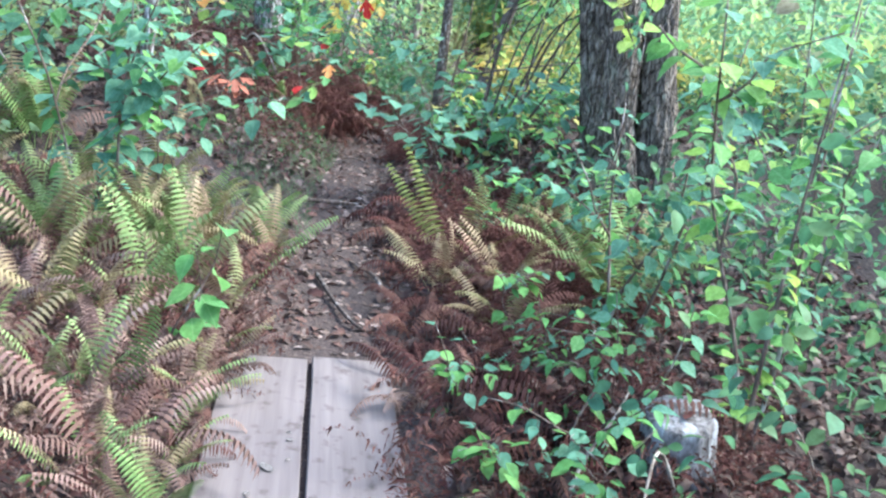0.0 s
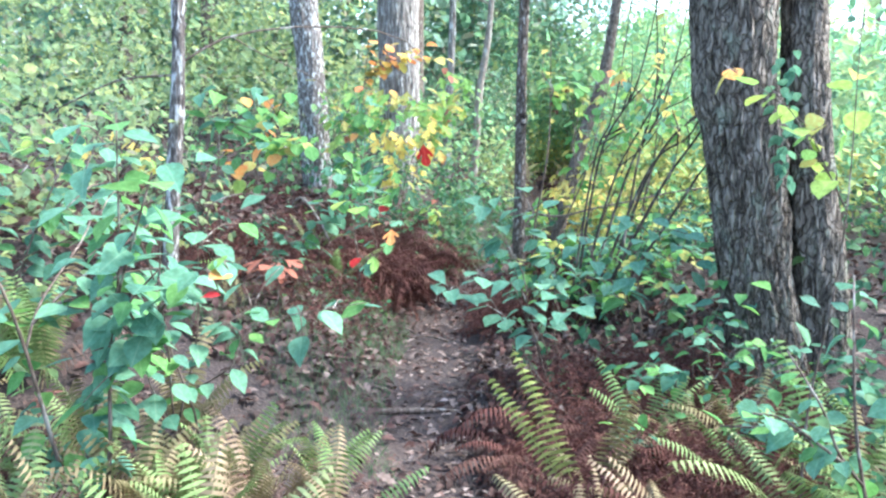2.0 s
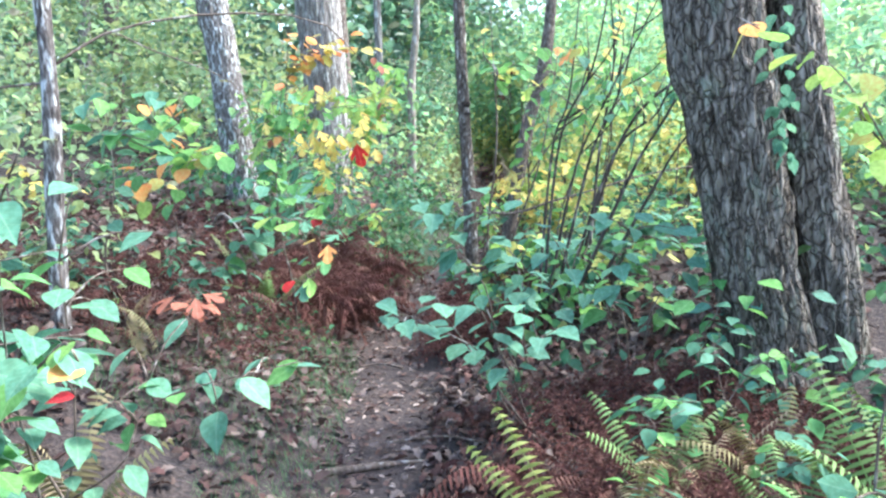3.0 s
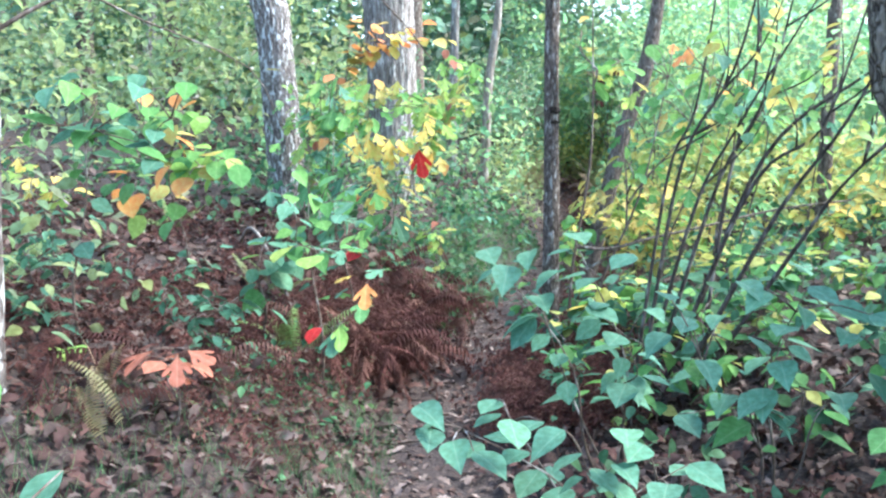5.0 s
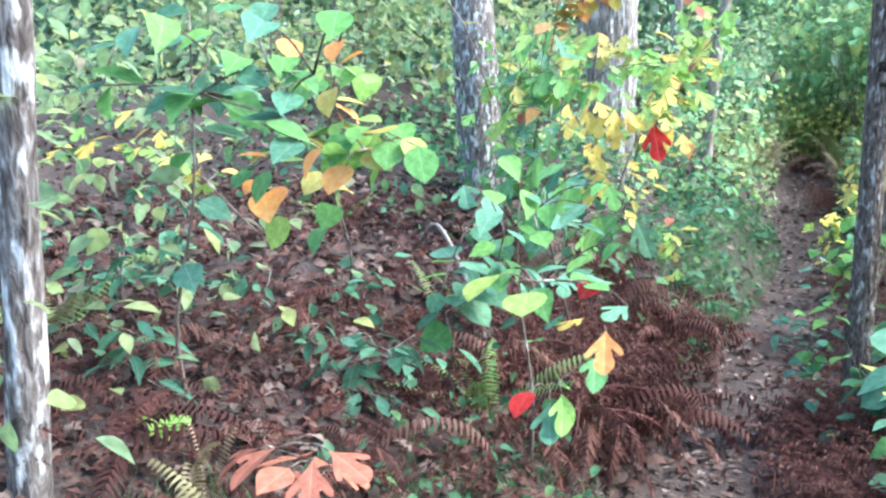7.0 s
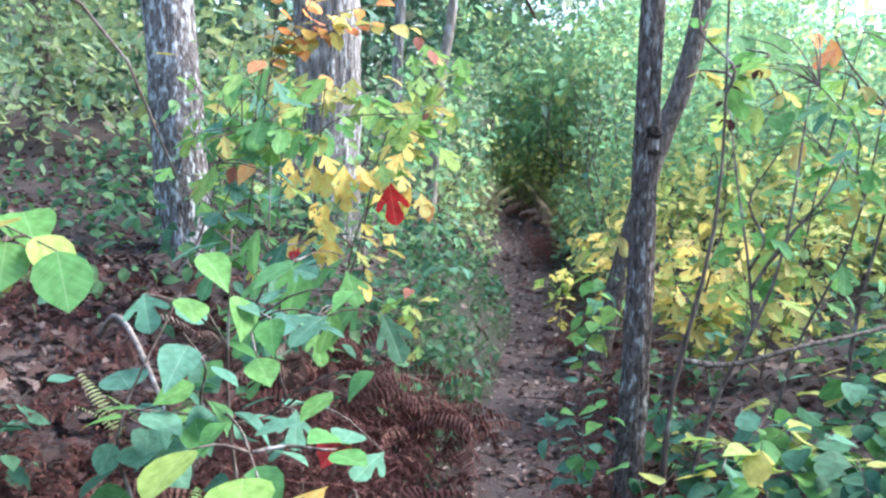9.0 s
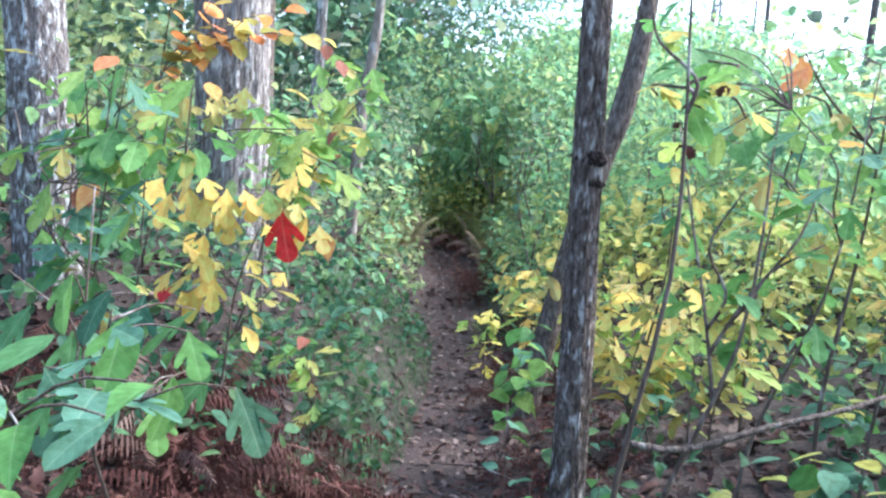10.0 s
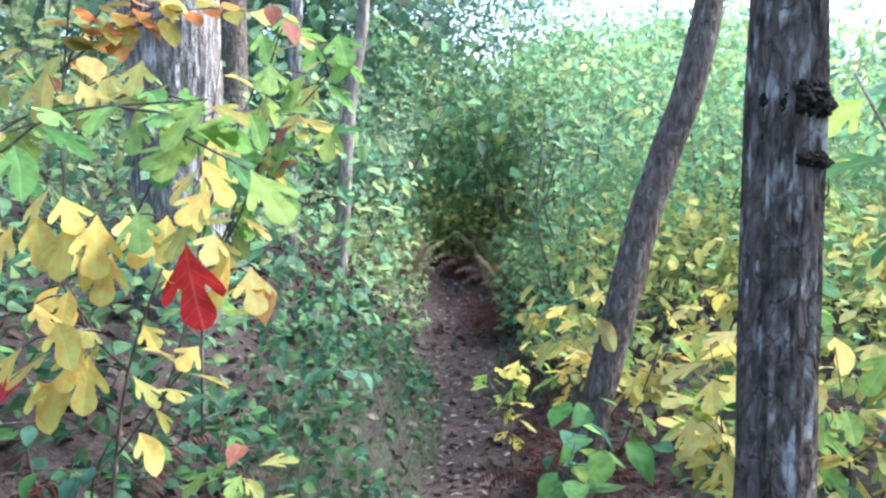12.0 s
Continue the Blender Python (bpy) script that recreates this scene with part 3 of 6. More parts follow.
tree("pale_oak", [(-1.44, 11.75, -0.03), (-1.45, 11.75, 0.9), (-1.47, 11.75, 1.6), (-1.5, 11.75, 2.4), (-1.53, 11.75, 3.0)], [0.28, 0.235, 0.235, 0.25, 0.245], M["bark_pale"],
     "broad pale grey oak trunk behind autumn saplings", 0.022, 100, 160, 9.5, seed=5, spread=2.2, freq=9)
tree("birch_tree", [(-1.27, 5.6, -0.03), (-1.23, 5.6, 0.6), (-1.20, 5.6, 1.15), (-1.165, 5.6, 1.65), (-1.17, 5.62, 2.3)], [0.052, 0.044, 0.039, 0.036, 0.033], M["bark_birch"],
     "thin young tree with white-patched bark", 0.006, 30, 140, 5.5, "far_green", 500, 1.0, seed=6,
     limbs=[([(-1.17, 5.6, 1.75), (-0.95, 5.8, 1.93), (-0.55, 6.1, 2.02), (-0.15, 6.5, 2.0), (0.05, 6.75, 1.75)], 0.008), ([(-1.18, 5.6, 1.7), (-1.5, 5.55, 1.66), (-1.9, 5.6, 1.5), (-2.2, 5.6, 1.42)], 0.007),
            ([(-0.95, 5.8, 1.93), (-0.85, 6.0, 1.85), (-0.6, 6.35, 1.7), (-0.5, 6.45, 1.45)], 0.005)])
tree("snag", [(-0.92, 14.2, -0.03), (-0.88, 14.2, 1.2), (-0.85, 14.2, 2.0), (-0.76, 14.2, 2.7)], [0.07, 0.06, 0.055, 0.05], M["dead_wood"], "leaning pale dead trunk in the thicket", 0.005, 16, 50, 5.0, "far_hazy", 200, 1.0, seed=7)
tree("grey_sapling_tree", [(-1.3, 14.1, -0.03), (-1.3, 14.1, 1.4), (-1.29, 14.1, 2.7)], [0.07, 0.06, 0.055], M["bark_pale"], "thin pale trunk in the thicket", 0.005, 16, 50, 6.0, "far_hazy", 300, 1.0, seed=8)
tree("dark_trunk", [(2.42, 10.1, -0.03), (2.36, 10.0, 0.6), (2.34, 10.0, 1.4), (2.33, 10.0, 2.2)], [0.07, 0.055, 0.05, 0.048], M["bark_brown"], "thin dark trunk among yellow saplings", 0.006, 20, 60, 6.0, "far_lime", 400, 1.1, seed=9)

r = random.Random(21)
for i in range(56):
    y = r.uniform(14.5, 42)
    x = r.uniform(-0.8, 0.5) * y * 1.1
    if x > -1.8 and (x < 7 or y < 24):
        continue
    rad = r.uniform(0.05, 0.2)
    lean = r.uniform(-0.05, 0.07)
    mat = r.choice(["bark_grey", "bark_brown", "bark_pale", "bark_brown"])
    tree("forest_tree", [(x, y, -0.03), (x + lean * 2, y, 2.0), (x + lean * 4, y, 4.0)], [rad * 1.2, rad, rad * 0.9], M[mat],
         "distant forest tree with a straight dim trunk", 0.006, 12, 24, r.uniform(9, 13), r.choice(["far_green", "far_hazy", "far_lime"]), 200, 2.2, seed=100 + i)


# ---- ferns ----
def frond_mesh(material, wilt, seed, pairs=46):
    """A feathery frond, length one, base at the origin, rising along y: stalk and paired toothed leaflets."""
    r = random.Random(seed)
    v, f = [], []
    spine = []
    p, ang = Vector((0, 0, 0)), radians(84 - 12 * wilt)
    for i in range(26):
        spine.append(p.copy())
        ang -= radians((0.7 + 5.6 * wilt) * (0.4 + i / 18)) * r.uniform(0.7, 1.3)
        p = p + Vector((r.uniform(-0.004, 0.004) * (1 + 3 * wilt), math.cos(ang), math.sin(ang))) / 25
    for i in range(25):
        a, b, w = spine[i], spine[i + 1], 0.006 * (1 - i / 30)
        k = len(v)
        v += [a + Vector((-w, 0, 0)), a + Vector((w, 0, 0)), b + Vector((w, 0, 0)), b + Vector((-w, 0, 0))]
        f.append((k, k + 1, k + 2, k + 3))
    for j in range(pairs):
        u = 0.22 + 0.77 * j / (pairs - 1)
        s = min(int(u * 25), 24)
        at, d = spine[s], (spine[min(s + 1, 25)] - spine[max(s - 1, 0)]).normalized()
        ln = 0.112 * math.sin(math.pi * min(1, (1 - u) * 0.62 + 0.10)) ** 0.9 * r.uniform(0.85, 1.1)
        for sgn in (-1, 1):
            out = (Vector((sgn, 0, 0)) + d * 0.42 + Vector((0, 0, -0.25 - 1.0 * wilt * r.random()))).normalized()
            droop = Vector((0, 0, -0.10 - 0.5 * wilt * r.random()))
            wide = d * 0.0125
            teeth = 3
            k = len(v)
            for q in range(teeth + 1):
                t = q / teeth
                c = at + out * ln * t + droop * ln * t * t
                w = (1 - t) ** 0.7 + 0.05
                zig = 1.0 if q % 2 else 0.72
                curl = Vector((0, 0, 0.012 * (1 - t) * (1 + wilt)))
                v += [c - wide * w * zig + curl, c + wide * w * zig + curl]
            for q in range(teeth):
                a = k + 2 * q
                f.append((a, a + 1, a + 3, a + 2))
    return mesh_of("frond", v, f, material)


def dead_frond(material, seed):
    """A collapsed frond: a kinked stalk hung with shrivelled threads."""
    r = random.Random(seed)
    v, f = [], []
    p, ang, yaw = Vector((0, 0, 0)), radians(r.uniform(62, 80)), 0.0
    spine = []
    for i in range(20):
        spine.append(p.copy())
        ang -= radians(r.uniform(1, 13))
        yaw += radians(r.uniform(-9, 9))
        p = p + Vector((math.sin(yaw) * math.cos(ang), math.cos(yaw) * math.cos(ang), math.sin(ang))) / 20
    for i in range(19):
        a, b = spine[i], spine[i + 1]
        k = len(v)
        v += [a + Vector((-0.005, 0, 0)), a + Vector((0.005, 0, 0)), b + Vector((0.004, 0, 0)), b + Vector((-0.004, 0, 0))]
        f.append((k, k + 1, k + 2, k + 3))
        for _ in range(5):
            d = Vector((r.uniform(-1, 1), r.uniform(-0.5, 0.9), r.uniform(-1.0, 0.35))).normalized()
            w = d.orthogonal().normalized() * r.uniform(0.004, 0.011)
            c = a + (b - a) * r.random()
            ln = r.uniform(0.05, 0.14) * (1.1 - i / 24)
            m = c + d * ln * 0.55 + Vector((0, 0, 0.01))
            t = c + d * ln + Vector((r.uniform(-0.02, 0.02), 0, -0.03))
            k = len(v)
            v += [c, m - w, t, m + w]
            f.append((k, k + 1, k + 2, k + 3))
    return mesh_of("frond", v, f, material)


FRONDS = {
    "green": [frond_mesh(M["frond_green"], 0.05 + 0.12 * i, 10 + i) for i in range(3)],
    "tan": [frond_mesh(M["frond_tan"], 0.1 + 0.14 * i, 20 + i) for i in range(3)],
    "rust": [dead_frond(M["frond_rust"], 30 + i) for i in range(3)] + [frond_mesh(M["frond_rust"], 0.5 + 0.2 * i, 40 + i, 40) for i in range(4)],
}
FRONDS["faded"] = [dead_frond(M["frond_faded"], 36)] + [frond_mesh(M["frond_faded"], 0.3 + 0.2 * i, 70 + i, 44) for i in range(3)]
FRONDS["sheaf"] = FRONDS["rust"][:3]
FERN_LABEL = {"faded": "withered fern with faded pinkish-tan fronds", "sheaf": "upright sheaf of withered rust-brown fern stalks", "green": "green fern with arching feathery fronds", "tan": "yellowing fern with drying tan fronds", "rust": "withered rust-brown fern slumped on the ground",
              "mixed": "fern with green, tan and withered fronds"}


def fern(x, y, kind, size, n, seed, flat=0.0):
    r = random.Random(seed)
    e = thing("fern", x, y, float(height(x, y)) - 0.01, FERN_LABEL[kind], "fern", "ferns beside the trail")
    for i in range(n):
        k = kind if kind != "mixed" else r.choice(["green", "tan", "green", "faded"])
        me = r.choice(FRONDS[k])
        s = size * r.uniform(0.7, 1.1)
        m = pose(r.uniform(-0.05, 0.05), r.uniform(-0.05, 0.05), 0, 0, 0, 360 * i / n + r.uniform(-25, 25)) @ pose(0, 0, 0, -r.uniform(0, 28) - 25 * flat, r.uniform(-25, 25), 0) @ Matrix.Scale(s, 4)
        part("frond", me, e, m)
    return e


EYES = [(1.6, 0.0), (1.25, 0.85), (1.03, 1.7), (1.0, 2.2), (0.885, 3.06), (0.7, 3.5), (0.47, 4.13), (0.27, 4.45), (0.07, 5.1), (0.1, 5.8), (0.12, 6.4), (0.08, 7.1)]


def clear_of_way(x, y, room):
    """Whether a spot leaves the walked line free."""
    for (ax, ay), (bx, by) in zip(EYES, EYES[1:]):
        a, b, p = Vector((ax, ay)), Vector((bx, by)), Vector((x, y))
        t = max(0, min(1, (p - a).dot(b - a) / (b - a).length_squared))
        if (a + (b - a) * t - p).length < room:
            return False
    return True


def scatter(count, x0, x1, y0, y1, seed, room=0.3, gap=0.3):
    r = random.Random(seed)
    out = []
    while len(out) < count:
        x, y = r.uniform(x0, x1), r.uniform(y0, y1)
        if abs(x - float(trail_x(max(3, y)))) > gap and clear_of_way(x, y, room):
            out.append((x, y))
    return out


# hero ferns
for i, (x, y) in enumerate([(-0.85, 8.6), (-0.72, 8.5), (-0.98, 8.75), (-0.6, 8.65), (-1.1, 8.55), (-0.5, 8.5)]):
    fern(x, y, ("faded", "rust")[i % 2], 0.55, 9, 330 + i, -0.6)
for i, (x, y) in enumerate([(-0.42, 7.7), (-0.5, 7.6), (-0.36, 7.55), (-0.58, 7.8), (-0.45, 7.4), (-0.65, 7.55)]):
    fern(x, y, "sheaf" if i % 2 else "rust", 0.62, 13, 350 + i, -0.6)
for i, (x, y) in enumerate([(1.2, 3.3), (1.3, 3.6), (1.2, 3.9), (1.42, 3.15), (1.45, 3.8), (1.35, 4.2), (1.25, 2.95), (1.55, 3.5), (1.5, 4.1), (1.3, 2.7)]):
    fern(x, y, ("rust", "rust", "tan", "rust", "faded")[i % 5], 0.42, 9, 340 + i, 0.0)
for i, (x, y) in enumerate([(-0.38, 9.0), (-0.55, 8.85), (-0.75, 9.05), (-0.95, 8.9), (-0.45, 9.3), (-0.68, 8.6), (-1.1, 9.2), (-0.3, 8.7), (-0.85, 9.4), (-1.3, 9.0)]):
    fern(x, y, ("rust", "sheaf", "rust", "rust", "sheaf")[i % 5], 0.62, 9, 360 + i, -0.5)
for i, (x, y) in enumerate([(0.32, 3.85), (0.18, 4.15), (0.05, 4.1), (0.3, 3.5), (0.42, 3.2), (-0.05, 3.8), (0.1, 3.5)]):
    fern(x, y, ("mixed", "green", "tan", "rust")[i % 4], 0.46, 6, 380 + i, -0.2)
for i, (x, y) in enumerate([(0.95, 4.15), (1.05, 4.45), (0.92, 4.8), (0.78, 5.2), (1.1, 3.6), (0.7, 5.7), (1.25, 4.7)]):
    fern(x, y, "rust", 0.4, 8, 392 + i, 0.1)
for i, (x, y, k) in enumerate([(0.45, 17.2, "tan"), (0.75, 16.9, "green"), (0.3, 17.6, "tan"), (0.1, 17.4, "rust"), (0.25, 17.0, "rust"), (-0.4, 16.8, "green"), (0.0, 17.8, "tan"), (0.55, 17.7, "faded"), (0.62, 16.2, "green"), (-0.45, 15.6, "tan"), (0.55, 15.8, "tan"), (-0.3, 16.2, "faded"), (0.5, 16.6, "faded")]):
    fern(x, y, k, 0.68, 9, 3970 + i, -0.3)
fern(-0.9, 5.74, "tan", 0.36, 3, 398, -0.8)
fern(-1.02, 5.9, "tan", 0.34, 3, 399, -0.8)
for i, (x, y) in enumerate([(0.56, 2.72), (0.58, 2.4), (0.66, 2.1), (0.42, 2.15), (0.76, 1.8), (0.6, 1.5), (0.34, 2.6), (0.5, 1.85), (0.25, 1.9)]):
    fern(x, y, ("faded", "mixed", "rust")[i % 3], 0.36, 9, 407 + i, -0.05)
bright = thing("fern", 1.15, 4.42, float(height(1.15, 4.42)), "fern with two bright upright green fronds beside the trail", "fern", "ferns beside the trail")
tall_frond = frond_mesh(M["frond_bright"], 0.0, 61, 30)
part("frond", tall_frond, bright, pose(0, 0, 0, 6, 25, 172) @ Matrix.Diagonal((0.46, 0.68, 0.68, 1)))
part("frond", tall_frond, bright, pose(-0.02, 0, 0, 6, 35, 188) @ Matrix.Diagonal((0.42, 0.64, 0.64, 1)))
part("frond", FRONDS["tan"][0], bright, pose(0.06, -0.02, 0, 2, -12, 175) @ Matrix.Scale(0.6, 4))
for i, (x, y) in enumerate([(0.53, 2.62), (0.57, 2.42), (0.62, 2.2), (0.68, 2.0), (0.73, 1.8), (0.5, 2.8)]):
    fern(x, y, ("faded", "mixed")[i % 2], 0.3, 8, 4060 + i, 0.1)
fern(2.2, 4.35, "green", 0.62, 6, 403)
fern(2.1, 4.7, "green", 0.66, 6, 404)
fern(2.35, 5.0, "green", 0.6, 6, 405)
fern(1.95, 4.3, "green", 0.7, 6, 4051)
fern(2.1, 4.05, "green", 0.68, 6, 4052)
for i, (x, y) in enumerate(scatter(34, -1.6, 0.42, 2.3, 4.7, 41, 0.45, 0.36)):
    fern(x, y, ("mixed", "green", "tan")[i % 3], rng.uniform(0.46, 0.62), 8, 420 + i, -0.55)
for i, (x, y) in enumerate(scatter(26, -1.3, 0.75, 0.9, 2.7, 42, 0.45, 0.60)):
    fern(x, y, ("mixed", "faded", "mixed", "rust")[i % 4], rng.uniform(0.34, 0.48), 9, 450 + i, -0.35)
for i, (x, y) in enumerate(scatter(16, -1.2, 0.9, 0.9, 4.4, 43, 0.4, 0.42)):
    fern(x, y, "faded" if i % 3 else "rust", rng.uniform(0.45, 0.6), 9, 480 + i, 0.3)
for i, (x, y) in enumerate(scatter(20, 0.85, 1.9, 2.2, 5.6, 44, 0.4, 0.40)):
    fern(x, y, "rust", rng.uniform(0.4, 0.6), 10, 510 + i, 0.3)
for i, (x, y) in enumerate(scatter(7, 1.2, 2.3, 2.6, 5.4, 45, 0.5, 0.5)):
    fern(x, y, "tan" if i % 3 == 0 else "rust", rng.uniform(0.42, 0.56), 7, 540 + i)
for i, (x, y, n, s) in enumerate([(-0.40, 7.75, 11, 0.9), (-0.5, 7.95, 9, 0.85), (-0.33, 7.95, 8, 0.8), (0.48, 7.36, 14, 0.45), (0.62, 7.5, 10, 0.4), (0.35, 8.15, 10, 0.4), (-0.75, 7.5, 10, 0.5), (-0.95, 8.1, 10, 0.55),
                                  (-0.8, 6.3, 8, 0.45), (-1.5, 6.9, 8, 0.5), (0.55, 10.9, 12, 0.45), (-0.62, 7.35, 14, 0.7), (-0.85, 7.45, 12, 0.68), (-0.7, 7.1, 12, 0.55), (-1.0, 6.9, 10, 0.55), (-1.15, 7.3, 10, 0.55), (-0.62, 8.55, 12, 0.75), (-0.5, 8.75, 12, 0.75), (-0.75, 8.95, 12, 0.75), (-0.85, 8.75, 8, 0.7)]):
    fern(x, y, "sheaf" if s > 0.5 else "rust", s, n, 560 + i, -0.75 if s > 0.65 else 0.3)
for i, (x, y) in enumerate(scatter(30, -3.0, -0.45, 5.6, 9.2, 46, 0.55, 0.5)):
    fern(x, y, "rust" if i % 5 else "green", rng.uniform(0.35, 0.5), 7, 580 + i, 0.7)


# ---- saplings and shrubs ----
def sapling(name, base, tips, palette, shape, size, label, spacing=0.07, start=0.35, radius=0.009, seed=0, extra=(), tilt=20, group="", wave=0.09, bark="twig", hang=(-38, 2)):
    """A woody stem for each tip, bearing single leaves that hang outward along its upper part.
    extra: (x, y, z, palette, shape, size, turn) for leaves of their own, each on a thin stalk. Low plants carry their small leaves in one mesh."""
    r = random.Random(seed)
    massed, many = "low_plant" in name, []
    b = Vector((base[0], base[1], float(height(base[0], base[1])) - 0.02))
    e = thing(name, b.x, b.y, b.z, label, "shrub" if "shrub" in name else "sapling", group)
    tips = sorted((Vector(t) - b for t in tips), key=lambda t: -t.z)
    mains, lines = (3 if "shrub" in name else 1), []
    for i, tip in enumerate(tips):
        if i < mains:
            foot, rad = Vector((r.uniform(-0.05, 0.05), r.uniform(-0.05, 0.05), 0)), radius
        else:
            share = r.uniform(0.42, 0.86)
            line = min(lines, key=lambda q: min((p - tip).length for p in q[3:9]))
            foot = min(line[2:10], key=lambda p: abs(p.z - tip.z * share) + 0.4 * (p - tip).length)
            rad = radius * 0.55
        way = tip - foot
        mid = foot + way * 0.5 + Vector((r.uniform(-wave, wave), r.uniform(-wave, wave), way.length * 0.10))
        q = curve_points([foot, foot + way * 0.22 + Vector((r.uniform(-wave, wave) * 0.4, r.uniform(-wave, wave) * 0.4, way.length * 0.05)), mid, tip], 12)
        lines.append(q)
        limb = part("branch", mesh_of("branch", *tube(q, np.linspace(rad, radius * 0.25, 12), 6), M[bark]), e)
        length = sum((q[i + 1] - q[i]).length for i in range(11))
        start_at = start if i < mains else 0.15
        n = max(4, int(length * (1 - start_at) / (spacing * 0.66)))
        for k in range(n):
            u = start_at + (1 - start_at) * (k + r.random() * 0.5) / n
            p = q[min(10, int(u * 11))].lerp(q[min(11, int(u * 11) + 1)], u * 11 % 1)
            d = q[min(11, int(u * 11) + 1)] - q[min(10, int(u * 11))]
            yaw = math.degrees(math.atan2(-d.x, d.y)) + (1 if k % 2 else -1) * r.uniform(35, 80)
            if k == n - 1:
                yaw = math.degrees(math.atan2(-d.x, d.y))
            key = r.choice(palette)
            me = r.choice(SHAPES[key][shape])
            s = size * r.uniform(0.65, 1.15)
            off = Vector((-math.sin(radians(yaw)), math.cos(radians(yaw)), 0)) * 0.02
            m = pose(*(p + off), r.gauss(-14, tilt), r.gauss(0, tilt), yaw) @ Matrix.Scale(s, 4)
            if massed:
                many.append((key, me, m))
            else:
                part("leaf", me, limb, m)
    if massed:
        part("foliage", leaf_mass(many), e)
    for x, y, z, key, sh, s, turn in extra:
        at = Vector((x, y, z)) - b
        droop = r.uniform(-80, -66) if key == "red" and sh == "lobed" else r.uniform(*hang)
        part("leaf", r.choice(SHAPES[key][sh]), e, pose(*at, droop, r.uniform(-22, 22), turn) @ Matrix.Scale(s, 4))
        foot = min((p for q in lines for p in q[3:]), key=lambda p: (p - at).length + 0.5 * max(0, p.z - at.z))
        if (foot - at).length > 0.02:
            q = curve_points([foot, (foot + at) / 2 + Vector((0, 0, 0.12 * (foot - at).length)), at], 6)
            part("twig", mesh_of("twig", *tube(q, np.linspace(0.0035, 0.0018, 6), 5), M[bark]), e)
    return e


def leaf_mass(items):
    """Small leaves (palette, mesh, pose) joined into one mesh that keeps each leaf's palette."""
    keys = sorted({k for k, _, _ in items})
    v, f, slot = [], [], []
    for key, me, m in items:
        k = len(v)
        v += [m @ p.co for p in me.vertices]
        f += [tuple(i + k for i in p.vertices) for p in me.polygons]
        slot += [keys.index(key)] * len(me.polygons)
    out = mesh_of("foliage", v, f, M[keys[0] + "_massed"])
    for key in keys[1:]:
        out.materials.append(M[key + "_massed"])
    out.polygons.foreach_set("material_index", slot)
    return out


# leaves that show singly: place, palette, shape, size, turn
TURNING = [
    (-1.25, 6.51, 1.15, "orange", "round", 0.112, 210), (-1.21, 6.54, 1.17, "orange", "round", 0.101, 177), (-1.12, 6.64, 1.28, "orange", "round", 0.110, 139), (-0.95, 6.49, 1.25, "orange", "round", 0.112, 175),
    (-1.07, 6.66, 1.60, "orange", "round", 0.086, 176), (-1.25, 6.65, 1.61, "orange", "round", 0.093, 229), (-1.01, 6.70, 1.57, "orange", "round", 0.087, 132), (-1.24, 6.61, 1.06, "lime", "round", 0.109, 170),
    (-0.85, 6.53, 1.27, "lime", "round", 0.094, 133), (-1.07, 6.53, 1.53, "lime", "round", 0.095, 182), (-0.92, 6.54, 1.52, "lime", "round", 0.089, 152), (-1.01, 6.59, 1.63, "lime", "round", 0.091, 132),
    (-0.97, 6.68, 1.51, "lime", "round", 0.099, 197), (-0.74, 6.52, 1.31, "green", "round", 0.111, 220), (-1.01, 6.51, 1.13, "green", "round", 0.092, 205), (-1.19, 6.65, 1.49, "green", "round", 0.109, 174),
    (-1.14, 6.68, 1.03, "green", "round", 0.102, 161), (-0.86, 6.62, 1.36, "green", "round", 0.108, 218), (-0.97, 6.54, 1.33, "green", "round", 0.106, 173), (-0.83, 6.52, 1.32, "green", "round", 0.099, 203),
    (-1.40, 6.64, 1.20, "green", "round", 0.093, 176),
]
HANGING = [
    (-1.21, 6.16, 1.65, "teal", "ovate", 0.120, 135), (-0.83, 5.95, 1.61, "teal", "ovate", 0.116, 207), (-0.91, 6.09, 1.66, "teal", "ovate", 0.099, 193), (-0.88, 6.08, 1.40, "teal", "ovate", 0.108, 146),
    (-0.82, 6.03, 1.46, "teal", "ovate", 0.102, 205), (-0.90, 6.17, 1.34, "teal", "ovate", 0.120, 187), (-1.33, 6.04, 1.57, "teal", "ovate", 0.099, 133), (-1.29, 5.94, 1.47, "teal", "ovate", 0.105, 163),
    (-1.24, 6.02, 1.61, "teal", "ovate", 0.118, 185), (-0.78, 6.06, 1.50, "green", "ovate", 0.093, 132), (-0.94, 6.01, 1.65, "green", "ovate", 0.090, 183), (-1.14, 6.17, 1.60, "green", "ovate", 0.106, 149),
    (-1.04, 6.14, 1.54, "green", "ovate", 0.110, 207), (-0.92, 6.15, 1.54, "green", "ovate", 0.109, 212), (-1.16, 6.01, 1.63, "green", "ovate", 0.116, 230), (-0.66, 5.97, 1.63, "green", "ovate", 0.109, 205),
]
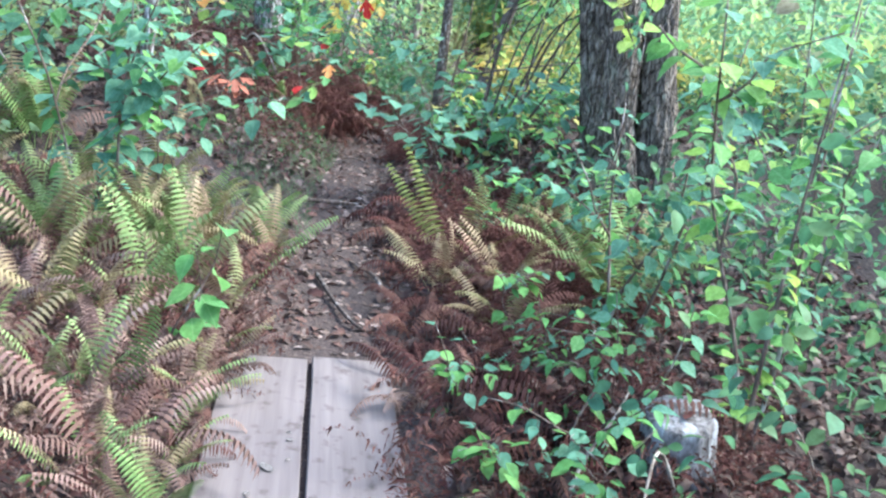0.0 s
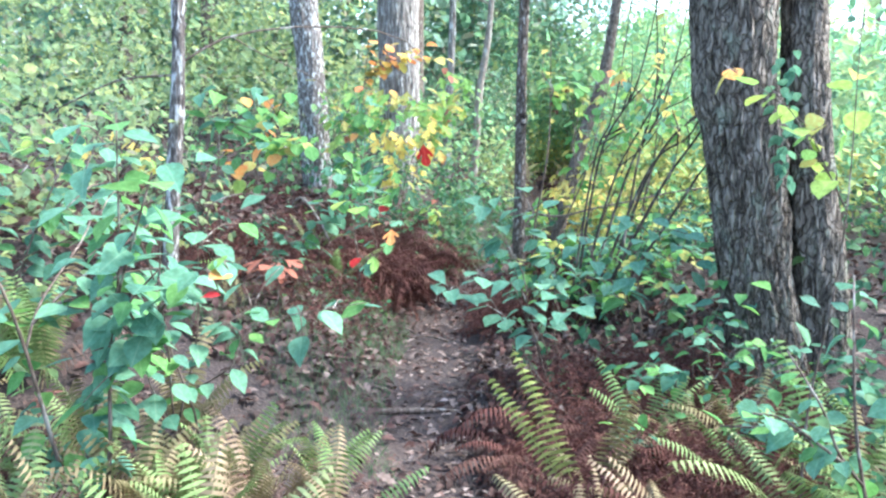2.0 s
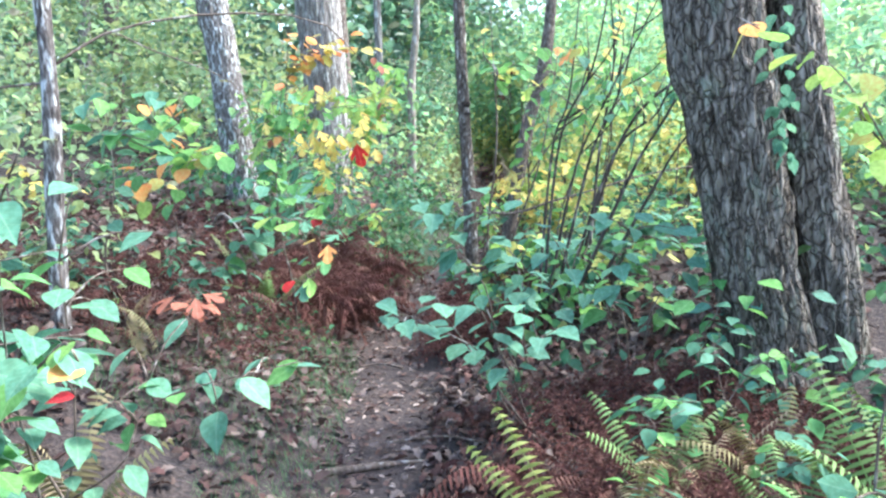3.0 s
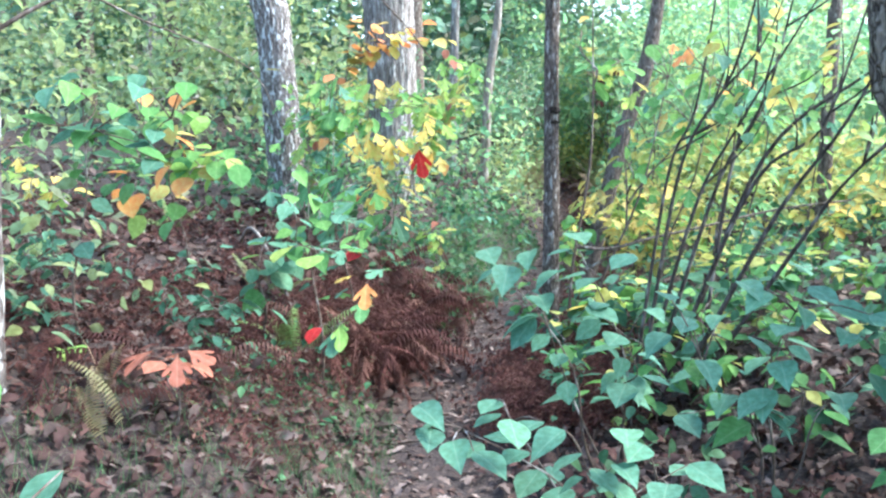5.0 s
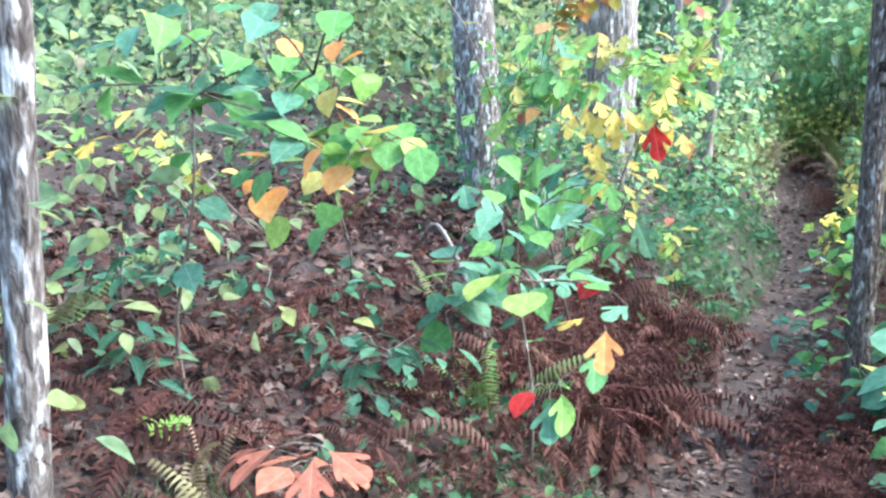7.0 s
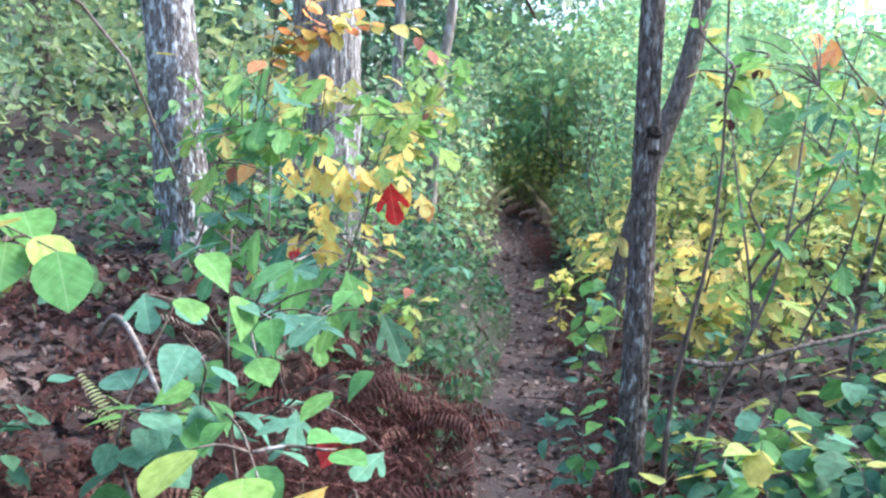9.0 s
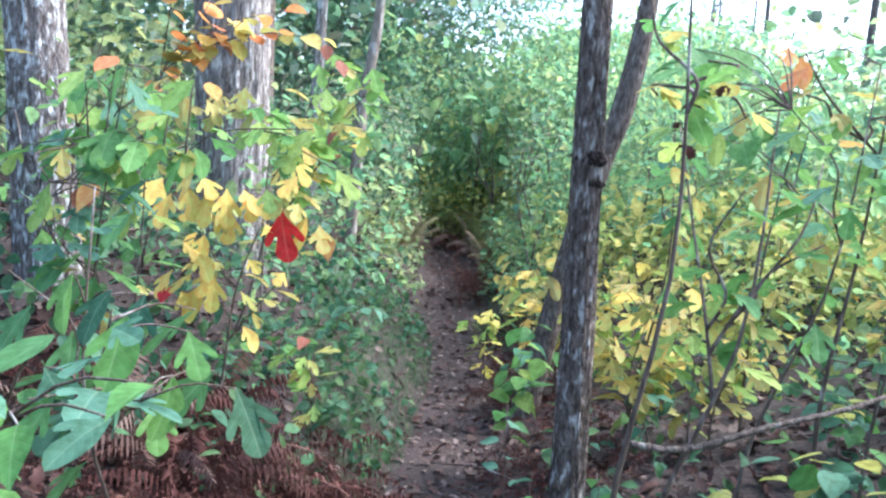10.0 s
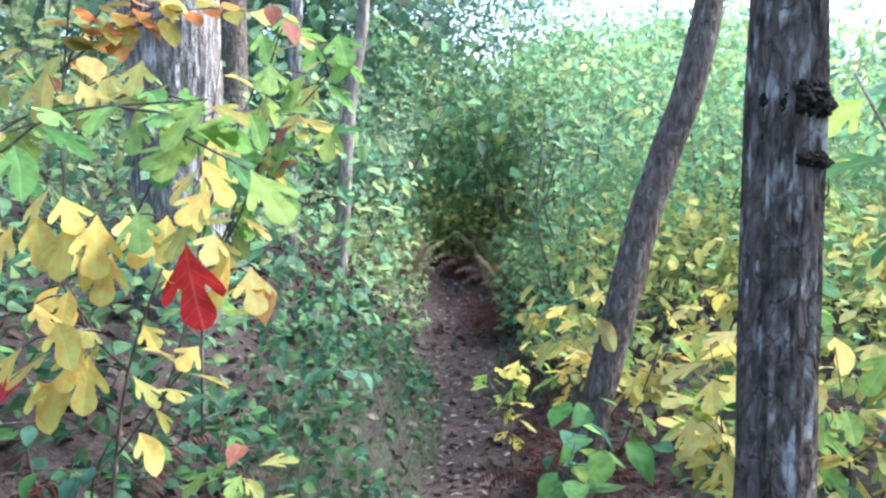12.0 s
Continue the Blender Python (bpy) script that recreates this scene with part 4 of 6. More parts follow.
PALE = [
    (-3.22, 7.54, 1.13, "yellow", "lobed", 0.107, 168), (-2.96, 7.62, 1.20, "yellow", "lobed", 0.110, 136), (-2.67, 7.48, 1.34, "yellow", "lobed", 0.116, 157), (-2.99, 7.54, 1.18, "yellow", "lobed", 0.121, 179),
    (-2.70, 7.68, 1.24, "yellow", "lobed", 0.105, 197), (-2.51, 7.52, 1.21, "lime", "lobed", 0.100, 221), (-3.51, 7.61, 1.01, "lime", "lobed", 0.104, 200), (-3.01, 7.50, 1.25, "lime", "lobed", 0.105, 192),
    (-2.79, 7.55, 1.16, "lime", "lobed", 0.084, 220), (-2.48, 7.59, 1.11, "lime", "lobed", 0.103, 222),
]
CROWDED = [
    (-1.27, 8.47, 1.47, "lime", "lobed", 0.116, 171), (-1.06, 8.43, 1.71, "lime", "lobed", 0.114, 172), (-1.00, 8.81, 1.70, "lime", "lobed", 0.144, 210), (-0.73, 8.46, 1.71, "lime", "lobed", 0.132, 159),
    (-1.16, 8.44, 1.36, "lime", "lobed", 0.116, 152), (-1.21, 8.81, 1.62, "lime", "lobed", 0.145, 214), (-0.45, 8.75, 1.51, "lime", "lobed", 0.120, 162), (-0.30, 8.66, 1.46, "lime", "lobed", 0.140, 219),
    (-0.56, 8.79, 1.37, "lime", "lobed", 0.115, 193), (-0.39, 8.69, 1.59, "lime", "lobed", 0.131, 148), (-0.98, 8.59, 1.53, "green", "lobed", 0.115, 228), (-0.92, 8.78, 1.59, "green", "lobed", 0.133, 161),
    (-1.36, 8.80, 1.17, "green", "lobed", 0.135, 222), (-1.12, 8.77, 1.18, "green", "lobed", 0.131, 173), (-1.40, 8.65, 1.59, "green", "lobed", 0.129, 146), (-0.76, 8.50, 1.48, "green", "lobed", 0.144, 134),
    (-0.88, 8.37, 1.29, "green", "lobed", 0.137, 159), (-1.19, 8.62, 1.09, "green", "lobed", 0.131, 165), (-1.51, 8.85, 1.31, "green", "lobed", 0.120, 173), (-1.01, 8.45, 1.36, "orange", "ovate", 0.106, 159),
    (-1.00, 8.53, 1.77, "orange", "ovate", 0.108, 163),
]
BROAD = [
    (-0.69, 6.97, 1.14, "green", "ovate", 0.114, 213), (-0.59, 7.02, 1.14, "green", "ovate", 0.114, 226), (-0.62, 6.87, 1.26, "green", "ovate", 0.105, 229), (-0.45, 6.97, 1.24, "green", "ovate", 0.118, 141),
    (-0.49, 6.95, 1.11, "green", "ovate", 0.098, 187), (-0.30, 6.96, 1.18, "green", "ovate", 0.090, 152), (-0.51, 6.91, 1.03, "green", "ovate", 0.109, 210), (-0.34, 6.90, 0.97, "green", "ovate", 0.106, 144),
    (-0.26, 6.97, 1.00, "green", "ovate", 0.086, 130), (-0.38, 7.01, 1.11, "teal", "lobed", 0.105, 152), (-0.24, 7.03, 0.79, "teal", "lobed", 0.128, 160), (-0.45, 7.02, 0.88, "teal", "lobed", 0.116, 201),
    (-0.76, 6.90, 1.16, "teal", "lobed", 0.129, 202),
]
YELLOW_SPRAY = [
    (-1.08, 9.23, 1.36, "yellow", "lobed", 0.168, 180), (-0.96, 9.18, 1.33, "yellow", "lobed", 0.130, 199), (-0.88, 9.20, 1.32, "yellow", "lobed", 0.164, 169), (-0.92, 9.23, 1.38, "yellow", "lobed", 0.143, 214),
    (-0.79, 9.22, 1.24, "yellow", "lobed", 0.149, 186), (-0.71, 9.22, 1.32, "yellow", "lobed", 0.139, 188), (-0.65, 9.23, 1.34, "yellow", "lobed", 0.143, 214), (-1.04, 9.22, 1.30, "yellow", "lobed", 0.169, 165),
    (-0.80, 9.16, 1.34, "yellow", "lobed", 0.167, 214), (-0.48, 9.19, 1.25, "yellow", "lobed", 0.134, 150), (-0.56, 9.21, 1.49, "yellow", "lobed", 0.144, 229), (-0.52, 9.21, 1.57, "yellow", "lobed", 0.139, 198),
    (-0.74, 9.19, 1.34, "yellow", "lobed", 0.173, 225), (-0.43, 9.20, 1.22, "olive", "lobed", 0.144, 203), (-0.95, 9.23, 1.40, "olive", "lobed", 0.157, 132), (-0.57, 9.19, 1.33, "olive", "lobed", 0.142, 161),
    (-0.85, 9.21, 1.25, "olive", "lobed", 0.120, 222), (-0.52, 9.20, 1.30, "olive", "lobed", 0.121, 199), (-0.39, 9.18, 1.17, "orange", "ovate", 0.096, 180), (-0.82, 9.16, 1.31, "orange", "ovate", 0.096, 220),
    (-0.73, 9.22, 1.30, "orange", "ovate", 0.090, 211), (-0.58, 9.15, 1.28, "red", "lobed", 0.216, 182), (-1.02, 9.21, 0.92, "red", "ovate", 0.113, 169), (-0.97, 9.19, 1.11, "yellow", "lobed", 0.121, 234),
    (-0.90, 9.16, 1.07, "yellow", "lobed", 0.134, 208), (-0.93, 9.19, 0.99, "yellow", "lobed", 0.157, 155), (-0.86, 9.25, 0.97, "yellow", "lobed", 0.154, 200), (-0.99, 9.24, 0.90, "yellow", "lobed", 0.136, 217),
    (-0.91, 9.23, 0.93, "yellow", "lobed", 0.138, 179), (-1.02, 9.22, 0.99, "yellow", "lobed", 0.133, 139), (-0.86, 9.22, 1.00, "yellow", "lobed", 0.127, 181), (-0.57, 9.23, 1.46, "yellow", "lobed", 0.114, 132),
    (-0.52, 9.16, 1.41, "yellow", "lobed", 0.130, 167),
]
LOBED_GREEN = [
    (-1.20, 8.65, 1.67, "green", "lobed", 0.127, 198), (-1.08, 8.57, 1.70, "green", "lobed", 0.144, 168), (-0.98, 8.57, 1.75, "green", "lobed", 0.141, 133), (-0.93, 8.68, 1.72, "green", "lobed", 0.123, 139),
    (-1.19, 8.68, 1.54, "green", "lobed", 0.156, 142), (-1.04, 8.62, 1.58, "green", "lobed", 0.147, 229), (-0.97, 8.72, 1.57, "green", "lobed", 0.138, 232), (-0.85, 8.56, 1.50, "green", "lobed", 0.156, 160),
    (-1.20, 8.59, 1.46, "green", "lobed", 0.125, 162), (-1.17, 8.79, 1.42, "lime", "lobed", 0.129, 191), (-1.03, 8.74, 1.43, "lime", "lobed", 0.137, 187), (-0.84, 8.57, 1.60, "lime", "lobed", 0.123, 151),
    (-1.30, 8.75, 1.29, "lime", "lobed", 0.139, 162), (-1.00, 8.73, 1.29, "lime", "lobed", 0.139, 161), (-0.89, 8.79, 1.68, "lime", "lobed", 0.149, 155), (-1.10, 8.72, 1.65, "teal", "lobed", 0.143, 221),
    (-1.06, 8.77, 1.32, "teal", "lobed", 0.132, 232), (-1.14, 8.59, 1.28, "teal", "lobed", 0.139, 209), (-0.90, 8.60, 1.39, "teal", "lobed", 0.141, 134), (-1.18, 8.75, 1.33, "salmon", "ovate", 0.109, 190),
    (-1.08, 8.81, 0.84, "salmon", "ovate", 0.095, 203),
]
FADING = [
    (-1.17, 9.53, 1.78, "olive", "lobed", 0.168, 143), (-1.11, 9.65, 1.79, "olive", "lobed", 0.130, 155), (-1.02, 9.72, 1.76, "olive", "lobed", 0.136, 197), (-0.85, 9.59, 1.77, "olive", "lobed", 0.145, 181),
    (-0.75, 9.53, 1.70, "olive", "lobed", 0.163, 139), (-0.95, 9.54, 1.66, "olive", "lobed", 0.127, 158), (-1.23, 9.58, 1.69, "olive", "lobed", 0.166, 169), (-1.00, 9.51, 1.70, "olive", "lobed", 0.137, 234),
    (-1.09, 9.50, 1.72, "olive", "lobed", 0.154, 169), (-0.92, 9.64, 1.70, "olive", "lobed", 0.140, 202), (-1.02, 9.60, 1.78, "orange", "ovate", 0.121, 224), (-0.95, 9.62, 1.64, "orange", "ovate", 0.103, 136),
    (-1.23, 9.71, 1.75, "orange", "ovate", 0.116, 150), (-0.81, 9.71, 1.63, "lime", "lobed", 0.140, 206), (-0.70, 9.69, 1.58, "lime", "lobed", 0.128, 167), (-0.56, 9.69, 1.64, "lime", "lobed", 0.122, 210),
    (-0.69, 9.50, 1.65, "lime", "lobed", 0.145, 203), (-0.64, 9.71, 1.57, "lime", "lobed", 0.151, 182), (-0.83, 9.53, 1.60, "lime", "lobed", 0.122, 185),
]
YELLOWING = [
    (-0.48, 9.99, 1.58, "lime", "lobed", 0.146, 144), (-0.43, 10.11, 1.91, "lime", "lobed", 0.130, 182), (-0.55, 10.12, 2.00, "lime", "lobed", 0.132, 188), (-0.30, 10.03, 1.88, "lime", "lobed", 0.131, 169),
    (-0.36, 10.06, 1.63, "lime", "lobed", 0.149, 206), (-0.43, 9.90, 1.78, "lime", "lobed", 0.139, 141), (-0.34, 10.00, 1.93, "lime", "lobed", 0.171, 191), (-0.62, 10.08, 1.94, "lime", "lobed", 0.147, 208),
    (-0.54, 9.88, 1.81, "lime", "lobed", 0.143, 200), (-0.27, 10.07, 1.90, "olive", "lobed", 0.139, 139), (-0.38, 9.93, 1.83, "olive", "lobed", 0.130, 159), (-0.51, 10.09, 1.94, "olive", "lobed", 0.129, 223),
    (-0.43, 10.11, 1.77, "olive", "lobed", 0.122, 169), (-0.47, 10.00, 1.66, "olive", "lobed", 0.122, 174), (-0.59, 10.12, 2.04, "salmon", "ovate", 0.089, 192), (-0.49, 9.89, 1.95, "salmon", "ovate", 0.103, 224),
    (-0.48, 9.91, 1.61, "salmon", "ovate", 0.086, 138), (-0.47, 10.01, 1.50, "salmon", "ovate", 0.087, 138),
]
LARGE_GREEN = [
    (0.85, 8.62, 1.94, "green", "round", 0.113, 190), (0.89, 8.51, 1.82, "green", "round", 0.126, 216), (0.88, 8.65, 1.80, "green", "round", 0.104, 184), (1.14, 8.55, 1.76, "green", "round", 0.107, 230),
    (1.30, 8.75, 1.70, "green", "round", 0.099, 220), (1.04, 8.63, 1.65, "green", "round", 0.112, 159), (1.30, 8.65, 1.52, "green", "round", 0.114, 202), (1.06, 8.65, 1.84, "green", "round", 0.102, 210),
    (1.01, 8.74, 1.97, "green", "round", 0.132, 194), (0.91, 8.46, 1.67, "lime", "lobed", 0.105, 144), (1.18, 8.73, 1.57, "lime", "lobed", 0.116, 168), (1.28, 8.72, 1.38, "lime", "lobed", 0.116, 187),
    (1.06, 8.58, 1.74, "lime", "lobed", 0.107, 191), (0.93, 8.70, 1.68, "lime", "lobed", 0.110, 153), (1.13, 8.57, 1.96, "orange", "lobed", 0.087, 182), (1.22, 8.70, 1.95, "orange", "lobed", 0.106, 186),
    (1.14, 8.71, 1.96, "orange", "lobed", 0.090, 189), (1.11, 8.56, 1.55, "olive", "lobed", 0.119, 141), (1.05, 8.68, 1.76, "olive", "lobed", 0.102, 147), (1.35, 8.69, 1.35, "olive", "lobed", 0.130, 175),
]
NEAR_LOBED = [
    (-0.77, 7.74, 1.20, "green", "lobed", 0.135, 149), (-0.79, 7.79, 1.05, "green", "lobed", 0.145, 224), (-0.61, 7.65, 1.13, "green", "lobed", 0.164, 203), (-0.62, 7.80, 1.15, "dark", "lobed", 0.154, 177),
    (-0.66, 7.80, 0.99, "green", "lobed", 0.131, 135), (-0.47, 7.66, 1.10, "green", "lobed", 0.126, 202), (-0.45, 7.82, 0.97, "green", "lobed", 0.163, 151), (-0.36, 7.68, 0.97, "dark", "lobed", 0.162, 211),
    (-0.61, 7.85, 0.86, "green", "lobed", 0.135, 214), (-0.70, 7.68, 0.92, "green", "lobed", 0.162, 135), (-0.67, 7.72, 1.17, "dark", "lobed", 0.129, 154), (-0.50, 7.81, 1.12, "green", "lobed", 0.165, 130),
    (-0.90, 7.81, 1.10, "green", "lobed", 0.162, 151), (-0.78, 7.63, 1.00, "dark", "lobed", 0.129, 226), (-0.53, 7.75, 0.97, "green", "lobed", 0.145, 226),
]
TIER_LOW = [
    (0.34, 5.29, 0.76, "teal", "ovate", 0.116, 227), (0.38, 5.29, 0.70, "teal", "ovate", 0.114, 191), (0.45, 5.24, 0.69, "teal", "ovate", 0.114, 196), (0.55, 5.36, 0.77, "teal", "ovate", 0.100, 161),
    (0.60, 5.22, 0.77, "teal", "ovate", 0.125, 202), (0.51, 5.21, 0.68, "teal", "ovate", 0.131, 231), (0.67, 5.33, 0.73, "teal", "ovate", 0.119, 146), (0.74, 5.20, 0.76, "teal", "ovate", 0.115, 136),
    (0.78, 5.24, 0.69, "teal", "ovate", 0.106, 133), (0.81, 5.29, 0.63, "teal", "ovate", 0.113, 218), (0.89, 5.30, 0.74, "teal", "ovate", 0.119, 182), (0.94, 5.33, 0.69, "teal", "ovate", 0.113, 159),
    (1.06, 5.40, 0.62, "teal", "ovate", 0.131, 218), (0.63, 5.34, 0.64, "teal", "ovate", 0.108, 154), (0.87, 5.26, 0.66, "teal", "ovate", 0.099, 210), (1.00, 5.28, 0.61, "teal", "ovate", 0.127, 170),
]
TIER_HIGH = [
    (0.41, 5.99, 1.08, "teal", "ovate", 0.129, 199), (0.57, 5.93, 1.09, "teal", "ovate", 0.105, 169), (0.70, 5.95, 1.15, "teal", "ovate", 0.135, 202), (0.59, 6.02, 0.92, "teal", "ovate", 0.125, 199),
    (0.79, 5.93, 1.01, "teal", "ovate", 0.121, 147), (0.95, 6.08, 0.88, "teal", "ovate", 0.106, 215), (0.87, 5.91, 0.83, "teal", "ovate", 0.130, 165), (0.68, 5.98, 1.02, "teal", "ovate", 0.136, 131),
    (0.50, 5.91, 1.04, "teal", "ovate", 0.138, 183), (0.76, 5.92, 0.92, "teal", "ovate", 0.141, 229), (1.02, 5.92, 0.84, "teal", "ovate", 0.121, 144), (0.90, 5.96, 1.09, "teal", "ovate", 0.128, 147),
]
TIER_WIDE = [
    (1.12, 5.85, 0.78, "teal", "ovate", 0.126, 201), (1.19, 5.97, 0.90, "teal", "ovate", 0.107, 154), (1.26, 5.83, 0.87, "teal", "ovate", 0.109, 207), (1.37, 5.83, 0.91, "teal", "ovate", 0.120, 152),
    (1.42, 5.86, 1.03, "teal", "ovate", 0.116, 217), (1.56, 5.92, 0.88, "teal", "ovate", 0.101, 158), (1.59, 5.83, 0.96, "teal", "ovate", 0.132, 215), (1.07, 5.96, 0.56, "teal", "ovate", 0.130, 208),
    (1.23, 5.99, 0.63, "teal", "ovate", 0.129, 156), (1.67, 5.97, 0.80, "teal", "ovate", 0.118, 209), (1.08, 5.91, 0.90, "teal", "ovate", 0.116, 168), (1.31, 5.89, 1.00, "teal", "ovate", 0.112, 142),
    (1.51, 5.96, 0.95, "teal", "ovate", 0.129, 233), (1.23, 5.94, 1.02, "teal", "ovate", 0.121, 208), (1.35, 5.83, 0.80, "teal", "ovate", 0.125, 176), (1.00, 5.84, 0.99, "teal", "ovate", 0.108, 184),
]
LEFT_BUSH = [
    (-0.37, 3.53, 1.46, "teal", "ovate", 0.121, 177), (-0.40, 3.72, 1.39, "teal", "ovate", 0.108, 238), (-0.28, 3.43, 1.34, "teal", "ovate", 0.101, 185), (-0.36, 3.77, 1.26, "teal", "ovate", 0.125, 146),
    (-0.23, 3.78, 1.34, "teal", "ovate", 0.125, 222), (-0.28, 3.34, 1.24, "teal", "ovate", 0.099, 150), (-0.28, 3.49, 1.20, "teal", "ovate", 0.095, 194), (-0.29, 3.80, 1.13, "green", "ovate", 0.102, 144),
    (-0.29, 4.11, 1.15, "green", "ovate", 0.126, 111), (-0.38, 3.76, 1.03, "green", "ovate", 0.128, 228), (-0.35, 3.51, 1.06, "teal", "ovate", 0.109, 150), (-0.30, 3.97, 0.98, "teal", "ovate", 0.104, 223),
    (-0.29, 4.25, 1.01, "teal", "ovate", 0.111, 249), (-0.27, 4.05, 0.89, "green", "ovate", 0.111, 157), (-0.27, 3.52, 0.96, "teal", "ovate", 0.095, 237), (-0.34, 3.41, 0.94, "teal", "ovate", 0.103, 159),
    (-0.30, 3.76, 0.84, "teal", "ovate", 0.118, 137), (-0.21, 4.32, 0.85, "teal", "ovate", 0.121, 148), (-0.14, 4.25, 0.77, "teal", "ovate", 0.097, 240), (-0.00, 4.33, 0.77, "teal", "ovate", 0.094, 207),
    (0.17, 4.18, 0.80, "teal", "ovate", 0.122, 244), (0.18, 4.40, 0.79, "teal", "ovate", 0.105, 131), (0.32, 4.24, 0.83, "green", "ovate", 0.119, 120), (-0.22, 4.16, 0.73, "teal", "ovate", 0.104, 145),
    (-0.36, 3.46, 0.77, "teal", "ovate", 0.105, 111), (-0.44, 3.80, 0.66, "teal", "ovate", 0.107, 222), (-0.26, 3.72, 0.72, "green", "ovate", 0.096, 247), (-0.27, 4.14, 0.58, "teal", "ovate", 0.097, 118),
    (-0.34, 3.47, 0.63, "green", "ovate", 0.119, 130), (-0.07, 4.39, 0.92, "teal", "ovate", 0.115, 155), (-0.24, 4.37, 1.08, "green", "ovate", 0.104, 249), (-0.08, 4.24, 1.21, "teal", "ovate", 0.111, 143),
    (-0.24, 4.14, 1.35, "teal", "ovate", 0.101, 172), (0.07, 4.24, 0.68, "teal", "ovate", 0.125, 179),
]


WITHERED = mesh_of("leaf", *oak_leaf(0.2), M["frond_rust"])
SH = "shrub with broad blue-green leaves"
# shrub left of the boardwalk's end
sapling("shrub", (-0.55, 3.75), [(0.14, 3.4, 1.12), (0.0, 3.3, 1.35), (-0.22, 4.1, 0.95), (-0.35, 4.0, 0.9), (-0.46, 4.07, 1.1), (-0.3, 3.62, 1.5), (-1.0, 3.6, 1.45), (-0.8, 4.3, 1.2), (-0.1, 3.5, 1.05)],
        ["teal", "teal", "teal", "green"], "ovate", 0.11, SH + " leaning over ferns", 0.045, 0.2, 0.011, 11,
        extra=((0.18, 3.38, 1.08, "orange", "round", 0.07, 160), (0.12, 3.45, 1.0, "red", "ovate", 0.055, 120), (0.15, 3.4, 1.12, "lime", "round", 0.07, 170)))
sapling("shrub", (-1.5, 4.6), [(-0.9, 4.5, 1.2), (-1.3, 5.0, 1.5), (-1.9, 4.4, 1.5), (-1.5, 4.1, 1.3), (-1.0, 5.3, 1.0), (-2.2, 5.1, 1.3), (-1.7, 4.8, 1.8)], ["teal", "teal", "green"], "ovate", 0.105, SH + " among ferns", 0.056, 0.2, 0.01, 12)
sapling("shrub", (-2.4, 5.6), [(-1.9, 5.5, 1.3), (-2.6, 5.2, 1.6), (-2.9, 5.9, 1.5), (-2.2, 6.1, 1.4), (-2.0, 5.0, 1.0)], ["teal", "green", "lime"], "ovate", 0.1, SH, 0.075, 0.25, 0.01, 13)
sapling("shrub", (0.42, 2.62), [(0.62, 2.5, 0.72), (0.45, 2.72, 0.27), (0.5, 2.55, 0.55)], ["teal", "green"], "ovate", 0.125, "low plant with a few broad pale green leaves", 0.16, 0.5, 0.006, 14)
sapling("shrub", (-0.35, 4.1), [(-0.40, 3.72, 1.39), (-0.23, 3.78, 1.34), (-0.29, 4.11, 1.15), (-0.27, 4.05, 0.89), (-0.14, 4.25, 0.77), (0.32, 4.24, 0.83), (-0.26, 3.72, 0.72)], ["teal", "green", "teal"], "ovate", 0.1, SH + " over yellowing ferns", 0.09, 0.4, 0.007, 110, LEFT_BUSH, tilt=16)
# shrubs right of the boardwalk
RS = "dense shrub with glossy green leaves"
sapling("shrub", (2.0, 3.45), [(1.6, 3.6, 0.75), (1.82, 3.2, 0.95), (1.55, 3.85, 0.62), (1.7, 3.72, 0.9), (2.1, 3.2, 1.3), (2.3, 3.6, 1.45), (1.9, 3.9, 1.1), (2.4, 3.1, 1.0)], ["teal", "green", "teal"], "ovate", 0.085, RS + " beside rusty ferns", 0.05, 0.15, 0.01, 15)
sapling("shrub", (2.45, 2.75), [(1.85, 2.6, 1.45), (2.0, 2.5, 1.6), (2.3, 2.4, 1.5), (2.5, 3.0, 1.7), (2.1, 2.9, 1.2), (2.7, 2.5, 1.3), (2.2, 2.3, 1.1), (2.6, 3.3, 1.6)], ["green", "teal", "green", "lime"], "ovate", 0.088, RS + " and bright upper twigs", 0.042, 0.15, 0.01, 16)
sapling("shrub", (1.85, 2.45), [(1.69, 2.86, 0.42), (1.55, 2.3, 0.32), (1.9, 2.7, 0.6), (2.0, 2.1, 0.5), (1.7, 2.5, 0.5), (2.1, 2.4, 0.7)], ["green", "teal", "green"], "ovate", 0.066, "low " + RS, 0.05, 0.1, 0.006, 17)
sapling("shrub", (2.8, 3.9), [(2.3, 3.9, 1.2), (2.6, 4.3, 1.5), (3.1, 3.7, 1.6), (2.9, 4.2, 1.8), (2.5, 3.6, 1.7), (3.3, 4.2, 1.3)], ["green", "lime", "teal"], "ovate", 0.078, RS, 0.055, 0.15, 0.01, 18)
sapling("shrub", (2.9, 4.9), [(2.5, 4.8, 0.9), (2.7, 5.2, 1.2), (3.2, 5.0, 1.5), (2.6, 5.4, 0.7)], ["teal", "green"], "ovate", 0.09, RS + " at the foot of an oak", 0.06, 0.25, 0.008, 19)
sapling("shrub", (3.4, 2.4), [(2.9, 2.2, 1.4), (3.3, 2.7, 1.8), (3.6, 2.1, 1.6), (3.0, 2.8, 1.5), (2.8, 2.5, 0.9)], ["green", "green", "lime"], "ovate", 0.09, RS, 0.07, 0.25, 0.009, 20)
